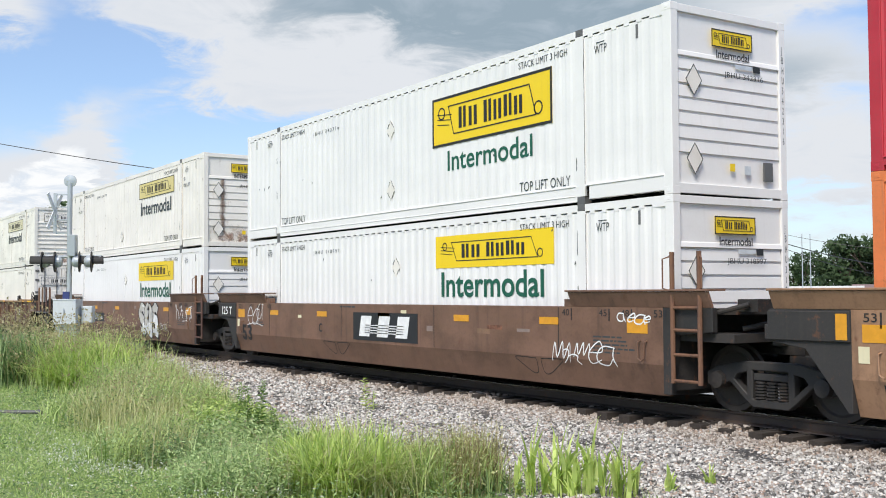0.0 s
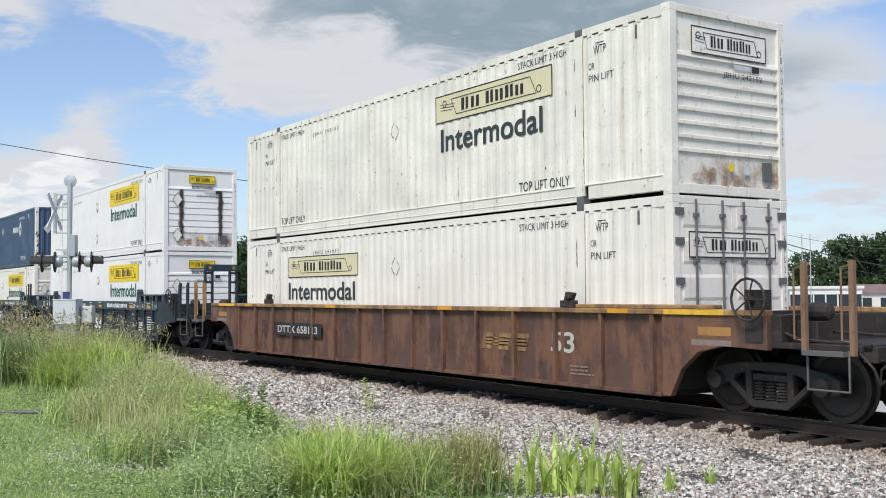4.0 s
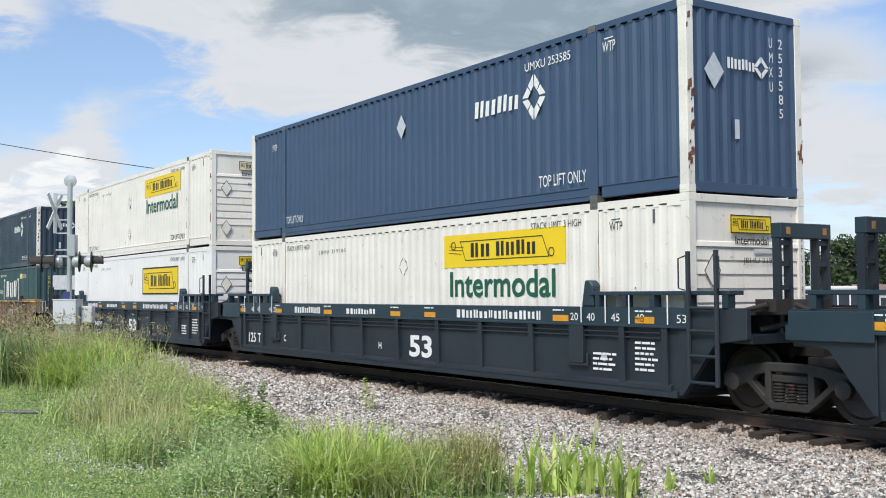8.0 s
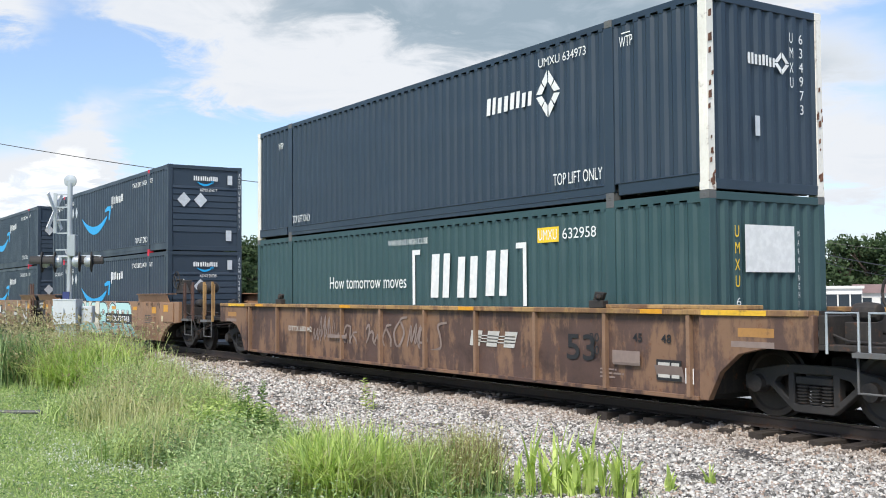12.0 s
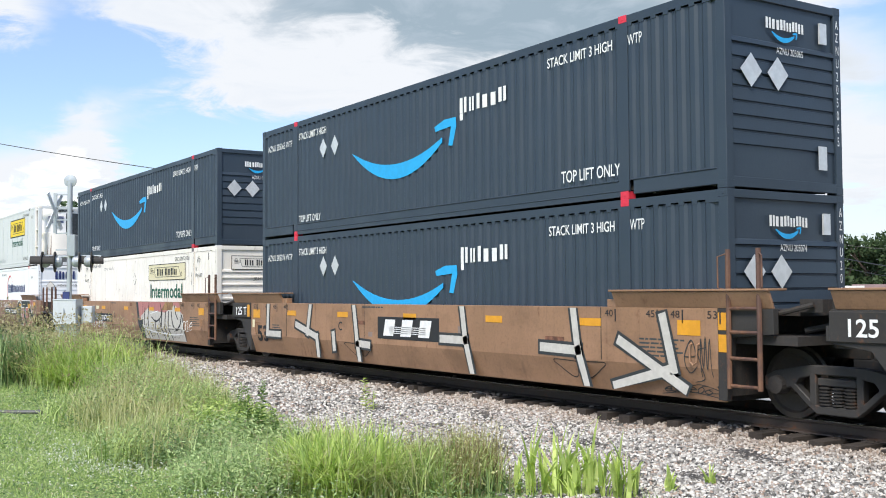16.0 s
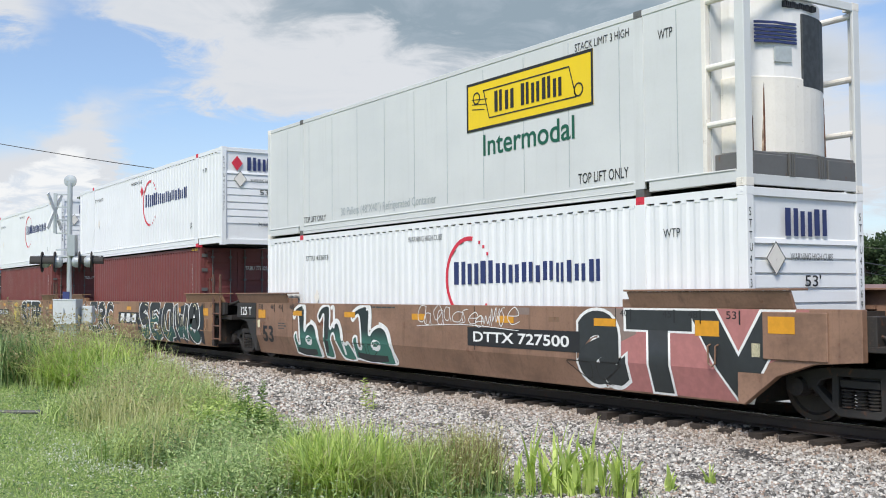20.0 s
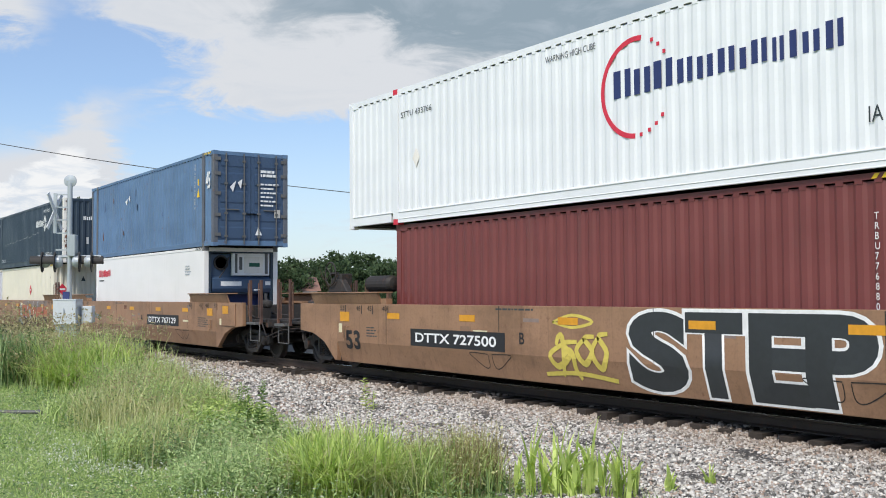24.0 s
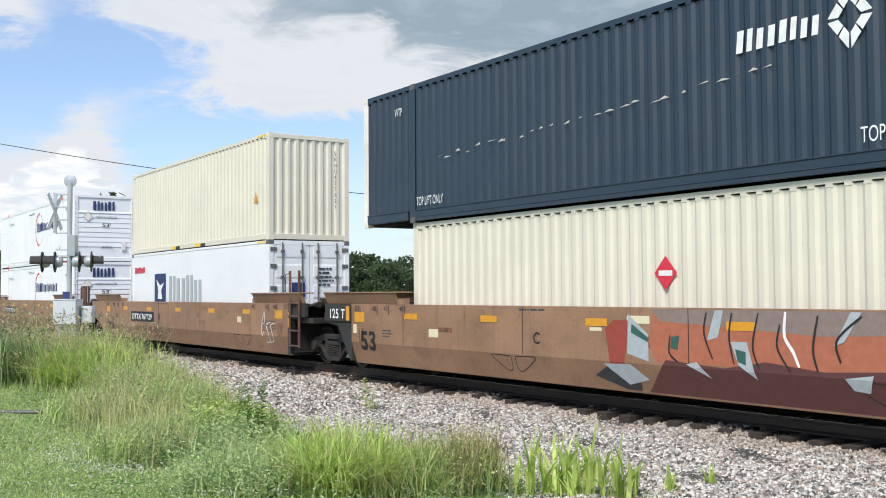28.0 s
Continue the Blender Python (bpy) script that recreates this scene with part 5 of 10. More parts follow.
def cooling40(c, h, hw, off, eo):
    part("machinery_frame", MB().box(h - 0.5, h - 0.02, -1.08, -0.98, 0.2, H96 - 0.1).box(h - 0.5, h - 0.02, 0.98, 1.08, 0.2, H96 - 0.1).box(h - 0.5, h - 0.02, -1.08, 1.08, H96 - 0.18, H96 - 0.08), "night", c, "dark blue machinery frame", 0.01)
    unit = part("cooling_unit", MB().box(h - 0.45, h - 0.16, -0.98, 0.98, 1.44, H96 - 0.2), "navy", c, "dark blue cooling machinery", 0.02)
    part("fan_opening", MB().lathe([(0.04, 0.0), (0.24, 0.0), (0.24, 0.03), (0.19, 0.04), (0.17, 0.0)], (h - 0.16, -0.62, 2.42), "x", 20), "black", unit, "black round fan opening")
    part("service_pipe", MB().path([(h - 0.1, -0.38, 2.6), (h - 0.08, -0.52, 2.2), (h - 0.08, -0.85, 1.75), (h - 0.1, -0.95, 1.55)], 0.02), "black", unit)
    cover = part("condenser_panel", MB().box(h - 0.16, h - 0.05, -0.30, 0.97, 2.02, 2.84), "white", unit, "white condenser cover", 0.02)
    part("inner_cover", MB().box(h - 0.06, h - 0.03, 0.10, 0.74, 2.10, 2.62), "white_old", cover, "raised service cover", 0.012)
    # solid grey strips stand in for the dark of slots in the cover
    for y0, y1, z0, z1 in ((-0.20, -0.12, 2.10, 2.70), (0.80, 0.90, 2.08, 2.76), (-0.06, 0.04, 2.2, 2.6)):
        part("slot", MB().box(h - 0.06, h - 0.044, y0, y1, z0, z1), "gear", cover)
    decal("green_mark", [rect(0.26, 0.62, 2.30, 2.42)], "ink_green", cover, "end", h - 0.026)
    part("machinery_shelf", MB().slab([(h - 0.45, 1.46), (h - 0.06, 1.50), (h - 0.01, 1.62), (h - 0.01, 1.92), (h - 0.16, 2.0), (h - 0.45, 2.0)], "y", -0.95, 0.99), "navy", c, "dark blue shelf below the condenser", 0.01)
    decal("label_strip", [rect(-0.68, 0.0, 1.70, 1.84)], "ink_white", unit, "end", h - 0.004)
    decal("label_strip", [rect(0.80, 0.97, 1.72, 1.84)], "ink_white", unit, "end", h - 0.004)
    decal("label_strip", [rect(0.42, 0.66, 1.55, 1.60)], "ink_white", unit, "end", h - 0.02)
    for y in (-0.88, 0.80):
        part("gusset", MB().slab([(y, 0.4), (y + 0.08, 0.4), (y + 0.08, 1.46), (y, 1.46)], "x", h - 0.12, h - 0.04), "gear", c, "grey frame gusset")
    # compressor block, black to stand in for the shade of the lower cavity
    part("compressor", MB().box(h - 0.45, h - 0.2, -0.9, 0.9, 0.25, 1.1).tube((h - 0.28, -0.5, 0.62), (h - 0.28, 0.3, 0.62), 0.2, 12), "black", c, "black compressor filling the dark cavity behind frame")


def tote_marks(c, h, hw, off, eo):
    decal("trade_mark", [rect(-h + 2.6, -h + 3.75, 1.15, 2.15)], "ink_navy", c, "side", off, "navy square mark")
    decal("mark_cutout", [[(-h + 2.95, 1.3), (-h + 3.4, 1.3), (-h + 3.3, 1.6), (-h + 3.6, 1.85), (-h + 3.2, 1.75), (-h + 2.8, 1.95), (-h + 3.0, 1.6)]], "ink_white", c, "side", off - 0.004)
    decal("trade_mark", mark_bars(-h + 4.1, -h + 7.1, 1.2, 2.05, (0.8, 1, 0.8, 0.8), 0.18), "ink_silver", c, "side", off, "plain grey blocks")
    decal("trade_mark", mark_bars(-h + 0.35, -h + 1.5, 2.2, 2.42, (0.8, 0.8, 0.8, 0.8, 0.8), 0.2), "ink_red", c, "side", off)
    decal("warning_triangle", [[(h - 1.4, 0.75), (h - 1.1, 0.75), (h - 1.25, 1.05)]], "logo_yellow", c, "side", off)
    decal("trade_mark", [rect(-0.55, -0.15, 1.35, 1.75)], "ink_navy", c, "end", eo + 0.012)
    decal("small_lettering", line_bars(0.25, 2.1, 0.6, 5, 0.11, 0.05, random.Random(8)), "ink_slate", c, "end", eo + 0.012)


def cream_marks(c, h, hw, off, eo):
    decal("hazard_placard", [diamond(1.15, 1.72, 0.26, 0.9)], "ink_red", c, "side", off - 0.004, "red diamond placard")
    decal("hazard_placard", [diamond(-0.85, 1.72, 0.26, 0.9)], "ink_red", c, "end", eo + 0.004, "red diamond placard")
    decal("placard_lettering_bar", [rect(1.01, 1.29, 1.68, 1.76)], "ink_white", c, "side", off - 0.008)
    decal("placard_lettering_bar", [rect(-0.98, -0.72, 1.68, 1.76)], "ink_white", c, "end", eo + 0.008)
    decal("warning_triangle", [[(0.0, 2.1), (0.2, 2.1), (0.1, 2.34)]], "ink_slate", c, "end", eo)
    decal("sticker", [rect(h - 1.0, h - 0.8, 1.05, 1.25)], "amber", c, "side", off)


def cream_top_marks(c, h, hw, off, eo):
    decal("warning_triangle", [[(h - 1.0, 1.05), (h - 0.75, 1.05), (h - 0.88, 1.35)]], "amber", c, "side", off)
    decal("sticker", [rect(-1.7, -0.9, 0.02, 0.12), rect(0.5, 1.3, 0.02, 0.12)], "yellow", c, "side", off)
    letters("SKHU457821", "ink_slate", c, "end", 0.75, 0.9, 1.6, 0.09, eo, stack=True)
    # flat black patches paint the shaded insides of fork pockets
    decal("fork_pocket", [rect(-1.35, -0.95, 0.0, 0.11), rect(0.95, 1.35, 0.0, 0.11)], "ink", c, "side", off - 0.002)


def blue_marks(c, h, hw, off, eo):
    letters("45", "ink_white", c, "side", h - 0.63, 1.76, 0.52, 0.38, off, bold=0.02)
    decal("sticker", [rect(h - 1.33, h - 1.22, 1.93, 2.12)], "yellow", c, "side", off)
    for k in range(11):
        decal("serial_bar", [rect(h - 1.60, h - 1.555, 1.2 + 0.135 * k, 1.27 + 0.04 * (k % 2) + 0.135 * k)], "ink_grey", c, "side", off)
    decal("warning_triangle", [[(h - 1.40, 1.56), (h - 1.16, 1.56), (h - 1.28, 1.84)]], "yellow", c, "side", off)
    rng = random.Random(11)
    # dark slivers scattered at random over the side
    for k in range(8):
        x, z = rng.uniform(-h + 1, h - 1.5), rng.uniform(0.6, 2.4)
        decal("dent_mark", [[(x, z), (x + rng.uniform(0.03, 0.12), z + 0.03), (x + rng.uniform(0.03, 0.1), z + rng.uniform(0.15, 0.4)), (x + 0.01, z + 0.2)]], rng.choice(("ink_navy", "stain", "navy")), c, "side", off - 0.0005 * k)
    decal("torn_label", [[(-h + 4.7, 2.0), (-h + 4.9, 1.85), (-h + 5.0, 2.1)], [(-h + 5.1, 2.1), (-h + 5.3, 1.95), (-h + 5.25, 2.2)]], "ink_white", c, "side", off)
    decal("small_lettering", line_bars(0.3, 2.28, 0.6, 2, 0.12, 0.08, rng) + line_bars(0.3, 1.9, 0.6, 6, 0.13, 0.05, rng), "ink_white", c, "end", eo + 0.02)
    decal("torn_label", [[(-0.7, 1.8), (-0.5, 2.0), (-0.6, 1.65)], [(-0.45, 1.95), (-0.35, 1.75), (-0.3, 2.05)]], "ink_white", c, "end", eo + 0.02)
    decal("warning_triangle", [[(0.12, 0.35), (0.34, 0.35), (0.23, 0.62)]], "ink_white", c, "end", eo + 0.02)
    decal("plate", [rect(0.75, 0.95, 0.9, 1.15)], "ink_grey", c, "end", eo + 0.02)


# ---- well cars ----
SY = 1.60            # half width over the side sills
HC = L53 / 2         # half length of the container place
WHEEL_R = 0.475
WHEELSETS = []


def truck(car, x):
    """A two-axle truck: bolster, side frames with spring nests, wheelsets."""
    t = part("truck", cached(("bolster",), lambda: MB().box(-0.22, 0.22, -1.0, 1.0, 0.42, 0.66).box(-0.3, 0.3, -0.35, 0.35, 0.66, 0.82), "black", 0.02), "black", car, "black cast steel two-axle truck", at=Matrix.Translation((x, 0, 0)))

    def frame_side(s):
        y0, y1 = s * 1.0, s * 1.13
        a, b = min(y0, y1), max(y0, y1)
        m = MB()
        m.slab([(-1.12, 0.40), (-0.98, 0.36), (-0.70, 0.46), (-0.42, 0.22), (-0.30, 0.13), (0.30, 0.13), (0.42, 0.22), (0.70, 0.46), (0.98, 0.36), (1.12, 0.40), (1.12, 0.58),
                (0.95, 0.66), (0.55, 0.74), (0.38, 0.76), (0.36, 0.62), (0.56, 0.58), (0.62, 0.50), (0.36, 0.28), (0.28, 0.24), (-0.28, 0.24), (-0.36, 0.28), (-0.62, 0.50), (-0.56, 0.58), (-0.36, 0.62), (-0.38, 0.76), (-0.55, 0.74), (-0.95, 0.66), (-1.12, 0.58)], "y", a, b)
        m.box(-0.40, 0.40, a, b, 0.64, 0.76)
        m.box(-0.40, -0.30, a, b, 0.24, 0.66).box(0.30, 0.40, a, b, 0.24, 0.66)
        m.box(-0.29, 0.29, a + 0.02, b + 0.01 * s, 0.50, 0.60)
        return m

    def spring(s):
        prof = []
        for k in range(6):
            prof += [(0.062, 0.042 * k), (0.092, 0.042 * k + 0.01), (0.092, 0.042 * k + 0.026), (0.062, 0.042 * k + 0.034)]
        return MB().lathe(prof, (0, s * 1.06, 0.245), "z", 10)

    for s in (-1, 1):
        part("side_frame", cached(("side_frame", s), lambda: frame_side(s), "black", 0.012), "black", t)
        for x0 in (-0.19, 0.0, 0.19):
            part("coil_spring", cached(("spring", s), lambda: spring(s), "grime"), "grime", t, at=Matrix.Translation((x0, 0, 0)))
        for x0 in (-0.89, 0.89):
            part("axle_box", cached(("axle_box", s, x0), lambda: MB().lathe([(0.05, 0.0), (0.12, 0.01), (0.13, 0.10), (0.13, 0.2), (0.10, 0.22)], (x0, s * 1.0 if s > 0 else s * 1.22, WHEEL_R), "y", 14), "grime"), "grime", t, "round bearing cap")

    def wheels():
        m = MB().tube((0, -0.7, 0), (0, 0.7, 0), 0.08, 12)
        for s in (-1, 1):
            prof = [(0.10, 0.68), (0.13, 0.70), (0.36, 0.73), (0.40, 0.69), (0.515, 0.685), (0.515, 0.705), (WHEEL_R + 0.004, 0.72), (WHEEL_R, 0.82), (0.40, 0.825), (0.37, 0.80), (0.15, 0.77), (0.13, 0.84), (0.10, 0.84)]
            m.lathe([(r, s * y) for r, y in prof], (0, 0, 0), "y", 28)
        for k in range(3):
            a = 2 * math.pi * k / 3
            m.box(0.105 * math.cos(a) - 0.015, 0.105 * math.cos(a) + 0.015, -0.86, -0.84, 0.105 * math.sin(a) - 0.015, 0.105 * math.sin(a) + 0.015)
        return m

    for x0 in (-0.89, 0.89):
        w = part("wheelset", cached(("wheels",), wheels, "wheel"), "wheel", t, "steel wheels on axle")
        WHEELSETS.append((w, x0))
    return t


def well_body(car, kind, mat, left, right):
    """Side sills, top chords, ears, end panels, floor. left and right: 'joint' or 'coupler'."""
    if kind == "smooth":
        prof = [(-SY, 1.50), (-SY, 0.66), (-SY + 0.14, 0.20), (-SY + 0.20, 0.20), (-SY + 0.06, 0.66), (-SY + 0.06, 1.44), (-SY + 0.16, 1.44), (-SY + 0.16, 1.50)]
        me = cached(("sill", kind), lambda: MB().slab(prof, "x", -HC - 0.05, HC + 0.05), mat, 0.006)
    elif kind == "ribbed":
        prof = [(-SY + 0.06, 1.40), (-SY + 0.06, 0.22), (-SY + 0.16, 0.22), (-SY + 0.10, 1.40)]
        me = cached(("sill", kind), lambda: MB().slab(prof, "x", -HC - 0.05, HC + 0.05), mat)
    else:
        prof = [(-SY + 0.05, 1.22), (-SY + 0.05, 0.24), (-SY + 0.15, 0.20), (-SY + 0.12, 1.22)]
        me = cached(("sill", kind), lambda: MB().slab(prof, "x", -HC - 0.05, HC + 0.05), mat)
    for at in (None, SPIN):
        part("side_sill", me, mat, car, at=at)
    if kind == "ribbed":
        me = cached(("chord", kind), lambda: MB().box(-HC - 1.9, HC + 1.9, -SY - 0.03, -SY + 0.2, 1.40, 1.48), "chord", 0.01)
        for at in (None, SPIN):
            part("top_chord", me, "chord", car, "yellow-brown top flange", at=at)
        foot = cached(("foot_rail", kind), lambda: MB().box(-HC, HC, -SY + 0.02, -SY + 0.2, 0.20, 0.26), mat, 0.005)
        for at in (None, SPIN):
            part("bottom_flange", foot, mat, car, at=at)
        n = RIBS.get(mat, 13)
        rib = cached(("rib_post", kind), lambda: MB().slab([(-0.035, 0.24), (0.035, 0.24), (0.035, 1.40), (-0.035, 1.40)], "y", -SY - 0.02, -SY + 0.08), "rib_tan" if n < 12 else mat, 0.004)
        for k in range(n + 1):
            x = -HC + 0.15 + (2 * HC - 0.3) * k / n
            for at in (Matrix.Translation((x, 0, 0)), SPIN @ Matrix.Translation((-x, 0, 0))):
                part("rib", rib, mat, car, at=at)
        for x in (-6.0, 6.0):
            me = cached(("guide",), lambda: MB().box(-0.16, 0.16, -SY - 0.03, -SY + 0.1, 1.48, 1.60).slab([(-0.1, 1.6), (0.1, 1.6), (0.16, 1.72), (-0.05, 1.74)], "y", -SY, -SY + 0.08).tube((-0.05, -SY + 0.05, 1.66), (0.12, -SY - 0.06, 1.66), 0.04), "grime", 0.01)
            for at in (Matrix.Translation((x, 0, 0)), SPIN @ Matrix.Translation((-x, 0, 0))):
                part("container_guide", me, "grime", car, "rusty container guide", at=at)
        me = cached(("ear_plate",), lambda: MB().box(6.2, HC + 0.9, -SY, -SY + 0.35, 1.48, 1.54).box(6.4, 7.0, -SY - 0.04, -SY, 1.40, 1.475).box(7.3, HC, -SY - 0.035, -SY, 1.40, 1.475), "chord", 0.01)
        for at in (None, SPIN):
            part("end_plate", me, "chord", car, at=at)
    if kind == "fec":
        me = cached(("chord", kind), lambda: MB().box(-HC - 0.3, HC + 0.3, -SY, -SY + 0.12, 1.22, 1.50).box(-HC - 0.3, HC + 0.3, -SY - 0.03, -SY, 1.20, 1.24), "slate_band", 0.006)
        for at in (None, SPIN):
            part("top_chord", me, "slate_band", car, "teal blue lettering band", at=at)
        foot = cached(("foot_rail", kind), lambda: MB().box(-HC, HC, -SY, -SY + 0.2, 0.20, 0.30), mat, 0.005)
        for at in (None, SPIN):
            part("bottom_flange", foot, mat, car, at=at)
        rib = cached(("rib_post", kind), lambda: MB().slab([(-SY - 0.02, 1.2), (-SY + 0.07, 1.2), (-SY + 0.07, 0.22), (-SY, 0.22)], "x", -0.06, 0.06), mat, 0.004)
        for x in (-7.83, -6.68, -4.4, -2.84, -1.3, 0.22, 1.75, 3.2, 4.7, 6.95, 7.85):
            for at in (Matrix.Translation((x, 0, 0)), SPIN @ Matrix.Translation((x, 0, 0))):
                part("rib", rib, mat, car, at=at)
        for z in (1.12, 1.045):
            line = cached(("side_pipe", z), lambda: MB().tube((-7.75, -SY + 0.022, z), (7.75, -SY + 0.022, z), 0.016, 8), mat)
            for at in (None, SPIN):
                part("side_pipe", line, mat, car, at=at)
        pad = cached(("jacking_pad",), lambda: MB().box(-0.17, 0.17, -SY - 0.03, -SY + 0.05, 0.60, 1.20).box(-0.20, 0.22, -SY - 0.02, -SY + 0.05, 0.555, 0.60).box(0.22, 0.26, -SY - 0.01, -SY + 0.05, 0.555, 0.76), mat, 0.008)
        for x in (-5.9, 5.9):
            for at in (Matrix.Translation((x, 0, 0)), SPIN @ Matrix.Translation((x, 0, 0))):
                part("jacking_pad", pad, mat, car, at=at)
        part("ledge", cached(("sill_ledge", kind), lambda: MB().slab([(-SY - 0.012, 0.30), (-SY - 0.012, 0.36), (-SY + 0.06, 0.40), (-SY + 0.06, 0.30)], "x", -HC + 0.1, HC - 0.1), mat), mat, car)
        me = cached(("ear", kind), lambda: MB().box(6.2, HC + 1.0, -SY, -SY + 0.30, 1.68, 1.74), "slate_band", 0.008)
        for at in (None, SPIN):
            for flip in (1, -1):
                part("ear_rail", me, "slate_band", car, at=(at or Matrix()) @ Matrix.Translation((0 if flip > 0 else -(6.2 + HC + 1.0), 0, 0)))
        stub = cached(("stub",), lambda: MB().box(-0.05, 0.05, -SY, -SY + 0.15, 1.5, 1.68), "slate_band")
        for x in (6.4, 7.0, 7.6, 8.3, 9.0):
            for sx in (-1, 1):
                for at in (None, SPIN):
                    part("ear_post", stub, "slate_band", car, at=(at or Matrix()) @ Matrix.Translation((sx * x, 0, 0)))
        g = cached(("guide_fin",), lambda: MB().slab([(-0.16, 1.5), (0.12, 1.5), (0.12, 1.84), (0.04, 1.92), (-0.08, 1.92)], "y", -SY + 0.02, -SY + 0.2), "slate_band", 0.02)
        for x in (-6.15, 6.15):
            for at in (None, SPIN):
                part("container_guide", g, "slate_band", car, at=(at or Matrix()) @ Matrix.Translation((x, 0, 0)))
    if kind == "smooth":
        ear = cached(("ear", kind), lambda: MB().slab([(-SY, 1.50), (-SY - 0.10, 1.73), (-SY - 0.05, 1.735), (-SY + 0.05, 1.50)], "x", 6.1, HC + 1.0).box(6.05, HC + 1.02, -SY - 0.12, -SY + 0.26, 1.735, 1.765).box(5.9, 6.12, -SY, -SY + 0.16, 1.5, 1.62), mat, 0.006)
        mirror = cached(("ear_left", kind), lambda: MB().slab([(-SY, 1.50), (-SY - 0.10, 1.73), (-SY - 0.05, 1.735), (-SY + 0.05, 1.50)], "x", -HC - 1.2, -6.1).box(-HC - 1.22, -6.05, -SY - 0.12, -SY + 0.26, 1.735, 1.765).box(-6.12, -5.9, -SY, -SY + 0.16, 1.5, 1.62), mat, 0.006)
        for me in (ear, mirror):
            for at in (None, SPIN):
                part("ear_plate", me, mat, car, "raised flange over the sill", at=at)
    part("well_floor", cached(("well_floor",), lambda: MB().box(-HC, HC, -SY + 0.15, SY - 0.15, 0.20, 0.27), "black"), "black", car)
    for s, style in ((-1, left), (1, right)):
        well_end(car, kind, mat, s, style)


def well_end(car, kind, mat, s, style):
    """The end of a well past the container: sill extension over the truck, bulkhead, and coupler platform or joint."""
    dark = "slate" if kind == "fec" else ("black" if style == "joint" else mat)
    deck_mat = "slate" if kind == "fec" else "grime"
    if style == "joint":
        out = [(HC + 0.05, 1.50), (HC + 1.28, 1.50), (HC + 1.28, 1.08), (HC + 0.72, 1.00), (HC + 0.10, 0.24), (HC + 0.05, 0.24)]
    elif kind == "ribbed":
        out = [(HC + 0.05, 1.42), (HC + 1.95, 1.42), (HC + 1.95, 0.95), (HC + 1.2, 0.98), (HC + 0.75, 0.88), (HC + 0.42, 0.62), (HC + 0.2, 0.22), (HC + 0.05, 0.22)]
    else:
        out = [(HC + 0.05, 1.50), (HC + 1.97, 1.50), (HC + 1.97, 0.86), (HC + 1.25, 0.80), (HC + 0.70, 0.62), (HC + 0.15, 0.22), (HC + 0.05, 0.22)]
    if style == "joint" and s > 0 and kind == "smooth":
        out = [(HC + 0.05, 1.50), (HC + 1.0, 1.50), (HC + 1.0, 1.16), (HC + 0.30, 1.10), (HC + 0.20, 0.24), (HC + 0.05, 0.24)]
        if mat == "tan":
            for z in (0.90, 1.20):
                decal("reflector", [rect(HC + 0.07, HC + 0.22, z, z + 0.24)], "amber", car, "side", -SY - 0.004, "amber reflective sheet")
    pts = [(s * x, z) for x, z in out]
    for y in (-1, 1):
        a, b = sorted((y * (SY - (0.014 if kind == "fec" else 0.0)), y * (SY - 0.11)))
        me = cached(("sill_end", kind, style, s, y), lambda: MB().slab(pts, "y", a, b), dark, 0.008)
        part("sill_end", me, dark, car, "dark end panel" if style == "joint" else "")
    x0, x1 = sorted((s * (HC + 0.05), s * (HC + (1.3 if style == "joint" else 1.9))))
    part("end_deck", cached(("end_deck", style, s, deck_mat), lambda: MB().box(x0, x1, -SY + 0.1, SY - 0.1, 1.02, 1.14).box(min(s * (HC + 0.05), s * (HC + 0.2)), max(s * (HC + 0.05), s * (HC + 0.2)), -SY + 0.1, SY - 0.1, 0.3, 1.42), deck_mat), "grime", car, "dark end bulkhead and deck")
    if style == "joint" and kind == "fec":
        gantry(car, s, "joint")
    if style == "joint":
        def centre():
            b = MB().box(min(s * (HC + 0.2), s * (HC + 1.55)), max(s * (HC + 0.2), s * (HC + 1.55)), -0.35, 0.35, 0.82, 1.05)
            b.box(min(s * (HC + 0.2), s * (HC + 1.1)), max(s * (HC + 0.2), s * (HC + 1.1)), -1.2, 1.2, 1.40, 1.48)
            b.tube((s * (HC + 1.1), -1.1, 1.2), (s * (HC + 1.5), -0.7, 1.32), 0.04).tube((s * (HC + 0.9), -1.45, 1.42), (s * (HC + 1.4), -1.3, 1.55), 0.035)
            b.box(min(s * (HC + 1.15), s * (HC + 1.5)), max(s * (HC + 1.15), s * (HC + 1.5)), -1.25, -0.95, 1.45, 1.62)
            return b
        part("articulated_joint", cached(("centre", s), centre, "grime"), "grime", car, "articulated joint with hoses")
        if s > 0:
            def ladder():
                b = MB()
                for x in (0.30, 0.82):
                    b.tube((HC + x, -SY - 0.05, 0.42), (HC + x, -SY - 0.05, 2.30), 0.036)
                for z in (0.46, 0.83, 1.18, 1.5):
                    b.tube((HC + 0.30, -SY - 0.05, z), (HC + 0.82, -SY - 0.05, z), 0.024)
                b.path([(HC + 0.26, -SY - 0.08, 1.75), (HC + 0.18, -SY - 0.12, 1.78), (HC + 0.18, -SY - 0.12, 2.2), (HC + 0.28, -SY - 0.06, 2.24)], 0.012)
                b.path([(HC + 0.86, -SY - 0.08, 1.75), (HC + 0.93, -SY - 0.12, 1.78), (HC + 0.93, -SY - 0.12, 2.2), (HC + 0.84, -SY - 0.06, 2.24)], 0.012)
                return b
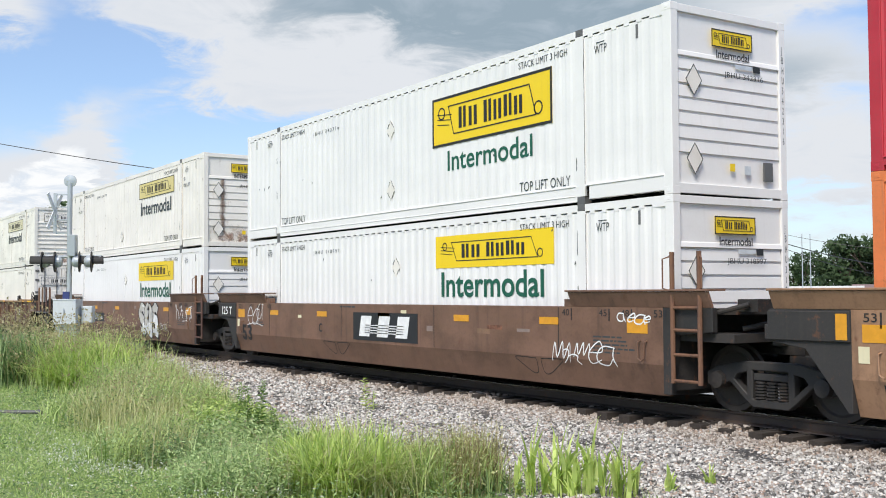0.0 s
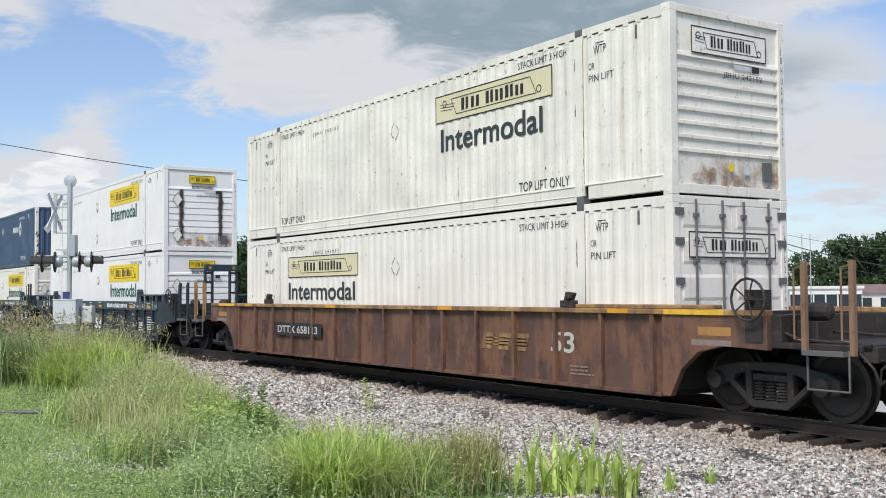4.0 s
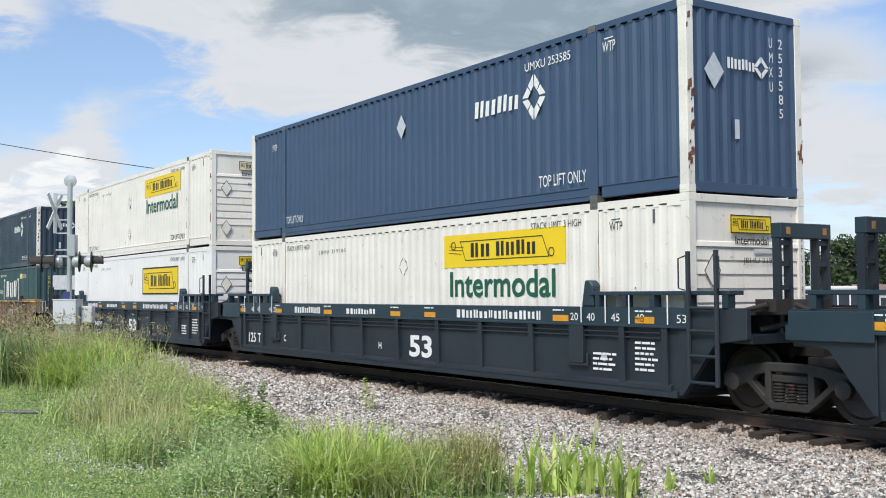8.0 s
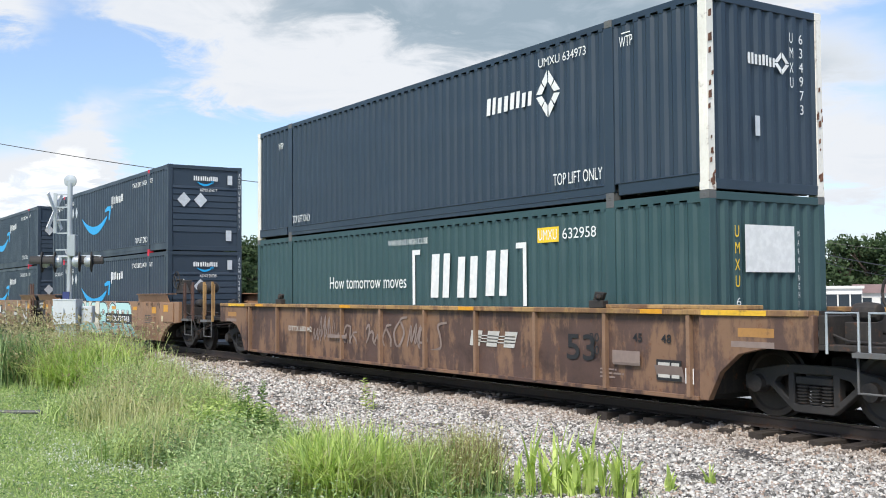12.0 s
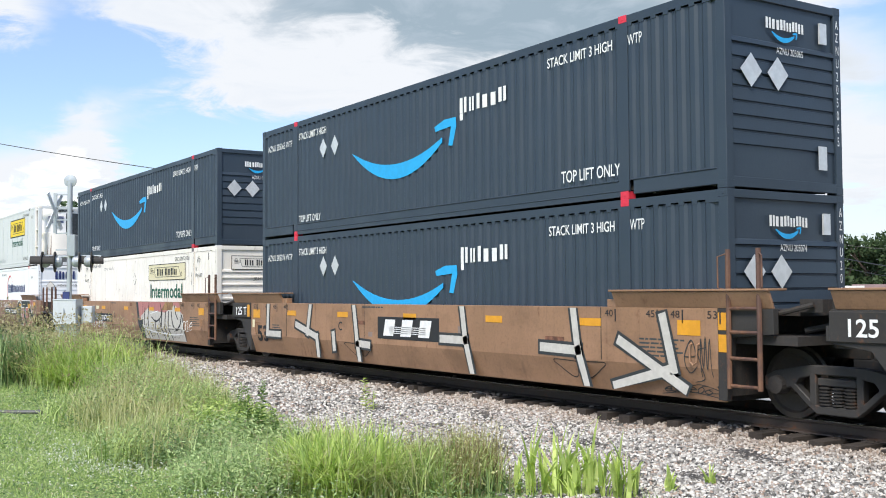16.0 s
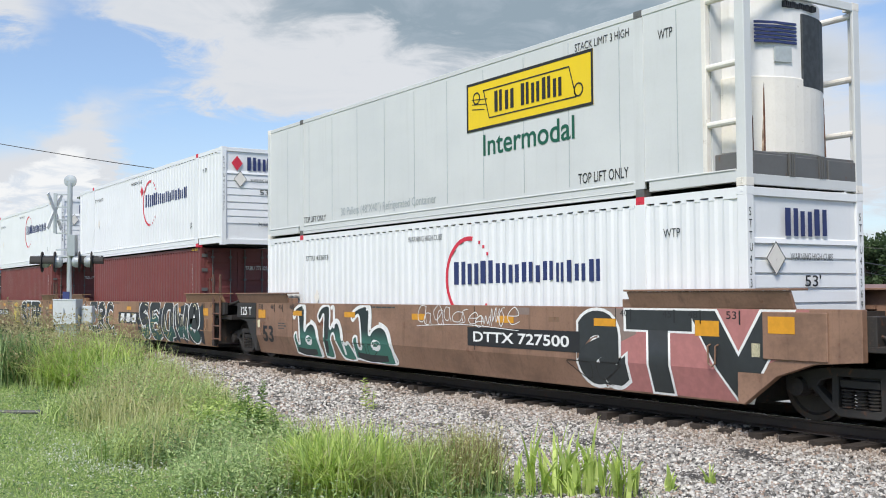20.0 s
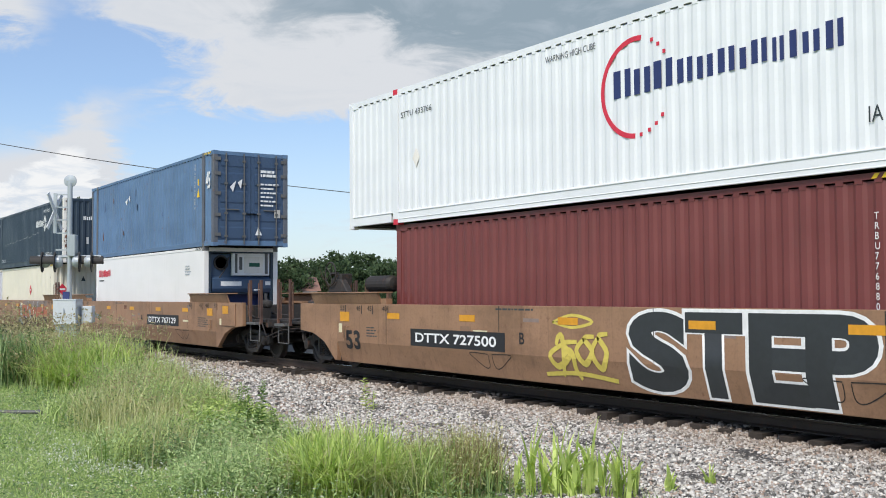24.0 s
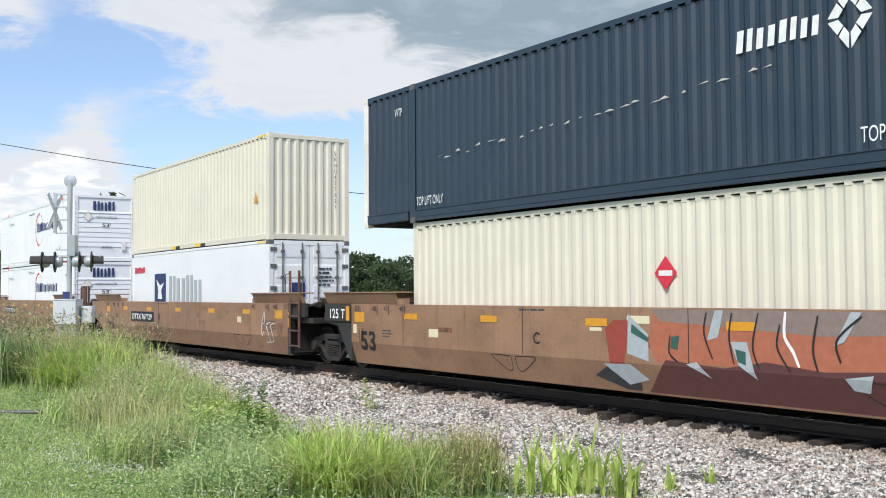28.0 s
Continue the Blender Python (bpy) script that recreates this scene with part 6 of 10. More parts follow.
            part("ladder", cached(("ladder", kind), ladder, "slate" if kind == "fec" else "rustbrown"), "grime", car, "steel climbing ladder")
            truck(car, HC + 1.575)
        else:
            part("joint_box", cached(("joint_box", kind), lambda: MB().box(-HC - 1.28, -HC - 0.05, -SY - 0.035, -SY - 0.002, 1.10, 1.48).box(-HC - 1.34, -HC - 1.2, -SY - 0.02, -SY + 0.1, 1.1, 1.3), "slate_band" if kind == "fec" else "black", 0.012), "black", car, "dark plate with painted unit code")
            if kind == "smooth" and mat == "tan":
                decal("reflector", [rect(-HC - 0.24, -HC - 0.08, 1.13, 1.45)], "amber", car, "side", -SY - 0.039, "amber reflective sheet")
    else:
        post_mat = ("chord" if s < 0 else "rib_tan") if kind == "ribbed" else ("slate" if kind == "fec" else "rustbrown")

        def platform():
            b = MB()
            def bx(a0, a1, y0, y1, z0, z1):
                b.box(min(s * (HC + a0), s * (HC + a1)), max(s * (HC + a0), s * (HC + a1)), y0, y1, z0, z1)
            bx(1.9, 3.45, -1.5, 1.5, 0.98, 1.06)
            bx(1.9, 3.5, -0.32, 0.32, 0.70, 0.98)
            bx(3.3, 3.5, -1.5, 1.5, 0.86, 1.06)
            bx(1.95, 2.1, -1.5, 1.5, 1.05, 1.42)
            return b
        part("end_platform", cached(("platform", s), platform, deck_mat, 0.01), "grime", car, "dark crossover platform")
        def coupler():
            b = MB()
            b.slab([(s * (HC + 3.4), -0.12), (s * (HC + 3.75), -0.14), (s * (HC + 3.92), -0.24), (s * (HC + 3.98), -0.05), (s * (HC + 3.84), 0.0), (s * (HC + 3.9), 0.16), (s * (HC + 3.7), 0.2), (s * (HC + 3.4), 0.12)], "z", 0.70, 0.98)
            b.path([(s * (HC + 3.45), -0.5, 0.86), (s * (HC + 3.6), -0.48, 0.5), (s * (HC + 3.8), -0.42, 0.35), (s * (HC + 3.9), -0.36, 0.55)], 0.03)
            b.path([(s * (HC + 3.52), -1.45, 0.9), (s * (HC + 3.6), -0.9, 0.74), (s * (HC + 3.65), -0.1, 0.7)], 0.014)
            return b
        part("coupler", cached(("coupler", s), coupler, "black", 0.0), "black", car, "black knuckle coupler with air hose")
        for y in (-1, 1):
            for a in (2.55, 3.25) if mat != "rustchord" or s < 0 else ():
                def post():
                    b = MB().box(min(s * (HC + a - 0.035), s * (HC + a + 0.035)), max(s * (HC + a - 0.035), s * (HC + a + 0.035)), y * SY - 0.03, y * SY + 0.03, 0.94, 2.1)
                    xx = s * (HC + a - 0.16)
                    b.path([(s * (HC + a), y * SY, 2.04), (xx, y * SY, 2.02), (xx, y * SY, 1.12), (s * (HC + a), y * SY, 1.1)], 0.014)
                    return b
                part("handrail_post", cached(("hpost", s, y, a), post, post_mat), post_mat, car, "upright post with grab iron")

            def step():
                a0, a1 = s * (HC + 2.6), s * (HC + 3.2)
                yy = y * (SY + 0.02)
                return MB().path([(a0, yy, 1.0), (a0, yy, 0.5), (a1, yy, 0.5), (a1, yy, 1.0)], 0.018).box(min(a0, a1), max(a0, a1), yy - 0.12, yy + 0.02, 0.93, 0.99)
            part("step", cached(("step", s, y), step, "gear"), "gear", car, "sill step loop")
        def valve():
            b = MB()
            x2 = s * (HC + 2.35)
            b.box(x2 - 0.16, x2 + 0.16, -1.30, -0.98, 1.06, 1.34).lathe([(0.03, -0.2), (0.11, -0.17), (0.13, 0.0), (0.11, 0.17), (0.03, 0.2)], (x2, -1.05, 1.46), "x", 12)
            return b
        part("brake_valve", cached(("valve", s), valve, "grime", 0.01), "grime", car, "rusty brake valve on the platform")

        for y, z in ((-1.42, 1.10), (-1.30, 0.94), (-0.9, 1.2)):
            me = cached(("pipe", s, y), lambda: MB().path([(s * (HC + 1.2), y, z + 0.18), (s * (HC + 1.9), y, z + 0.15), (s * (HC + 2.3), y + 0.05, z), (s * (HC + 3.3), y + 0.1, z - 0.04)], 0.022), "grime")
            part("air_pipe", me, "grime", car, "dark bent air pipe")

        def lever():
            b = MB().path([(s * (HC + 3.35), -SY - 0.02, 0.98), (s * (HC + 3.55), -SY - 0.04, 0.80), (s * (HC + 3.60), -SY, 0.62), (s * (HC + 3.58), -1.2, 0.78), (s * (HC + 3.66), -0.3, 0.86)], 0.016)
            return b.path([(s * (HC + 3.5), -0.55, 0.92), (s * (HC + 3.62), -0.55, 0.50), (s * (HC + 3.80), -0.5, 0.30), (s * (HC + 3.95), -0.42, 0.42)], 0.032)
        part("uncoupling_lever", cached(("lever", s), lever, "grime"), "grime", car, "bent uncoupling lever and brake hose")
        if kind == "smooth" and s > 0:
            part("end_box", cached(("end_box", mat), lambda: MB().box(HC + 0.5, HC + 1.5, -SY - 0.03, -SY - 0.001, 0.84, 1.46), mat, 0.012), mat, car, "raised box panel on the sill end")
            decal("reflector", [rect(HC + 0.60, HC + 1.02, 1.18, 1.40)], "amber", car, "side", -SY - 0.034, "amber reflective sheet")
            decal("sticker", [rect(HC + 0.30, HC + 0.44, 0.86, 1.04)], "logo_pale", car, "side", -SY - 0.004)
        if kind == "ribbed":
            x0, x1 = sorted((s * (HC + 0.12), s * (HC + 1.25)))
            decal("yellow_band", [rect(x0, x1, 1.405, 1.475)], "worn_yellow", car, "side", -SY - 0.034, "worn yellow paint on the flange end")
            x0, x1 = sorted((s * (HC + 0.75), s * (HC + 1.35)))
            decal("stencil_patch", [rect(x0, x1, 1.12, 1.24)], "amber_dull", car, "side", -SY - 0.003, "faded ochre stencil patch")
            decal("stencil_patch", [rect(x0 - 0.12, x1, 0.98, 1.06)], "ghost", car, "side", -SY - 0.003)
        if mat == "rustchord" and s > 0:
            for a0, a1 in ((2.15, 2.6), (2.75, 3.25)):
                part("grab_rail", MB().path([(HC + a0, -SY, 0.95), (HC + a0, -SY, 1.46), (HC + a1, -SY, 1.46), (HC + a1, -SY, 0.95)], 0.018), "galv", car, "low grey grab rail")
        if s > 0 and kind != "smooth":
            def brake():
                b, c0 = MB(), Vector((s * (HC + (2.95 if mat == "rustchord" else 1.75)), -SY - 0.12 + (0.5 if mat == "rustchord" else 0.0), 1.70 if mat == "rustchord" else 1.62))
                for k in range(16):
                    a, e = 2 * math.pi * k / 16, 2 * math.pi * (k + 1) / 16
                    b.tube(c0 + Vector((0.28 * math.cos(a), 0, 0.28 * math.sin(a))), c0 + Vector((0.28 * math.cos(e), 0, 0.28 * math.sin(e))), 0.018, 6)
                for k in range(5):
                    a = 2 * math.pi * k / 5
                    b.tube(c0, c0 + Vector((0.28 * math.cos(a), 0, 0.28 * math.sin(a))), 0.012, 5)
                b.tube(c0, c0 + Vector((0, 0.2, 0)), 0.05)
                b.box(c0.x - 0.14, c0.x + 0.14, c0.y + 0.1, c0.y + 0.3, 1.06, 1.75)
                return b
            part("brake_wheel", cached(("brake", s, mat), brake, "grime"), "grime", car, "spoked hand brake wheel")
        if kind == "fec":
            gantry(car, s, "coupler")
        truck(car, s * (HC + 1.575))


def gantry(car, s, style):
    """The tall portal that stands on the platform of the blue cars."""
    x = s * (HC + (1.85 if style == "coupler" else 0.95))

    def post():
        b = MB()
        for y in (-0.12, 0.12):
            b.box(x - 0.06, x + 0.06, y - 0.028, y + 0.028, 1.06, 2.48)
        for z in (1.08, 1.42, 1.78, 2.12, 2.42):
            b.box(x - 0.05, x + 0.05, -0.12, 0.12, z - 0.035, z + 0.035)
        return b
    for y in (-0.42, 0.42):
        part("portal_post", cached(("portal_post", style, s), post, "slate"), "slate", car, "dark post with square openings", at=Matrix.Translation((0, y, 0)))
    part("portal_beam", cached(("portal_beam", style, s), lambda: MB().box(x - 0.09, x + 0.09, -0.56, 0.56, 2.48, 2.70), "slate_band", 0.012), "slate", car, "dark blue beam of the end portal")
    decal("reflector", [rect(-0.45, -0.36, 2.54, 2.64), rect(0.36, 0.45, 2.54, 2.64)], "amber_dull", car, "end", x + 0.096)


RIBS = {"rustbrown": 14, "rustchord": 9}
M["rustchord"] = paint("rusty_ochre_car_paint", (0.078, 0.043, 0.033), 0.65, 0.5, 0.4, 0.6, grime=(0.055, 0.04, 0.035), blotch=0.7, bloom=(0.23, 0.13, 0.075))


def fold(ob):
    """Bend a painted mark round the crease of a smooth sill."""
    bm = bmesh.new()
    bm.from_mesh(ob.data)
    bm.transform(ob.matrix_basis)
    ob.matrix_basis = Matrix()
    ob.data = ob.data.copy()
    bmesh.ops.bisect_plane(bm, geom=bm.verts[:] + bm.edges[:] + bm.faces[:], dist=0.0001, plane_co=(0, 0, 0.66), plane_no=(0, 0, 1))
    for v in bm.verts:
        v.co.y += max(0.0, 0.66 - v.co.z) * 0.304
    bm.to_mesh(ob.data)
    bm.free()
    return ob


def well_car(u, kind, mat, left, right, label, marks=()):
    car = thing("well_car", label, "rail car", "cars of the train")
    well_body(car, kind, mat, left, right)
    off = -SY - 0.006
    for m in marks:
        m(car, off)
    rng = random.Random(int(abs(u) * 10))
    if kind == "smooth":
        for x in (-7.75, 7.6):
            decal("reflector", [rect(x - 0.22, x + 0.22, 1.11, 1.325)], "amber", car, "side", off, "amber reflective sheet")
        for x in (-5.6, -2.9, 0.0, 2.9, 5.5):
            decal("reflector", [rect(x - 0.25, x + 0.25, 1.20, 1.32)], "amber", car, "side", off)
        for x, s in ((-6.05, "40"), (-6.7, "45"), (-7.2, "48"), (-7.95, "53"), (5.85, "40"), (6.75, "45"), (7.25, "48"), (7.95, "53")):
            letters(s, "ink", car, "side", x, 1.355, 0.105, 0.18, off)
            decal("tick", [rect(x + 0.22, x + 0.245, 1.28, 1.47)], "ink", car, "side", off)
        fold(letters("53", "ink", car, "side", -7.7, 0.50, 0.42, 0.66, off, bold=0.03))
        decal("small_lettering", line_bars(6.6, 1.02, 1.0, 5, 0.06, 0.026, rng), "ink_slate", car, "side", -SY - 0.0006, thick=0.0005)
        decal("small_lettering", line_bars(-2.0, 1.42, 1.1, 1, 0.075, 0.032, rng), "ink_slate", car, "side", -SY - 0.0006, thick=0.0005)
        decal("sticker", [rect(-HC + 0.05, -HC + 0.2, 0.86, 1.06)], "logo_pale", car, "side", off)
        for x in (-HC + 0.42, HC - 0.35):
            loop = cached(("grab", x), lambda: MB().path([(x - 0.07, -SY + 0.01, 1.0), (x - 0.07, -SY - 0.06, 0.98), (x - 0.06, -SY - 0.06, 0.74), (x, -SY - 0.06, 0.70), (x + 0.06, -SY - 0.06, 0.74), (x + 0.07, -SY - 0.06, 0.98), (x + 0.07, -SY + 0.01, 1.0)], 0.014), mat)
            part("grab_iron", loop, mat, car)
        for x in (-5.9, 5.75, -1.9, 1.95):
            decal("weld_seam", [rect(x - 0.008, x + 0.008, 0.68, 1.49)], "grime", car, "side", off + 0.003)
        decal("small_lettering", line_bars(-6.75, 0.92 + 0.1 * rng.random(), 0.5, rng.randint(2, 4), 0.06, 0.028, rng), "ink_slate", car, "side", -SY - 0.0006, thick=0.0005)
        for x in (-2.2, 5.2):
            for d in (-1, 1):
                loop = flowing([(x + d * 0.06, 0.62), (x + d * 0.62, 0.63), (x + d * 0.50, 0.52), (x + d * 0.22, 0.37), (x + d * 0.08, 0.40), (x + d * 0.06, 0.60)], 5)
                part("weld_bead", ribbon(MB(), loop, [0.016] * len(loop), -SY - 0.004), "grime", car, "dark weld outline of a jacking pad")
        for k in range(7):
            x, z, w, h2 = rng.uniform(-5.2, 6.4), rng.uniform(0.74, 1.36), rng.uniform(0.16, 0.5), rng.uniform(0.05, 0.16)
            decal("paint_patch", [rect(x, x + w, z, min(1.47, z + h2))], rng.choice(("ghost", "ghost", "rib_tan", "logo_pale", "stain")), car, "side", -SY - 0.0008, "old repainted patch", thick=0.0005)
    elif kind == "fec":
        for x, s in ((5.75, "20"), (6.15, "40"), (6.72, "45"), (7.25, "48"), (8.1, "53"), (-5.95, "20"), (-6.22, "40"), (-6.98, "45"), (-7.38, "48"), (-8.0, "53")):
            letters(s, "ink_white", car, "side", x, 1.28, 0.12, 0.19, off)
        for x in (6.05, 6.62, 7.15, 7.95, -5.99, -6.75, -7.15, -7.78):
            decal("tick", [rect(x - 0.012, x + 0.012, 1.25, 1.68)], "ink_white", car, "side", off - 0.03)
        for x in (5.5, 7.45, -2.9, -5.65, 0.17, 1.5, -HC + 0.1):
            decal("reflector", [rect(x - 0.2, x + 0.2, 1.26, 1.36)], "amber", car, "side", off)
            decal("small_lettering", line_bars(x - 0.2, 1.43, 0.4, 1, 0.05, 0.022, rng), "ink_white", car, "side", off)
        letters("53", "ink_white", car, "side", 0.64, 0.45, 0.44, 0.85, -SY + 0.044, bold=0.03)
        decal("trade_mark", mark_bars(2.45, 4.97, 1.27, 1.42, (1, 0.7, 0.5, 0.9, 0.4, 0.8, 0.5, 0.9, 0.7, 0.7, 0.4), 0.22), "ink_white", car, "side", off, "plain white blocks")
        decal("trade_mark", mark_bars(-4.68, -3.3, 1.27, 1.42, (0.6, 0.7, 0.6, 0.7, 0.9, 0.7, 0.6), 0.2), "ink_white", car, "side", off, "plain white blocks")
        decal("trade_mark", mark_bars(-1.98, -0.69, 1.28, 1.40, (1, 0.5, 0.7, 0.6, 0.8), 0.2), "ink_white", car, "side", off)
        decal("small_lettering", line_bars(6.25, 0.75, 0.6, 4, 0.08, 0.035, rng) + line_bars(7.2, 0.95, 0.6, 6, 0.08, 0.035, rng), "ink_white", car, "side", -SY + 0.03)
        decal("vent_hole", ring_polys(6.5, 0.72, 0.0, 0.07, 0, 360, 10), "placard", car, "side", -SY + 0.04)
    else:
        for x in (-7.2, -2.4, 2.4, 7.2):
            decal("reflector", [rect(x - 0.25, x + 0.25, 1.41, 1.475)], "amber", car, "side", off - 0.03)
        decal("small_lettering", line_bars(6.0, 0.52, 0.6, 3, 0.06, 0.026, rng), "ghost", car, "side", -SY + 0.05)
    car.matrix_basis = pose(u - HC, 0, 0)
    return car


def number_board(x0, x1, z0, z1, text, board="ink", ink="ink_white"):
    def make(car, off):
        if board:
            decal("number_board", [rect(x0, x1, z0, z1)], board, car, "side", off)
        w, h = x1 - x0, z1 - z0
        letters(text, ink, car, "side", x0 + 0.06 * w, z0 + 0.22 * h, 0.56 * h, 0.86 * w, off - 0.004, bold=0.02)
    return make


def worn_mark(x0, x1, z0, z1, ink):
    """Three plain leaning blocks tied by thin bars, without a board."""
    def make(car, off):
        w, h = x1 - x0, z1 - z0
        polys = [[(x0 + w * (0.34 * k), z0), (x0 + w * (0.34 * k + 0.2), z0), (x0 + w * (0.34 * k + 0.27), z1), (x0 + w * (0.34 * k + 0.04), z1)] for k in range(3)]
        polys += [rect(x0 + 0.1 * w, x0 + 0.9 * w, z0 + h * q, z0 + h * (q + 0.07)) for q in (0.25, 0.45, 0.65)]
        decal("block_mark", polys, ink, car, "side", -SY + 0.05, "worn plain block mark")
    return make


def ttx_board(x0, x1, z0, z1):
    def make(car, off):
        b = decal("mark_board", [rect(x0, x1, z0, z1)], "ink", car, "side", off, "black board with white block mark")
        w, h = x1 - x0, z1 - z0
        polys = []
        for k in range(3):
            a = x0 + w * (0.10 + 0.29 * k)
            polys.append([(a, z0 + 0.14 * h), (a + 0.17 * w, z0 + 0.14 * h), (a + 0.21 * w, z1 - 0.12 * h), (a + 0.04 * w, z1 - 0.12 * h)])
        for k in range(4):
            z = z0 + h * (0.26 + 0.09 * k)
            polys.append(rect(x0 + 0.2 * w, x0 + 0.8 * w, z, z + 0.03 * h))
        decal("block_mark", polys, "ink_white", b, "side", off - 0.004)
    return make


def stencil(x, z, s, h=0.2, w=None, ink="ink", off_add=0.0, bold=0.015):
    return lambda car, off: letters(s, ink, car, "side", x, z, h, w, off + off_add, bold=bold)


SKELETON = {
    "A": (((0.1, 0), (0.32, 0.6), (0.55, 1)), ((0.5, 1), (0.72, 0.5), (0.95, -0.02)), ((0.15, 0.32), (0.5, 0.42), (0.9, 0.34))),
    "B": (((0.15, 0.02), (0.2, 0.5), (0.15, 1)), ((0.15, 0.95), (0.75, 1), (0.8, 0.7), (0.3, 0.55)), ((0.3, 0.55), (0.95, 0.5), (0.9, 0.1), (0.15, 0.03))),
    "b": (((0.02, 0.72), (0.1, 0.92), (0.3, 0.98), (0.4, 0.75), (0.38, 0.4), (0.4, 0.06)), ((0.4, 0.06), (0.72, 0.0), (1.0, 0.2), (0.92, 0.5), (0.66, 0.6), (0.5, 0.48)), ((0.42, 0.08), (0.12, 0.04), (0.0, 0.22), (0.1, 0.4), (0.25, 0.38))),
    "h": (((0.02, 0.76), (0.12, 0.95), (0.3, 0.98), (0.36, 0.7), (0.3, 0.35), (0.12, 0.02)), ((0.34, 0.5), (0.6, 0.66), (0.82, 0.52), (0.8, 0.22), (0.98, -0.02))),
    "C": (((0.92, 0.8), (0.6, 1.0), (0.15, 0.8), (0.08, 0.35), (0.45, 0), (0.95, 0.1)),),
    "E": (((0.95, 0.92), (0.5, 1), (0.15, 0.85), (0.18, 0.5), (0.12, 0.1), (0.5, 0.02), (0.98, 0.1)), ((0.2, 0.5), (0.5, 0.55), (0.8, 0.48))),
    "F": (((0.98, 0.95), (0.5, 0.98), (0.2, 0.85), (0.22, 0.4), (0.1, -0.02)), ((0.22, 0.5), (0.75, 0.52))),
    "H": (((0.12, 1), (0.2, 0.5), (0.1, 0)), ((0.85, 1), (0.8, 0.5), (0.95, 0)), ((0.15, 0.45), (0.5, 0.55), (0.85, 0.5))),
    "I": (((0.5, 1), (0.45, 0.5), (0.55, 0)), ((0.2, 0.97), (0.8, 0.95))),
    "K": (((0.15, 1), (0.2, 0.5), (0.12, 0)), ((0.95, 1), (0.55, 0.6), (0.25, 0.48)), ((0.3, 0.5), (0.65, 0.35), (1.0, -0.02))),
    "L": (((0.2, 1), (0.22, 0.4), (0.3, 0.06), (0.98, 0.08)),),
    "O": (((0.5, 1), (0.12, 0.75), (0.12, 0.25), (0.5, 0), (0.9, 0.25), (0.88, 0.75), (0.45, 0.98)),),
    "P": (((0.18, 1), (0.22, 0.5), (0.12, 0)), ((0.15, 0.95), (0.8, 1), (0.95, 0.7), (0.6, 0.48), (0.25, 0.5))),
    "R": (((0.15, 1), (0.2, 0.5), (0.1, 0)), ((0.15, 0.95), (0.8, 1), (0.9, 0.7), (0.3, 0.52)), ((0.35, 0.52), (0.7, 0.3), (1.0, -0.02))),
    "S": (((0.92, 0.85), (0.55, 1), (0.15, 0.8), (0.35, 0.55), (0.75, 0.45), (0.9, 0.2), (0.5, 0), (0.08, 0.14)),),
    "T": (((0.02, 0.9), (0.4, 1), (1.0, 0.92)), ((0.5, 0.96), (0.48, 0.5), (0.58, -0.02))),
    "V": (((0.1, 1), (0.3, 0.5), (0.5, 0)), ((0.5, 0), (0.7, 0.5), (0.98, 1))),
    "W": (((0.05, 1), (0.15, 0.4), (0.3, 0.02)), ((0.3, 0.02), (0.42, 0.4), (0.5, 0.7)), ((0.5, 0.7), (0.6, 0.3), (0.72, 0.0)), ((0.72, 0), (0.85, 0.5), (1.0, 1))),
    "Y": (((0.1, 1), (0.3, 0.6), (0.5, 0.48)), ((0.95, 1), (0.7, 0.5), (0.35, 0))),
    "a": (((0.95, 0.95), (0.4, 1), (0.08, 0.6), (0.15, 0.15), (0.6, 0.05), (0.85, 0.4)), ((0.9, 0.95), (0.85, 0.5), (1.0, 0.0))),
    "e": (((0.1, 0.5), (0.8, 0.55), (0.5, 1), (0.1, 0.5), (0.4, 0.02), (0.9, 0.2)),),
    "o": (((0.5, 0.9), (0.15, 0.5), (0.5, 0.05), (0.85, 0.5), (0.5, 0.92), (0.95, 1.0)),),
    "m": (((0.05, 0), (0.12, 0.9), (0.3, 0.2), (0.5, 0.95), (0.62, 0.15), (0.85, 0.9), (0.95, 0.0)),),
    "s": (((0.9, 0.95), (0.3, 0.85), (0.6, 0.5), (0.75, 0.15), (0.05, 0.05)),),
}


def flowing(pts, n=7):
    """Points along a smooth curve through pts."""
    q = [pts[0], *pts, pts[-1]]
    out = []
    for i in range(1, len(q) - 2):
        p0, p1, p2, p3 = (np.array(v, float) for v in q[i - 1:i + 3])
        for k in range(n):
            t = k / n
            out.append(0.5 * (2 * p1 + (p2 - p0) * t + (2 * p0 - 5 * p1 + 4 * p2 - p3) * t * t + (3 * p1 - p0 - 3 * p2 + p3) * t ** 3))
    return out + [np.array(pts[-1], float)]


def sill_y(off, z):
    return off + max(0.0, 0.66 - z) * 0.304


def ribbon(b, line, widths, off, top=1.475, keep=None):
    """A flat painted band along a line on the side of a car, following its lower slope."""
    left, right = [], []
    for i, p in enumerate(line):
        d = line[min(i + 1, len(line) - 1)] - line[max(i - 1, 0)]
        d = d / (np.linalg.norm(d) + 1e-6)
        w = widths[i] / 2
        for side, s in ((left, 1), (right, -1)):
            x, z = p[0] - s * d[1] * w, min(top, max(0.225, p[1] + s * d[0] * w))
            side.append((x, sill_y(off, z), z))
    n = len(line)
    faces = [(i, n + i, n + i + 1, i + 1) for i in range(n - 1) if keep is None or keep(line[i])]
    if faces:
        b.add(left + right, faces)
    return b


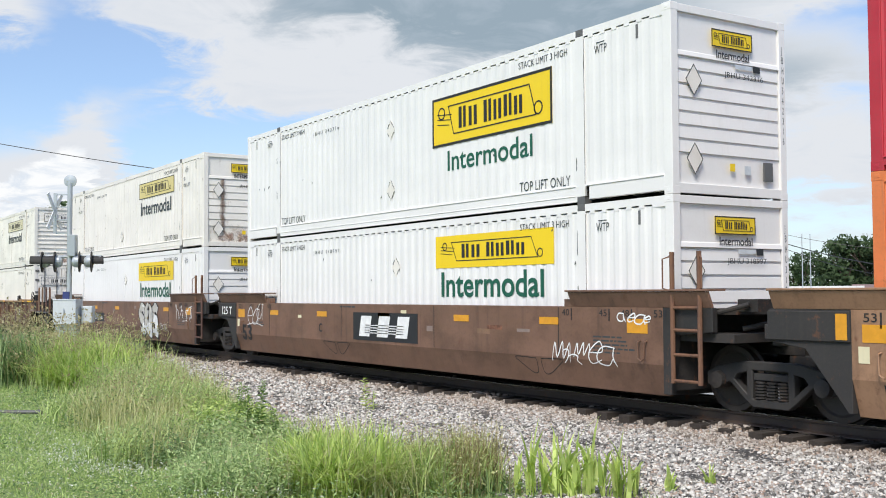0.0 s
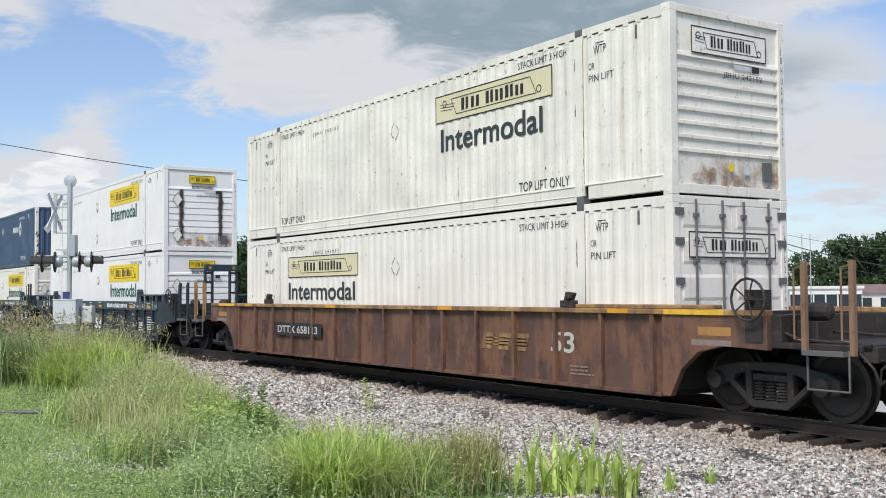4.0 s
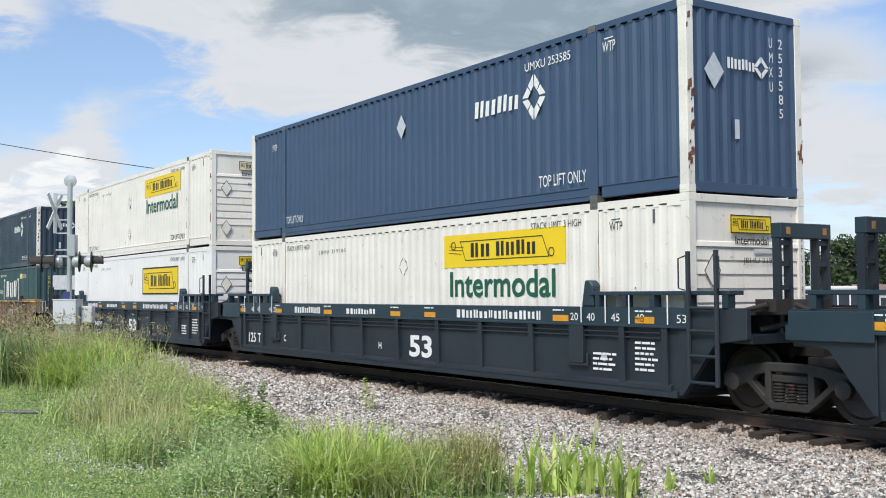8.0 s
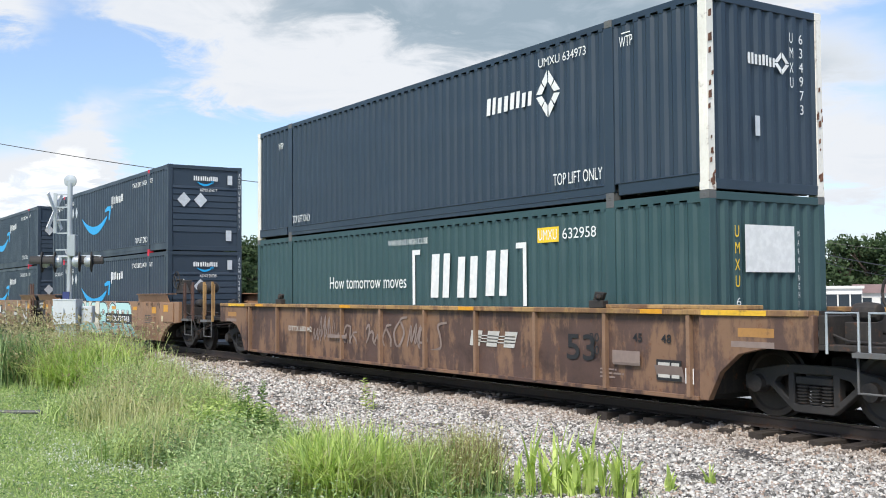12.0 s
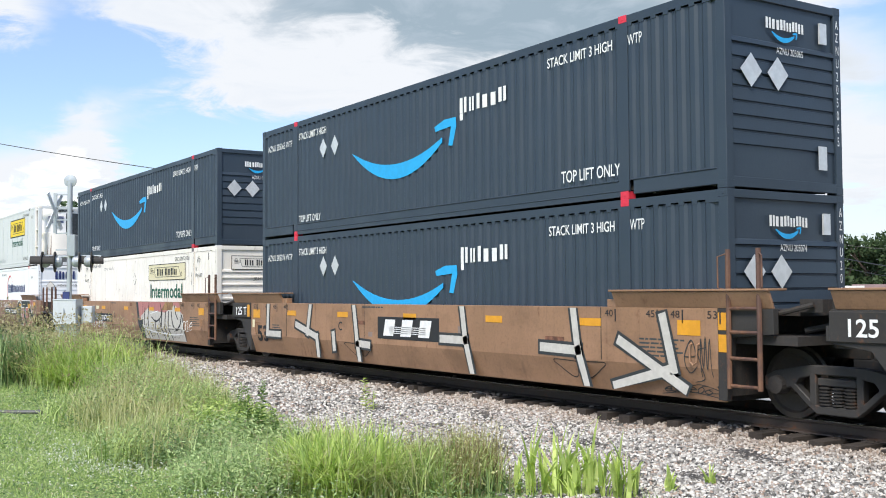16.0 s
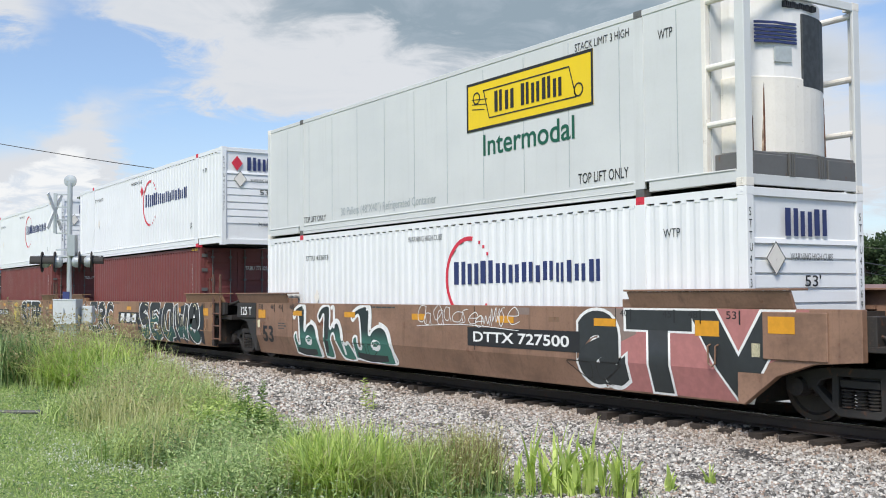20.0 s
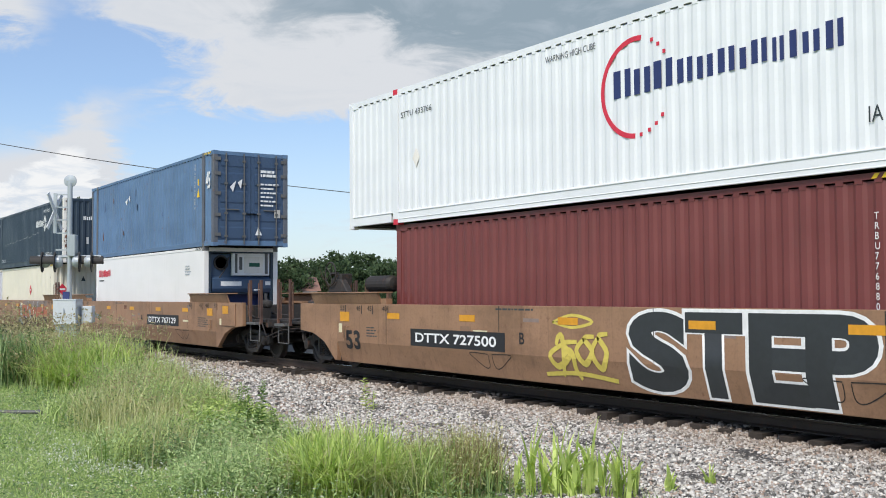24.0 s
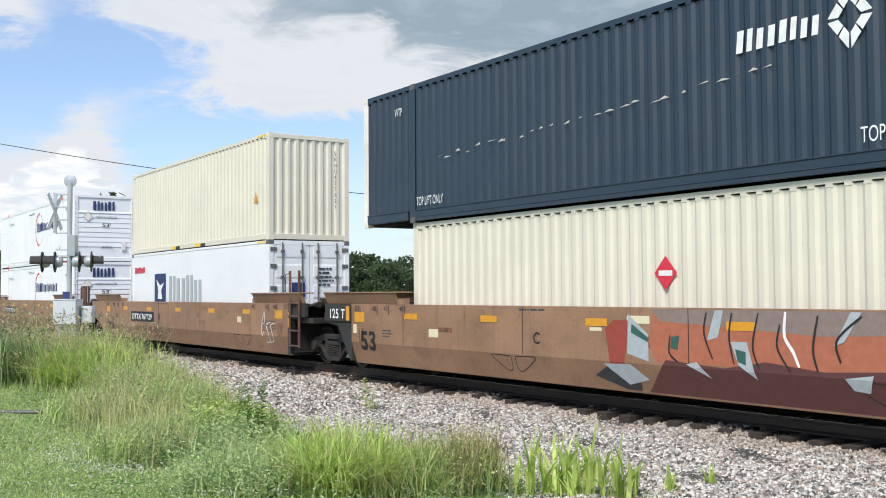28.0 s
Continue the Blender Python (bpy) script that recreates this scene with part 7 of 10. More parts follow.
def tag(word, x0, x1, z0, z1, fill, edge="ink_white", back=None, seed=None, fat=0.30):
    """Spray-painted letters: curved fat strokes with an outline, a second colour low down and thin highlights."""
    def make(car, off):
        rng = random.Random(seed or len(word) * 31 + int(abs(x0) * 100))
        w = (x1 - x0) / len(word)
        if back:
            b = MB()
            for k in range(len(word) * 2):
                a = x0 + w * 0.5 * (k + rng.uniform(0.1, 0.9))
                ribbon(b, flowing([(a - 0.2, z0 + 0.05), (a, (z0 + z1) / 2), (a + rng.uniform(-0.1, 0.3), z1 - rng.uniform(0.0, 0.3))]), [w * rng.uniform(0.35, 0.6)] * 15, off - 0.0003 * k)
            part("spray_cloud", b, back, car)
        body_mat = "dark_spray" if fill == "pine" else fill
        second = {"pine": "pine", "mint": "ink_white", "dark_spray": "ink_grey", "rose": "ink_white", "ink_grey": "dark_spray"}.get(fill, fill)
        if edge == "ink" and fill == "ink_grey":
            second = "ink_white"
        if edge == "ink_white" and fill == "dark_spray":
            second = "slate"
        for i, ch in enumerate(word):
            a, ww = x0 + w * (i + rng.uniform(0.0, 0.1)), w * rng.uniform(0.86, 1.0)
            lo, hi = z0 + rng.uniform(0.0, 0.10), z1 - rng.uniform(0.0, 0.08)
            lean = rng.uniform(-0.06, 0.12)
            mid = lo + (hi - lo) * rng.uniform(0.35, 0.6)
            outline, body, low, shine = MB(), MB(), [], []
            base = off - 0.004 - 0.004 * (i % 2)
            for k, stroke in enumerate(SKELETON[ch]):
                pts = [(a + ww * (0.08 + 0.84 * px + lean * pz) + rng.uniform(-0.03, 0.03), lo + (hi - lo) * (0.06 + 0.88 * pz) + rng.uniform(-0.03, 0.03)) for px, pz in stroke]
                line = flowing(pts)
                f = fat * min(ww, 0.95) * (rng.uniform(0.85, 1.15) if k == 0 else rng.uniform(0.6, 0.95))
                n = len(line)
                wid = [f * (0.72 + 0.28 * math.sin(math.pi * j / (n - 1)) + 0.10 * math.sin(j * 0.9 + k + i)) for j in range(n)]
                grown = [line[0] + (line[0] - line[1]) * 0.6, *line, line[-1] + (line[-1] - line[-2]) * 0.6]
                ribbon(outline, grown, [v + 0.10 for v in [wid[0]] + wid + [wid[-1]]], base - 0.0002 * k)
                ribbon(body, line, wid, base - 0.0012 - 0.0002 * k)
                run = [j for j in range(n) if line[j][1] < mid]
                if run:
                    j0 = run[len(run) // 2]
                    a0, a1 = j0, j0
                    while a0 - 1 in run:
                        a0 -= 1
                    while a1 + 1 in run:
                        a1 += 1
                    if a1 - a0 > 1:
                        low.append(ribbon(MB(), line[a0:a1 + 1], [0.86 * v for v in wid[a0:a1 + 1]], base - 0.0024 - 0.0002 * k))
                cut = rng.randint(2, max(3, n // 2))
                side = [p + np.array((0.16 * f, 0.04)) for p in line[cut:cut + 6]]
                if len(side) > 2:
                    shine.append(ribbon(MB(), side, [0.035] * len(side), base - 0.0032 - 0.0002 * k))
            letter = part("spray_letter", body, body_mat, car)
            part("outline", outline, edge, letter)
            for b in low:
                part("lower_fade", b, second, letter)
            for b in shine:
                part("highlight", b, "ink_white" if edge != "ink_white" else "logo_pale", letter)
    return make


def scrawl(x0, x1, z0, z1, ink, seed, n=9, t=0.02):
    """A hand-sprayed line tag: a row of quick joined letters."""
    def make(car, off):
        rng = random.Random(seed)
        h = z1 - z0
        count = max(3, int((x1 - x0) / (0.42 * h + 0.08)))
        w = (x1 - x0) / count
        b = MB()
        top = max(1.475, z1 + 0.02)
        for k in range(count):
            ch = rng.choice("aeomsoemah")
            size, drop, wide, slant = rng.uniform(0.55, 1.15), rng.uniform(-0.1, 0.25) * h, rng.uniform(0.9, 1.9), rng.uniform(-0.2, 0.6)
            for j, stroke in enumerate(SKELETON[ch]):
                pts = [(x0 + w * (k - 0.15 + wide * px + slant * pz), z0 + drop + h * size * pz * 0.9) for px, pz in stroke]
                line = flowing(pts, 5)
                ribbon(b, line, [t * (0.7 + 0.5 * math.sin(3.1 * i / len(line) + 0.2)) for i in range(len(line))], off - 0.003 - 0.0003 * (k % 4) - 0.0001 * j, top)
        if rng.random() < 0.6:
            ribbon(b, flowing([(x0 - 0.05, z0 - 0.04), ((x0 + x1) / 2, z0 + 0.02), (x1 + 0.1, z0 - 0.05)]), [t * 0.8] * 15, off - 0.005, top)
        part("sprayed_line_tag", b, ink, car)
    return make


def blobs(shapes):
    """Sprayed flat shapes: (material, outline) pairs laid one over the other."""
    def make(car, off):
        for k, (mat, poly) in enumerate(shapes):
            fold(decal("spray_shape", [poly], mat, car, "side", off - 0.0015 * k, thick=0.0012))
    return make


def stroke_tag(lines, fill, edge, w):
    """Broad straight spray strokes with a dark edge."""
    def make(car, off):
        for mat, width, lift in ((edge, w + 0.10, 0.0), (fill, w, 0.003)):
            for k, pts in enumerate(lines):
                for i, (p, q) in enumerate(zip(pts, pts[1:])):
                    d = Vector((q[0] - p[0], q[1] - p[1])).normalized()
                    n, e = Vector((-d.y, d.x)) * width / 2, d * width / 2
                    poly = [(p[0] - n.x - e.x, p[1] - n.y - e.y), (q[0] - n.x + e.x, q[1] - n.y + e.y), (q[0] + n.x + e.x, q[1] + n.y + e.y), (p[0] + n.x - e.x, p[1] + n.y - e.y)]
                    poly = [(x, min(1.48, max(0.24, z))) for x, z in poly]
                    decal("spray_stroke", [poly], mat, car, "side", off - lift - 0.0003 * (k + i), thick=0.0003)
    return make


def fat_tag(glyphs, fill, edge, glow=None, rim=0.05, fat=0.06):
    """Fat rounded spray letters, each (letter, x0, x1, z0, z1), in layers: soft halo, outline, fill."""
    def make(car, off):
        base = -SY - 0.0012
        for i, (ch, x0, x1, z0, z1) in enumerate(glyphs):
            lift = base - 0.0003 * (i % 2)

            def layer(name, mat, m, bold, y, parent):
                lo, hi = max(0.215, z0 - m), min(1.49, z1 + m)
                return fold(letters(ch, mat, parent, "side", x0 - m, lo, hi - lo, x1 - x0 + 2 * m, y, name, bold))
            letter = layer("spray_letter", fill, 0.0, fat, lift - 0.0028, car)
            layer("outline", edge, rim, fat + rim * 0.35, lift - 0.0016, letter)
            if glow:
                layer("halo", glow, rim * 1.9, fat + rim * 0.6, lift, letter)
    return make


def painted(shapes, lines):
    """A free spray piece: flat fields (material, outline), then curved strokes (material, width, points)."""
    def make(car, off):
        y = -SY - 0.0012
        for k, (mat, poly) in enumerate(shapes):
            fold(decal("spray_field", [poly], mat, car, "side", y - 0.0006 * k, thick=0.0005))
        for k, (mat, w, pts) in enumerate(lines):
            run = flowing(pts, 6)
            n = len(run)
            part("spray_stroke", ribbon(MB(), run, [w * (0.65 + 0.35 * math.sin(math.pi * (j + 1) / (n + 1))) for j in range(n)], y - 0.0006 * len(shapes) - 0.0001 * k), mat, car)
    return make


HOOKED = {
    "b": [(0.02, 0.05), (0.95, 0.0), (0.90, 0.35), (0.82, 0.58), (0.68, 0.66), (0.52, 0.60), (0.42, 0.52), (0.42, 0.98), (0.18, 0.98), (0.0, 0.86), (0.02, 0.74), (0.15, 0.84), (0.20, 0.70), (0.22, 0.3), (0.14, 0.25), (0.12, 0.45), (0.02, 0.40)],
    "h": [(0.10, 0.03), (0.14, 0.6), (0.14, 0.84), (0.02, 0.70), (-0.04, 0.82), (0.1, 0.98), (0.32, 0.98), (0.33, 0.58), (0.46, 0.70), (0.62, 0.66), (0.68, 0.4), (0.78, 0.3), (0.88, 0.32), (1.0, 0.02), (0.66, 0.03), (0.52, 0.3), (0.44, 0.48), (0.36, 0.4), (0.36, 0.03)],
}


def hooked(glyphs):
    """Green to black hooked spray letters with a ragged white outline: (letter, x0, x1)."""
    shapes, lines = [], []
    for ch, x0, x1 in glyphs:
        at = lambda p: (x0 + (x1 - x0) * p[0], 0.23 + 1.22 * p[1])
        body = [at(p) for p in HOOKED[ch]]
        shapes.append(("pine_fade", body))
        lines.append(("ink_white", 0.075, body + body[:1]))
        lines.append(("ink_white", 0.12, [at((0.96, 0.0)), at((0.93, 0.35)), at((0.84, 0.6)), at((0.66, 0.70))] if ch == "b" else [at((0.72, 0.1)), at((0.68, 0.5)), at((0.56, 0.72)), at((0.38, 0.62))]))
        lines.append(("ink_white", 0.11, [at((0.36, 0.95)), at((0.45, 0.97)), at((0.46, 0.75)), at((0.45, 0.58))]))
        if ch == "b":
            lines.append(("ink_white", 0.10, [at((0.46, 0.28)), at((0.54, 0.38)), at((0.66, 0.34)), at((0.60, 0.26)), at((0.48, 0.27))]))
        lines.append(("dark_spray", 0.16, [at((0.08, 0.12)), at((0.4, 0.08)), at((0.8, 0.1))] if ch == "b" else [at((0.16, 0.1)), at((0.22, 0.4)), at((0.24, 0.9))]))
    return painted(shapes, lines)


def brake_rig(car, off, x=-HC - 1.1):
    """The tall hand brake stand and air reservoir on an end platform."""
    part("air_reservoir", MB().lathe([(0.05, -0.58), (0.14, -0.55), (0.19, -0.46), (0.19, 0.46), (0.14, 0.55), (0.05, 0.58)], (x + 1.9, -0.9, 1.94), "x", 18), "grime", car, "rusty cylindrical air reservoir")
    part("brake_stand", MB().box(x + 0.1, x + 0.5, -1.2, -0.9, 1.76, 2.2).slab([(x - 0.1, 1.76), (x + 0.9, 1.76), (x + 0.6, 2.05), (x + 0.1, 2.1)], "y", -1.25, -1.1), "grime", car, "rusty hand brake stand", 0.02)
    b, c0 = MB(), Vector((x + 0.15, -1.3, 2.2))
    for k in range(18):
        a, e = 2 * math.pi * k / 18, 2 * math.pi * (k + 1) / 18
        b.tube(c0 + Vector((0.27 * math.cos(a), 0, 0.27 * math.sin(a))), c0 + Vector((0.27 * math.cos(e), 0, 0.27 * math.sin(e))), 0.018, 6)
    for k in range(5):
        a = 2 * math.pi * k / 5
        b.tube(c0, c0 + Vector((0.27 * math.cos(a), 0, 0.27 * math.sin(a))), 0.012, 5)
    b.tube(c0, c0 + Vector((0, 0.2, 0)), 0.04)
    part("brake_wheel", b, "grime", car, "spoked hand brake wheel")


# ---- ground, track, crossing ----
PROFILE = ((-3000, 0.3), (-40, 0.2), (-13.5, 0.06), (-5.6, -0.56), (-4.6, -0.60), (-2.3, -0.43), (-1.5, -0.345), (-1.15, -0.275), (1.15, -0.275), (1.5, -0.36), (2.4, -0.43), (4.5, -0.7), (9, -0.85), (60, -1.2), (400, -1.5), (3000, -2.0))


def ground_z(x, y):
    for (a, za), (b, zb) in zip(PROFILE, PROFILE[1:]):
        if a <= y <= b:
            return za + (zb - za) * (y - a) / (b - a)
    return 0.0


def zone(nt, v, a, b, soft):
    return mathn(nt, "MULTIPLY", ramp(nt, v, a - soft, a + soft), ramp(nt, v, b - soft, b + soft, 1.0, 0.0))


def ground_material():
    m, nt, bsdf = base_material("ground_cover")
    vec = coords(nt, shift=False)
    sep = nt.nodes.new("ShaderNodeSeparateXYZ")
    nt.links.new(vec, sep.inputs[0])
    wob = noisen(nt, vec, 0.8, 5)
    y = mathn(nt, "ADD", sep.outputs[1], mathn(nt, "MULTIPLY", mathn(nt, "SUBTRACT", wob, 0.5), 1.6))
    fine, mid = noisen(nt, vec, 30, 6, 0.7), noisen(nt, vec, 3.0, 5)
    grass = mixc(nt, mid, (0.11, 0.18, 0.045), (0.24, 0.32, 0.11))
    # dark rims round each stone put the shaded gaps into the gravel colour
    vor = node(nt, "ShaderNodeTexVoronoi", Scale=17.0)
    nt.links.new(vec, vor.inputs["Vector"])
    gravel = mixc(nt, ramp(nt, vor.outputs["Distance"], 0.05, 0.5), (0.22, 0.21, 0.20), (0.05, 0.047, 0.045))
    gravel = mixc(nt, ramp(nt, mid, 0.45, 0.7, 0, 0.4), gravel, (0.14, 0.11, 0.09))
    lot = mixc(nt, fine, (0.36, 0.35, 0.33), (0.50, 0.49, 0.47))
    c = mixc(nt, zone(nt, y, -4.9, 2.6, 0.25), grass, gravel)
    c = mixc(nt, zone(nt, y, 3.2, 110.0, 0.6), c, lot)
    nt.links.new(c, bsdf.inputs["Base Color"])
    bsdf.inputs["Roughness"].default_value = 0.95
    bumpn(nt, bsdf, mathn(nt, "ADD", fine, vor.outputs["Distance"]), 0.6, 0.03)
    return m


def make_ground():
    ys = sorted({p[0] for p in PROFILE} | {-20, -10, -8, -7, -6, 0, 6, 14, 25, 100, 200, 1000, -200, -1000})
    xs = [-3000, -1200, -500, -200, -120, -80] + list(range(-60, 41, 4)) + [60, 100, 250, 800, 3000]
    b = MB()
    b.add([(x, y, ground_z(x, y)) for x in xs for y in ys], [(i * len(ys) + j, (i + 1) * len(ys) + j, (i + 1) * len(ys) + j + 1, i * len(ys) + j + 1) for i in range(len(xs) - 1) for j in range(len(ys) - 1)])
    me = b.mesh("ground", ground_material())
    tagged(new("ground", me), "grass verge, ballast strip and pale gravel lot", "ground", kind="structure")


make_ground()


def leaf_material(name, lo, hi, extra=None, thin=0.35, rough=0.55):
    m, nt, bsdf = base_material(name)
    geo = nt.nodes.new("ShaderNodeNewGeometry")
    c = mixc(nt, geo.outputs["Random Per Island"], lo, hi)
    if extra:
        r2 = mathn(nt, "FRACT", mathn(nt, "MULTIPLY", geo.outputs["Random Per Island"], 17.3))
        c = mixc(nt, ramp(nt, r2, 1.0 - extra[1], 1.0 - extra[1] + 0.02), c, extra[0])
    nt.links.new(c, bsdf.inputs["Base Color"])
    bsdf.inputs["Roughness"].default_value, bsdf.inputs["Specular IOR Level"].default_value = rough, 0.18
    tr = nt.nodes.new("ShaderNodeBsdfTranslucent")
    nt.links.new(c, tr.inputs["Color"])
    mx = nt.nodes.new("ShaderNodeMixShader")
    mx.inputs[0].default_value = thin
    nt.links.new(bsdf.outputs[0], mx.inputs[1])
    nt.links.new(tr.outputs[0], mx.inputs[2])
    nt.links.new(mx.outputs[0], nt.nodes["Material Output"].inputs["Surface"])
    return m


def island_mesh(name, verts, faces, mat):
    """A mesh from numpy arrays: verts (n, 3), faces (m, 4) or (m, 3)."""
    me = bpy.data.meshes.new(name)
    k = faces.shape[1]
    me.vertices.add(len(verts))
    me.vertices.foreach_set("co", verts.astype(np.float32).ravel())
    me.loops.add(faces.size)
    me.loops.foreach_set("vertex_index", faces.astype(np.int32).ravel())
    me.polygons.add(len(faces))
    me.polygons.foreach_set("loop_start", np.arange(0, faces.size, k, dtype=np.int32))
    me.update(calc_edges=True)
    me.validate()
    me.materials.append(mat)
    return me


def ground_many(y):
    return np.interp(y, [p[0] for p in PROFILE], [p[1] for p in PROFILE])


def ballast_material():
    m, nt, bsdf = base_material("crushed_stone")
    geo = nt.nodes.new("ShaderNodeNewGeometry")
    r = geo.outputs["Random Per Island"]
    c = mixc(nt, r, (0.15, 0.142, 0.132), (0.74, 0.71, 0.665))
    r2 = mathn(nt, "FRACT", mathn(nt, "MULTIPLY", r, 13.7))
    c = mixc(nt, ramp(nt, r2, 0.84, 0.88), c, (0.36, 0.28, 0.23))
    c = mixc(nt, ramp(nt, mathn(nt, "FRACT", mathn(nt, "MULTIPLY", r, 31.1)), 0.86, 0.88), c, (0.09, 0.088, 0.085))
    vec = coords(nt, shift=False)
    n = noisen(nt, vec, 60, 4)
    c = mixc(nt, ramp(nt, n, 0.45, 0.75, 0, 0.3), c, (0.25, 0.23, 0.21))
    # brake dust browns the stones beside the rails
    sep = nt.nodes.new("ShaderNodeSeparateXYZ")
    nt.links.new(vec, sep.inputs[0])
    near = mathn(nt, "ADD", sep.outputs[1], mathn(nt, "MULTIPLY", noisen(nt, vec, 1.3, 4), 1.2))
    c = mixc(nt, ramp(nt, near, -1.6, -0.5, 0, 0.5), c, (0.29, 0.21, 0.155))
    nt.links.new(c, bsdf.inputs["Base Color"])
    bsdf.inputs["Roughness"].default_value, bsdf.inputs["Specular IOR Level"].default_value = 0.9, 0.2
    return m


def stones(n, x0, x1, y0, y1, size, rng):
    """Angular stones strewn over the bed: jittered cubes."""
    cube = np.array([(x, y, z) for x in (-1, 1) for y in (-1, 1) for z in (-1, 1)], float)
    quads = np.array([(0, 1, 3, 2), (4, 6, 7, 5), (0, 4, 5, 1), (2, 3, 7, 6), (0, 2, 6, 4), (1, 5, 7, 3)])
    x, y = rng.uniform(x0, x1, n), rng.uniform(y0, y1, n)
    v = cube[None] * rng.uniform(0.45, 1.0, (n, 8, 3)) * (size * rng.uniform(0.55, 1.35, (n, 1, 1))) * rng.uniform(0.6, 1.0, (n, 1, 3))
    a, b = rng.uniform(0, 6.28, n), rng.uniform(-0.9, 0.9, n)
    ca, sa, cb, sb = np.cos(a), np.sin(a), np.cos(b), np.sin(b)
    X = v[..., 0] * ca[:, None] - v[..., 1] * sa[:, None]
    Y = v[..., 0] * sa[:, None] + v[..., 1] * ca[:, None]
    Z = v[..., 2] * cb[:, None] + X * sb[:, None]
    X = X * cb[:, None] - v[..., 2] * sb[:, None]
    heap = 0.03 * np.sin(x * 2.1 + np.sin(y * 3)) + 0.02 * np.sin(y * 5.3 + x)
    out = np.stack([X + x[:, None], Y + y[:, None], Z + (ground_many(y) + heap + rng.uniform(0.0, 0.035, n))[:, None]], -1)
    return out.reshape(-1, 3), (quads[None] + 8 * np.arange(n)[:, None, None]).reshape(-1, 4)


def make_ballast():
    rng = np.random.default_rng(3)
    mat = ballast_material()
    for n, x0, x1, y0, y1, size in ((112000, -7, 8, -5.6, -1.1, 0.027), (34000, -26, -7, -5.4, -1.1, 0.040), (6000, -24, 9, -1.1, 1.6, 0.05), (2500, -24, 9, 1.6, 3.2, 0.05)):
        v, f = stones(n, x0, x1, y0, y1, size, rng)
        tagged(new("ballast", island_mesh("ballast", v, f, mat)), "loose pale grey crushed stone ballast", "gravel", kind="stuff")


make_ballast()


def make_track():
    track = thing("track", "steel rails spiked on dark creosoted wooden ties", "railway track", kind="structure")
    prof = [(-0.075, -0.18), (0.075, -0.18), (0.07, -0.165), (0.012, -0.14), (0.012, -0.045), (0.036, -0.035), (0.036, -0.006), (0.028, 0.0), (-0.028, 0.0), (-0.036, -0.006), (-0.036, -0.035), (-0.012, -0.045), (-0.012, -0.14), (-0.07, -0.165)]
    for y in (-0.755, 0.755):
        b = MB().slab([(y + a, z) for a, z in prof], "x", -400, 60)
        part("rail", b, "rail", track, "rusty rail web")
        part("rail_head", MB().box(-400, 60, y - 0.026, y + 0.026, -0.002, 0.003), "tread", track, "polished running surface")
    m, nt, bsdf = base_material("creosoted_wood")
    run = coords(nt, (12, 1.2, 12))
    c = mixc(nt, noisen(nt, run, 2.0, 5), (0.016, 0.012, 0.010), (0.060, 0.046, 0.036))
    nt.links.new(c, bsdf.inputs["Base Color"])
    bsdf.inputs["Roughness"].default_value = 0.9
    bumpn(nt, bsdf, noisen(nt, run, 4.0, 5), 0.6, 0.012)
    tie = MB().box(-0.115, 0.115, -1.295, 1.295, -0.43, -0.185)
    for y in (-0.755, 0.755):
        tie.box(-0.09, 0.09, y - 0.17, y + 0.17, -0.186, -0.172)
        for s in (-1, 1):
            tie.box(s * 0.05 - 0.012, s * 0.05 + 0.012, y - 0.1, y - 0.075, -0.175, -0.15)
    me = tie.mesh("tie", m, 0.012)
    rng = random.Random(2)
    for k in range(150):
        part("tie", me, None, track, at=pose(8.5 - 0.5 * k + rng.uniform(-0.03, 0.03), rng.uniform(-0.06, 0.06), rng.uniform(-0.015, 0.01), 0, 0, rng.uniform(-1.2, 1.2)))


make_track()


def make_crossing():
    m, nt, bsdf = base_material("worn_asphalt")
    vec = coords(nt, shift=False)
    c = mixc(nt, noisen(nt, vec, 14, 6, 0.7), (0.10, 0.10, 0.10), (0.24, 0.235, 0.23))
    nt.links.new(c, bsdf.inputs["Base Color"])
    bsdf.inputs["Roughness"].default_value = 0.9
    x0, x1 = -37.0, -25.5
    b = MB()
    b.slab([(-0.86, -0.01), (-3.0, -0.04), (-14.0, 0.12), (-60.0, 0.3), (-60.0, 0.1), (-14.0, -0.2), (-3.0, -0.5), (-0.86, -0.3)], "x", x0, x1)
    b.slab([(0.86, -0.01), (3.0, -0.04), (12.0, -0.6), (120.0, -1.1), (120.0, -1.4), (12.0, -1.1), (3.0, -0.6), (0.86, -0.3)], "x", x0, x1)
    b.box(x0, x1, -0.66, 0.66, -0.3, -0.01)
    tagged(new("road", b.mesh("road", m)), "worn grey asphalt road crossing the track", "road", kind="structure")


make_crossing()


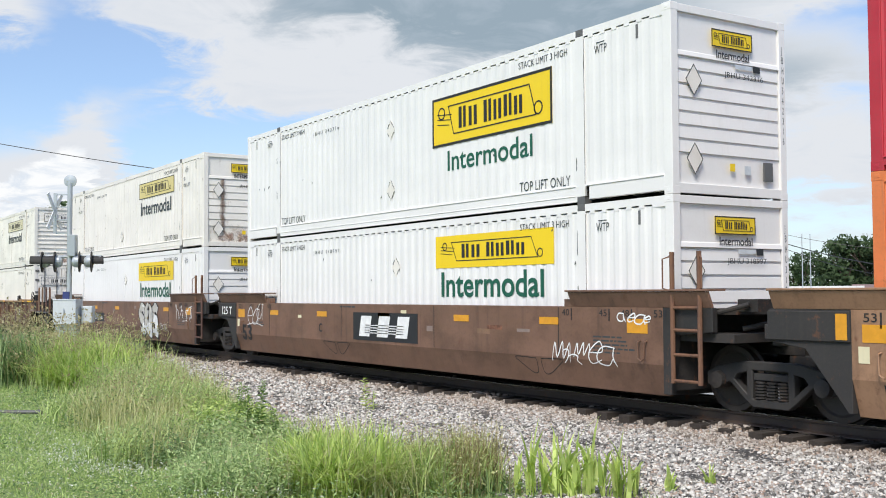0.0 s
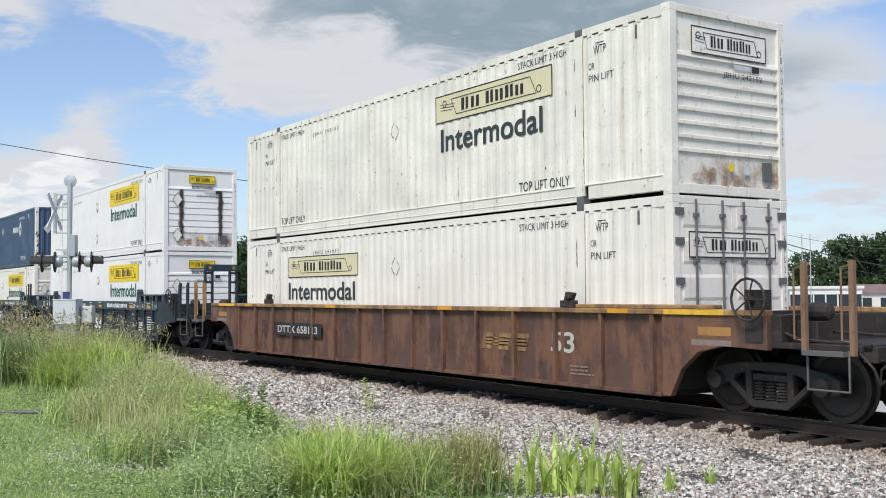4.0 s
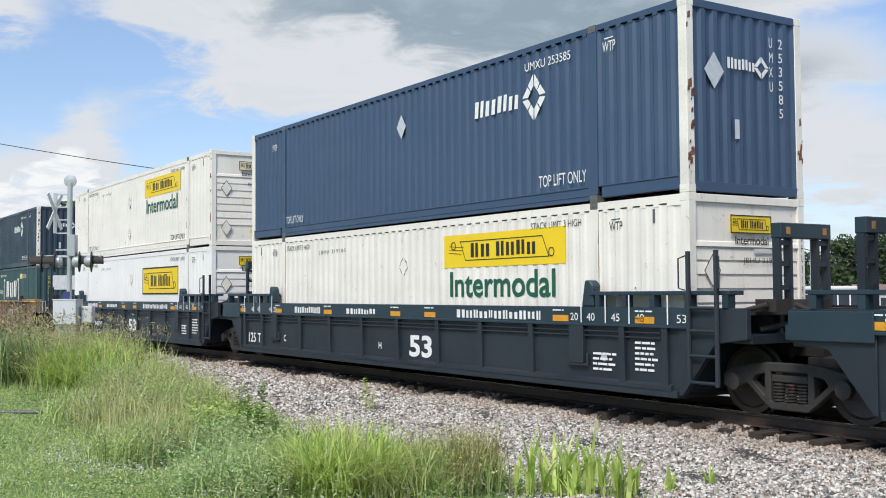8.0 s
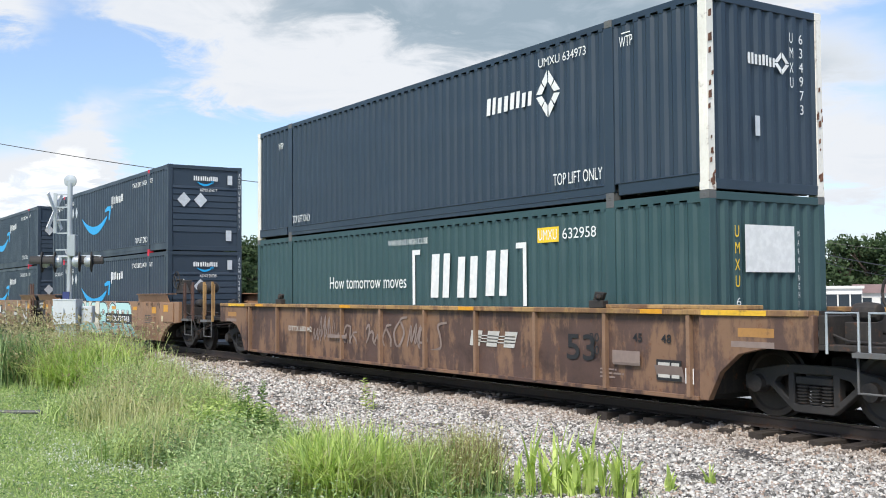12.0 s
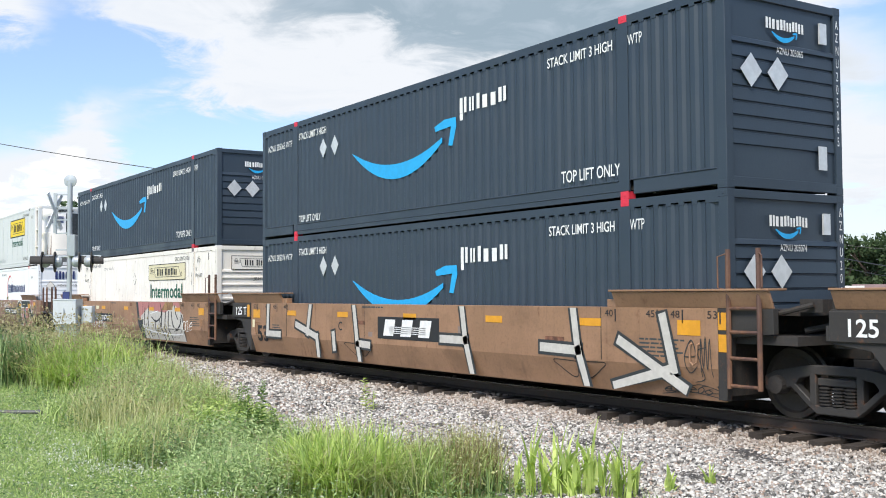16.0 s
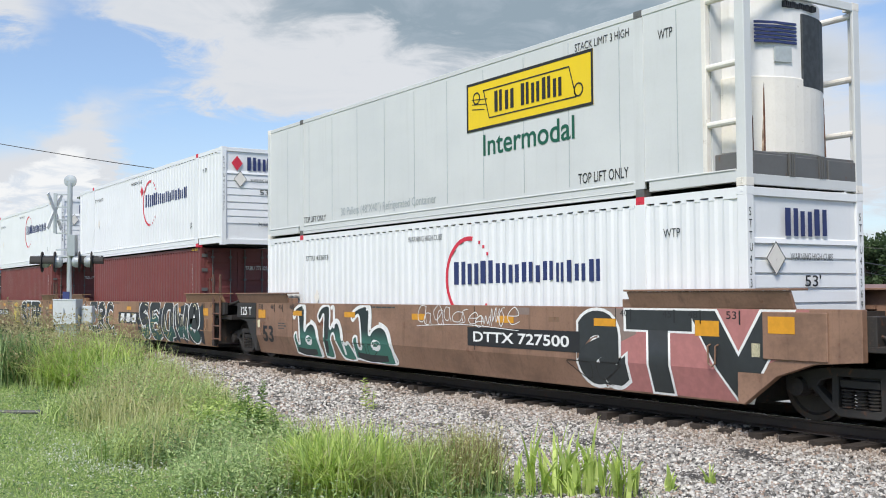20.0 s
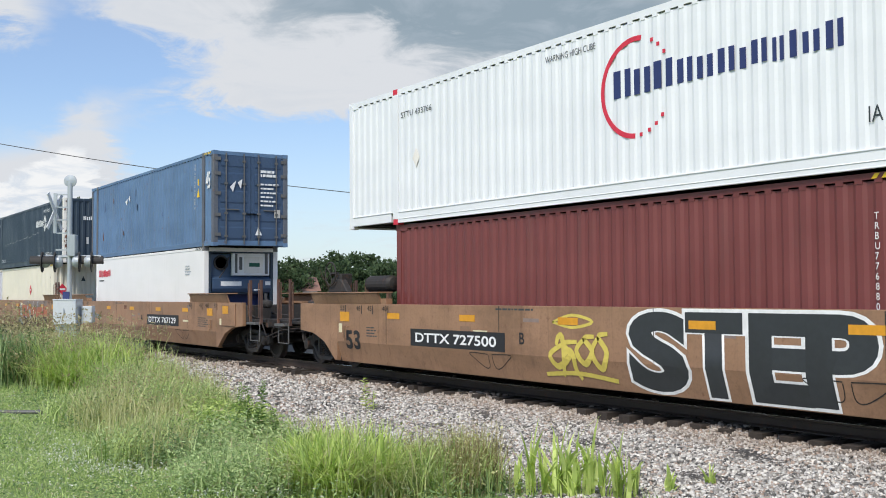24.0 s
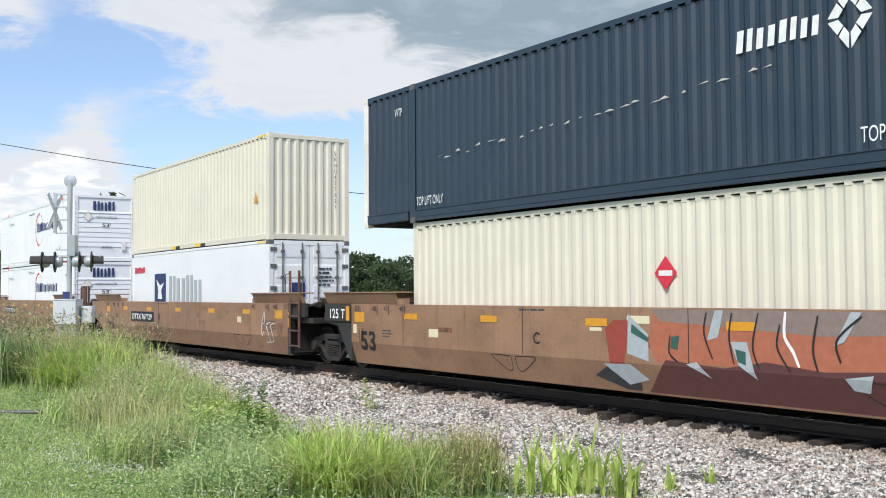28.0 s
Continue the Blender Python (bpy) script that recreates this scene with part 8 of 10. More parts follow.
# ---- plants ----
def blades(n, place, hmin, hmax, width, lean, rng, droop=0.5, level=None):
    """Curved tapering ribbons, three segments each. place(rng, n) gives x, y and a height factor."""
    x, y, k = place(rng, n)
    h = rng.uniform(hmin, hmax, n) * k
    a = rng.uniform(0, 6.283, n)
    tilt = rng.uniform(0.1, 1.0, n) * lean
    dx, dy = np.cos(a), np.sin(a)
    face = a + rng.uniform(0.9, 2.2, n)
    wx, wy = np.cos(face), np.sin(face)
    w = width * rng.uniform(0.6, 1.3, n)
    z0 = ground_many(y) - 0.02 if level is None else np.full(n, level)
    rows = []
    for t, ww in ((0.0, 0.8), (0.4, 1.0), (0.75, 0.7), (1.0, 0.06)):
        out = h * tilt * t * t
        up = h * (t - droop * tilt * t * t * 0.55)
        cx, cy, cz = x + dx * out, y + dy * out, z0 + up
        for s in (-0.5, 0.5):
            rows.append(np.stack([cx + wx * w * ww * s, cy + wy * w * ww * s, cz], -1))
    v = np.stack(rows, 1).reshape(-1, 3)
    q = np.array([(0, 1, 3, 2), (2, 3, 5, 4), (4, 5, 7, 6)])
    return v, (q[None] + 8 * np.arange(n)[:, None, None]).reshape(-1, 4)


def patch(x0, x1, y0, y1, clumps=0, spread=0.25, edge=None):
    """A place() over a rectangle, gathered in clumps; edge(x, y) drops what lies outside."""
    def place(rng, n):
        if clumps:
            cx, cy, cf = rng.uniform(x0, x1, clumps), rng.uniform(y0, y1, clumps), rng.uniform(0.6, 1.15, clumps)
            i = rng.integers(0, clumps, n)
            x, y, k = cx[i] + rng.normal(0, spread, n), cy[i] + rng.normal(0, spread, n), cf[i]
        else:
            x, y, k = rng.uniform(x0, x1, n), rng.uniform(y0, y1, n), np.ones(n)
        if edge is not None:
            k = np.where(edge(x, y), k, 0.02)
        return x, y, k
    return place


G_LAWN = leaf_material("lawn_blades", (0.18, 0.29, 0.065), (0.66, 0.78, 0.32), ((0.70, 0.66, 0.44), 0.08), 0.4)
G_TALL = leaf_material("tall_grass_blades", (0.18, 0.29, 0.065), (0.70, 0.81, 0.33), ((0.58, 0.52, 0.33), 0.10), 0.45)
G_LIME = leaf_material("fresh_grass_blades", (0.27, 0.41, 0.07), (0.80, 0.90, 0.34), ((0.66, 0.64, 0.40), 0.07), 0.5)
G_WEED = leaf_material("weed_leaves", (0.16, 0.27, 0.085), (0.68, 0.80, 0.40), ((0.50, 0.44, 0.28), 0.06), 0.4)
G_SEED = leaf_material("seed_heads", (0.28, 0.24, 0.12), (0.54, 0.47, 0.28), None, 0.4)
G_DRY = leaf_material("dry_stems", (0.36, 0.39, 0.14), (0.74, 0.72, 0.40), None, 0.4)
# dark green plants; also puts the shade between weeds into the colour
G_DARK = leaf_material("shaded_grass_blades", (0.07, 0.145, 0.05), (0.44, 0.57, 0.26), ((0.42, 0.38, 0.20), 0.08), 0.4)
G_SPIKE = leaf_material("spiky_weed_leaves", (0.11, 0.22, 0.055), (0.36, 0.52, 0.17), None, 0.45)
G_BROWN = leaf_material("brown_stems", (0.22, 0.19, 0.08), (0.52, 0.46, 0.24), None, 0.4)
G_CLOVER = leaf_material("clover_flowers", (0.6, 0.61, 0.52), (0.84, 0.84, 0.78), None, 0.3)


def verge(x):
    """The edge between weeds and stone, y at x."""
    return np.interp(x, (-60, -22, -14, -5, 0.5, 3, 9), (-3.2, -3.2, -4.4, -5.7, -5.15, -5.0, -5.2)) + 0.28 * np.sin(x * 1.9) * np.sin(x * 0.73 + 1) + 0.14 * np.sin(x * 5.1)


def seeds(n, place, hmin, hmax, rng, count=8, size=0.02):
    """Loose seed heads over stems: small tilted scraps."""
    x, y, k = place(rng, n)
    h = rng.uniform(hmin, hmax, n) * k
    x, y, h = np.repeat(x, count), np.repeat(y, count), np.repeat(h, count)
    m = len(x)
    z = ground_many(y) + h - rng.uniform(0, 0.28, m)
    px, py = x + rng.normal(0, 0.06, m), y + rng.normal(0, 0.06, m)
    c = np.stack([px, py, z], -1)
    d = rng.normal(0, 1, (m, 3)) * size
    e = rng.normal(0, 1, (m, 3)) * size * 0.6
    v = np.stack([c - d, c + e, c + d, c - e], 1).reshape(-1, 3)
    return v, np.arange(4 * m).reshape(-1, 4)


def bushy(n, place, hmin, hmax, size, rng):
    """Loose small leaves filling low weed clumps."""
    x, y, k = place(rng, n)
    h = rng.uniform(hmin, hmax, n) * k * np.sqrt(rng.uniform(0.02, 1, n))
    c = np.stack([x, y, ground_many(y) + h], -1)
    d = rng.normal(0, 1, (n, 3)) * (1, 1, 0.6)
    d *= size / np.linalg.norm(d, axis=1)[:, None] * rng.uniform(0.6, 1.4, (n, 1))
    e = np.cross(d, rng.normal(0, 1, (n, 3)))
    e *= 0.32 * size / np.linalg.norm(e, axis=1)[:, None]
    v = np.stack([c - d, c + e, c + d, c - e], 1).reshape(-1, 3)
    return v, np.arange(4 * n).reshape(-1, 4)


def stand(cx, cy, across, deep, clumps, spread=0.12):
    """A place() over an oval that lies square to the verge path: half widths across it and along it."""
    def place(rng, n):
        a, r = rng.uniform(0, 6.283, clumps), np.sqrt(rng.uniform(0, 1, clumps))
        u, v, cf = across * r * np.cos(a), deep * r * np.sin(a), rng.uniform(0.55, 1.15, clumps)
        i = rng.integers(0, clumps, n)
        u, v = u[i] + rng.normal(0, spread, n), v[i] + rng.normal(0, spread, n)
        return cx + 0.547 * u - 0.837 * v, cy + 0.837 * u + 0.547 * v, cf[i]
    return place


def make_plants():
    rng = np.random.default_rng(12)
    in_grass = lambda x, y: y < verge(x)
    on_lawn = lambda x, y: y < -6.9 - 0.055 * (x + 12) + 0.2 * np.sin(x * 1.3)
    mown = "short mown lawn grass with clover"
    tall = "tall seeding wild grass on the verge"
    weeds = "knee-high mixed green weeds"
    stems = "dry straw-coloured grass stems"
    lush = "bright green arching wild grass"
    jobs = (
        ("lawn_grass", mown, G_LAWN, bushy(85000, patch(-14, 4.5, -12.0, -6.6, 3200, 0.13, on_lawn), 0.03, 0.11, 0.017, rng)),
        ("lawn_grass", mown, G_LAWN, blades(26000, patch(-14, 4.5, -12.0, -6.6, 2200, 0.14, on_lawn), 0.05, 0.13, 0.011, 1.1, rng)),
        ("lawn_grass", mown, G_LAWN, blades(14000, patch(-40, -13, -14.0, -6.0, 1500, 0.2, in_grass), 0.08, 0.22, 0.022, 0.9, rng)),
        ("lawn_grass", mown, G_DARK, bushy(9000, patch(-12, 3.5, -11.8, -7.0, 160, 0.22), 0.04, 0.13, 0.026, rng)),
        # low growth under the taller weeds, its dark colour standing in for shade
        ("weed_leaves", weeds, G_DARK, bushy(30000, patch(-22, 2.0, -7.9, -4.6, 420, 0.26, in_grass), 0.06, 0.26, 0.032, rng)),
        ("mixed_weeds", weeds, G_TALL, blades(7000, patch(-20, 1.2, -7.8, -5.0, 300, 0.22, in_grass), 0.15, 0.5, 0.013, 0.9, rng, 0.8)),
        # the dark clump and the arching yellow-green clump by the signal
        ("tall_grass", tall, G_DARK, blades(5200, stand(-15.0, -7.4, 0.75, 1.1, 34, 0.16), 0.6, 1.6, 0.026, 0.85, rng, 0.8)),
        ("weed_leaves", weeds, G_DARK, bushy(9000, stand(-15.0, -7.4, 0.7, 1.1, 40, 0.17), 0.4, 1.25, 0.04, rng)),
        ("tall_grass", tall, G_LIME, blades(4200, stand(-12.9, -6.25, 0.95, 0.9, 34, 0.16), 0.7, 1.6, 0.030, 1.15, rng, 1.0)),
        ("tall_grass", tall, G_TALL, blades(3000, stand(-13.3, -5.9, 1.3, 1.1, 40, 0.2), 0.6, 1.5, 0.024, 1.0, rng, 0.9)),
        ("tall_grass", tall, G_TALL, blades(3600, patch(-22, -14.0, -6.6, -4.6, 60, 0.35, in_grass), 0.9, 1.65, 0.020, 0.55, rng, 0.6)),
        ("dry_stems", stems, G_DRY, blades(1300, patch(-21, -12.5, -7.6, -4.8, 60, 0.35, in_grass), 1.0, 1.75, 0.010, 0.5, rng)),
        # thin olive weeds down the slope
        ("mixed_weeds", weeds, G_DRY, blades(3000, stand(-7.0, -6.7, 1.0, 3.2, 70, 0.16), 0.4, 0.9, 0.012, 0.8, rng, 0.6)),
        ("mixed_weeds", weeds, G_TALL, blades(3800, stand(-8.2, -6.7, 0.9, 3.0, 90, 0.2), 0.3, 0.75, 0.014, 0.9, rng, 0.8)),
        # dark leaves paint the shaded voids among the pale stems
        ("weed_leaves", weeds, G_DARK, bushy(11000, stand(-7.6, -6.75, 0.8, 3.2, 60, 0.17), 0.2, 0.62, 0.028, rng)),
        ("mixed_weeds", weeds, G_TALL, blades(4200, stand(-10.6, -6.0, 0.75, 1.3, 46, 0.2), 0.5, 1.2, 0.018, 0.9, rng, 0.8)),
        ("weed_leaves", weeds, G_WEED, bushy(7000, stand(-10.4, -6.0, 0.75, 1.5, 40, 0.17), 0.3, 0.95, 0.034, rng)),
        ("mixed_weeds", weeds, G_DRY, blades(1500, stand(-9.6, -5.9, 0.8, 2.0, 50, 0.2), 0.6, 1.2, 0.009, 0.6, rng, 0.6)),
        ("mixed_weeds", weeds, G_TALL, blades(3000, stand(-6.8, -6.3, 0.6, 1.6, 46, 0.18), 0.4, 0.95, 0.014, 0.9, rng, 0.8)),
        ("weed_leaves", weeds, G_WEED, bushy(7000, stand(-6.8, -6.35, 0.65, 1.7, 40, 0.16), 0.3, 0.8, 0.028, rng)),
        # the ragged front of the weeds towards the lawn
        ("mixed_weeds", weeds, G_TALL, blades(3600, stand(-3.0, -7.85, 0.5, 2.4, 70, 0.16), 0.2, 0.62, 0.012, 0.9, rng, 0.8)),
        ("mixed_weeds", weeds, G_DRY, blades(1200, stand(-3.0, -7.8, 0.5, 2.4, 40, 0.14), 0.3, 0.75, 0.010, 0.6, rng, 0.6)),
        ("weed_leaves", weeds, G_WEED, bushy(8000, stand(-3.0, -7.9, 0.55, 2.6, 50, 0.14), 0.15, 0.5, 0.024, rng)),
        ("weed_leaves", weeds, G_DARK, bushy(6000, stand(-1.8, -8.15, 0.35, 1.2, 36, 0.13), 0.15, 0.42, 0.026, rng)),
        # leafy bright weeds beside the spiky ones, and soft low weeds before them
        ("weed_leaves", weeds, G_LIME, bushy(3600, stand(-3.5, -6.75, 0.5, 0.7, 26, 0.13), 0.2, 0.64, 0.042, rng)),
        ("weed_leaves", weeds, G_TALL, bushy(6000, stand(-3.5, -6.75, 0.55, 0.8, 26, 0.13), 0.2, 0.66, 0.042, rng)),
        ("weed_leaves", weeds, G_WEED, bushy(9000, stand(-2.4, -7.0, 0.6, 1.0, 30, 0.16), 0.15, 0.55, 0.034, rng)),
        ("weed_leaves", weeds, G_WEED, bushy(17000, stand(0.2, -8.1, 0.6, 1.2, 50, 0.16), 0.12, 0.46, 0.024, rng)),
        ("mixed_weeds", weeds, G_WEED, blades(2200, stand(0.0, -8.0, 0.6, 1.2, 50, 0.16), 0.25, 0.6, 0.013, 1.0, rng, 0.9)),
        # the bright grass nearest the path
        ("fresh_grass", lush, G_LIME, blades(3600, stand(0.75, -7.15, 0.62, 0.75, 26, 0.12), 0.35, 0.95, 0.017, 1.15, rng, 0.95)),
        ("fresh_grass", lush, G_TALL, blades(1900, stand(0.9, -7.0, 0.75, 0.75, 30, 0.15), 0.25, 0.75, 0.013, 1.1, rng, 0.9)),
        ("fresh_grass", lush, G_DRY, blades(700, stand(0.9, -7.0, 0.7, 0.7, 30, 0.15), 0.3, 0.9, 0.011, 1.0, rng, 0.9)),
        ("mixed_weeds", weeds, G_TALL, blades(2000, stand(1.0, -6.35, 0.42, 0.6, 26, 0.13), 0.25, 0.7, 0.012, 0.9, rng, 0.8)),
        ("weed_leaves", weeds, G_WEED, bushy(3600, stand(1.1, -6.3, 0.45, 0.5, 26, 0.13), 0.1, 0.5, 0.022, rng)),
        # brown stems by the stones
        ("dry_stems", stems, G_BROWN, blades(1500, stand(1.05, -5.85, 0.5, 0.42, 22, 0.11), 0.4, 0.85, 0.009, 0.45, rng)),
        ("dry_stems", stems, G_TALL, blades(900, stand(1.05, -5.85, 0.52, 0.42, 22, 0.11), 0.3, 0.75, 0.011, 0.6, rng)),
        # low dark green blades at the foot of the brown stems
        ("dry_stems", stems, G_DARK, blades(700, stand(1.1, -5.9, 0.5, 0.4, 22, 0.11), 0.15, 0.4, 0.012, 0.9, rng)),
        ("ballast_weeds", "small green weeds rooted in the ballast", G_TALL, blades(900, patch(-9, 3.2, -5.5, -4.5, 46, 0.08), 0.06, 0.28, 0.010, 1.0, rng)),
        ("ballast_weeds", "thin yellowish weeds rooted in the ballast", G_DRY, blades(260, stand(-2.6, -5.6, 0.35, 0.3, 9, 0.07), 0.25, 0.6, 0.009, 0.5, rng)),
    )
    for name, label, mat, (v, f) in jobs:
        tagged(new(name, island_mesh(name, v, f, mat)), label, "grass", kind="stuff")
    rng = np.random.default_rng(14)
    v, f = seeds(900, patch(-21, -12.0, -7.8, -4.8, 80, 0.3, in_grass), 1.15, 1.85, rng, 9, 0.020)
    tagged(new("seed_heads", island_mesh("seed_heads", v, f, G_SEED)), "reddish brown loose grass seed heads", "grass", kind="stuff")
    v, f = seeds(420, stand(-7.6, -6.4, 1.0, 3.4, 90, 0.2), 0.55, 1.05, rng, 6, 0.012)
    tagged(new("seed_heads", island_mesh("seed_heads", v, f, G_SEED)), "pale brown seed heads over the weeds", "grass", kind="stuff")
    v, f = seeds(240, stand(1.05, -5.9, 0.55, 0.5, 40, 0.13), 0.5, 0.85, rng, 6, 0.011)
    tagged(new("seed_heads", island_mesh("seed_heads", v, f, G_DRY)), "straw-coloured seed heads over green grass", "grass", kind="stuff")
    for n, place in ((2600, patch(-12, 3, -11.5, -7.4, 300, 0.3)), (1200, stand(-1.6, -9.1, 0.8, 1.2, 70, 0.14)), (350, stand(1.0, -8.6, 0.7, 0.7, 40, 0.12))):
        v, f = seeds(n, place, 0.12, 0.16, rng, 3, 0.008)
        tagged(new("clover_flowers", island_mesh("clover_flowers", v, f, G_CLOVER)), "small white clover flowers in grass", "flowers", kind="stuff")


make_plants()


def leafy_weed(x, y, height, leaves, size, mat, label, seed, broad=0.22, name="weed_plant"):
    """One upright weed: a stem with leaves set round it."""
    rng = np.random.default_rng(seed)
    w = thing(name, label, "plant")
    b = MB()
    lean = rng.uniform(-0.12, 0.12, 2)
    b.tube((0, 0, -0.05), (lean[0] * height, lean[1] * height, height), 0.009, 6, 0.003)
    part("stem", b, G_TALL, w)
    vs, fs = [], []
    for k in range(leaves):
        t = 0.08 + 0.92 * k / leaves
        a, L = rng.uniform(0, 6.28), size * rng.uniform(0.7, 1.2) * (1.15 - 0.6 * t)
        p = np.array((lean[0] * height * t, lean[1] * height * t, height * t))
        d, up = np.array((math.cos(a), math.sin(a), 0.0)), rng.uniform(0.3, 0.9)
        side = np.array((-math.sin(a), math.cos(a), 0.0)) * L * broad
        o = len(vs) * 1
        pts = [p, p + d * L * 0.45 + side + (0, 0, up * L * 0.4), p + d * L * 0.45 - side + (0, 0, up * L * 0.4), p + d * L + (0, 0, up * L * 0.35)]
        o = len(vs)
        vs += pts
        fs.append((o, o + 1, o + 3, o + 2))
    part("leaves", island_mesh("leaves", np.array(vs), np.array(fs), mat), None, w)
    w.matrix_basis = pose(x, y, ground_z(x, y))
    return w


def broad_grass(x, y, height, n, label, seed):
    """A tussock of broad upright blades round a short stem."""
    rng = np.random.default_rng(seed)
    w = thing("grass_plant", label, "plant")
    part("stem", MB().tube((0, 0, -0.05), (0.02, 0.01, height * 0.8), 0.008, 6, 0.003), G_LIME, w)
    v, f = blades(n, lambda r, m: (r.normal(0, 0.03, m), r.normal(0, 0.03, m), np.ones(m)), 0.45 * height, height, 0.050, 0.62, rng, 0.8, -0.02)
    lift = np.repeat(rng.uniform(0, 0.35 * height, n) * (rng.uniform(0, 1, n) > 0.5), 8)
    v[:, 2] += lift
    part("leaves", island_mesh("leaves", v, f, G_LIME), None, w)
    w.matrix_basis = pose(x, y, ground_z(x, y))


rng_w = random.Random(21)
LONE, SPIKE = "lone yellow-green weed growing in the ballast", "upright dark green spiky weed"
for x, y, h, n, s, mat, lab, br in ((-6.3, -2.95, 0.62, 34, 0.15, G_LIME, LONE, 0.2), (-6.05, -2.95, 0.40, 16, 0.13, G_TALL, LONE, 0.2), (-2.75, -5.2, 0.42, 22, 0.10, G_LIME, LONE, 0.2), (-3.3, -4.4, 0.34, 16, 0.10, G_TALL, LONE, 0.2),
                                    (-3.05, -6.86, 0.92, 170, 0.12, G_SPIKE, SPIKE, 0.17), (-2.6, -6.75, 0.98, 220, 0.13, G_SPIKE, SPIKE, 0.17), (-2.72, -6.82, 0.9, 180, 0.12, G_SPIKE, SPIKE, 0.17), (-2.45, -6.55, 0.6, 110, 0.10, G_SPIKE, SPIKE, 0.18), (-3.3, -6.9, 0.6, 100, 0.10, G_SPIKE, SPIKE, 0.18)):
    leafy_weed(x, y, h, n, s, mat, lab, int(abs(x * 100)), br)
TALL_BLADE, LOW_BLADE = "bright green broad-bladed grass plant by the ballast", "bright green broad-bladed grass plant on the verge"
for x, y, h in ((1.72, -5.28, 0.9), (1.80, -5.15, 0.72), (1.90, -5.05, 0.86), (1.95, -4.95, 0.93), (2.02, -4.88, 0.70), (2.10, -4.80, 0.80), (2.16, -4.72, 0.76), (2.22, -4.62, 0.62), (2.30, -4.50, 0.72), (2.34, -4.42, 0.66), (2.38, -4.3, 0.42), (1.62, -5.4, 0.48), (2.1, -5.0, 0.5), (2.6, -4.0, 0.34), (2.75, -3.5, 0.34), (1.98, -5.12, 0.45)):
    broad_grass(x, y, h, 11, TALL_BLADE, int(abs(x * 100 + y * 1000)))
for k in range(8):
    broad_grass(rng_w.uniform(0.2, 1.4), rng_w.uniform(-7.6, -6.8), rng_w.uniform(0.5, 0.8), 12, LOW_BLADE, 140 + k)
for k in range(22):
    leafy_weed(rng_w.uniform(-9.5, -4.4), rng_w.uniform(-7.3, -5.9), rng_w.uniform(0.35, 0.75), 34, 0.11, rng_w.choice((G_WEED, G_DARK, G_TALL)), "knee-high green weed on the verge", 200 + k, 0.28)
for k in range(18):
    leafy_weed(rng_w.uniform(-4.3, -3.0), rng_w.uniform(-7.3, -6.3), rng_w.uniform(0.35, 0.68), 44, 0.12, rng_w.choice((G_TALL, G_LIME)), "leafy bright green weed on the verge", 300 + k, 0.34)


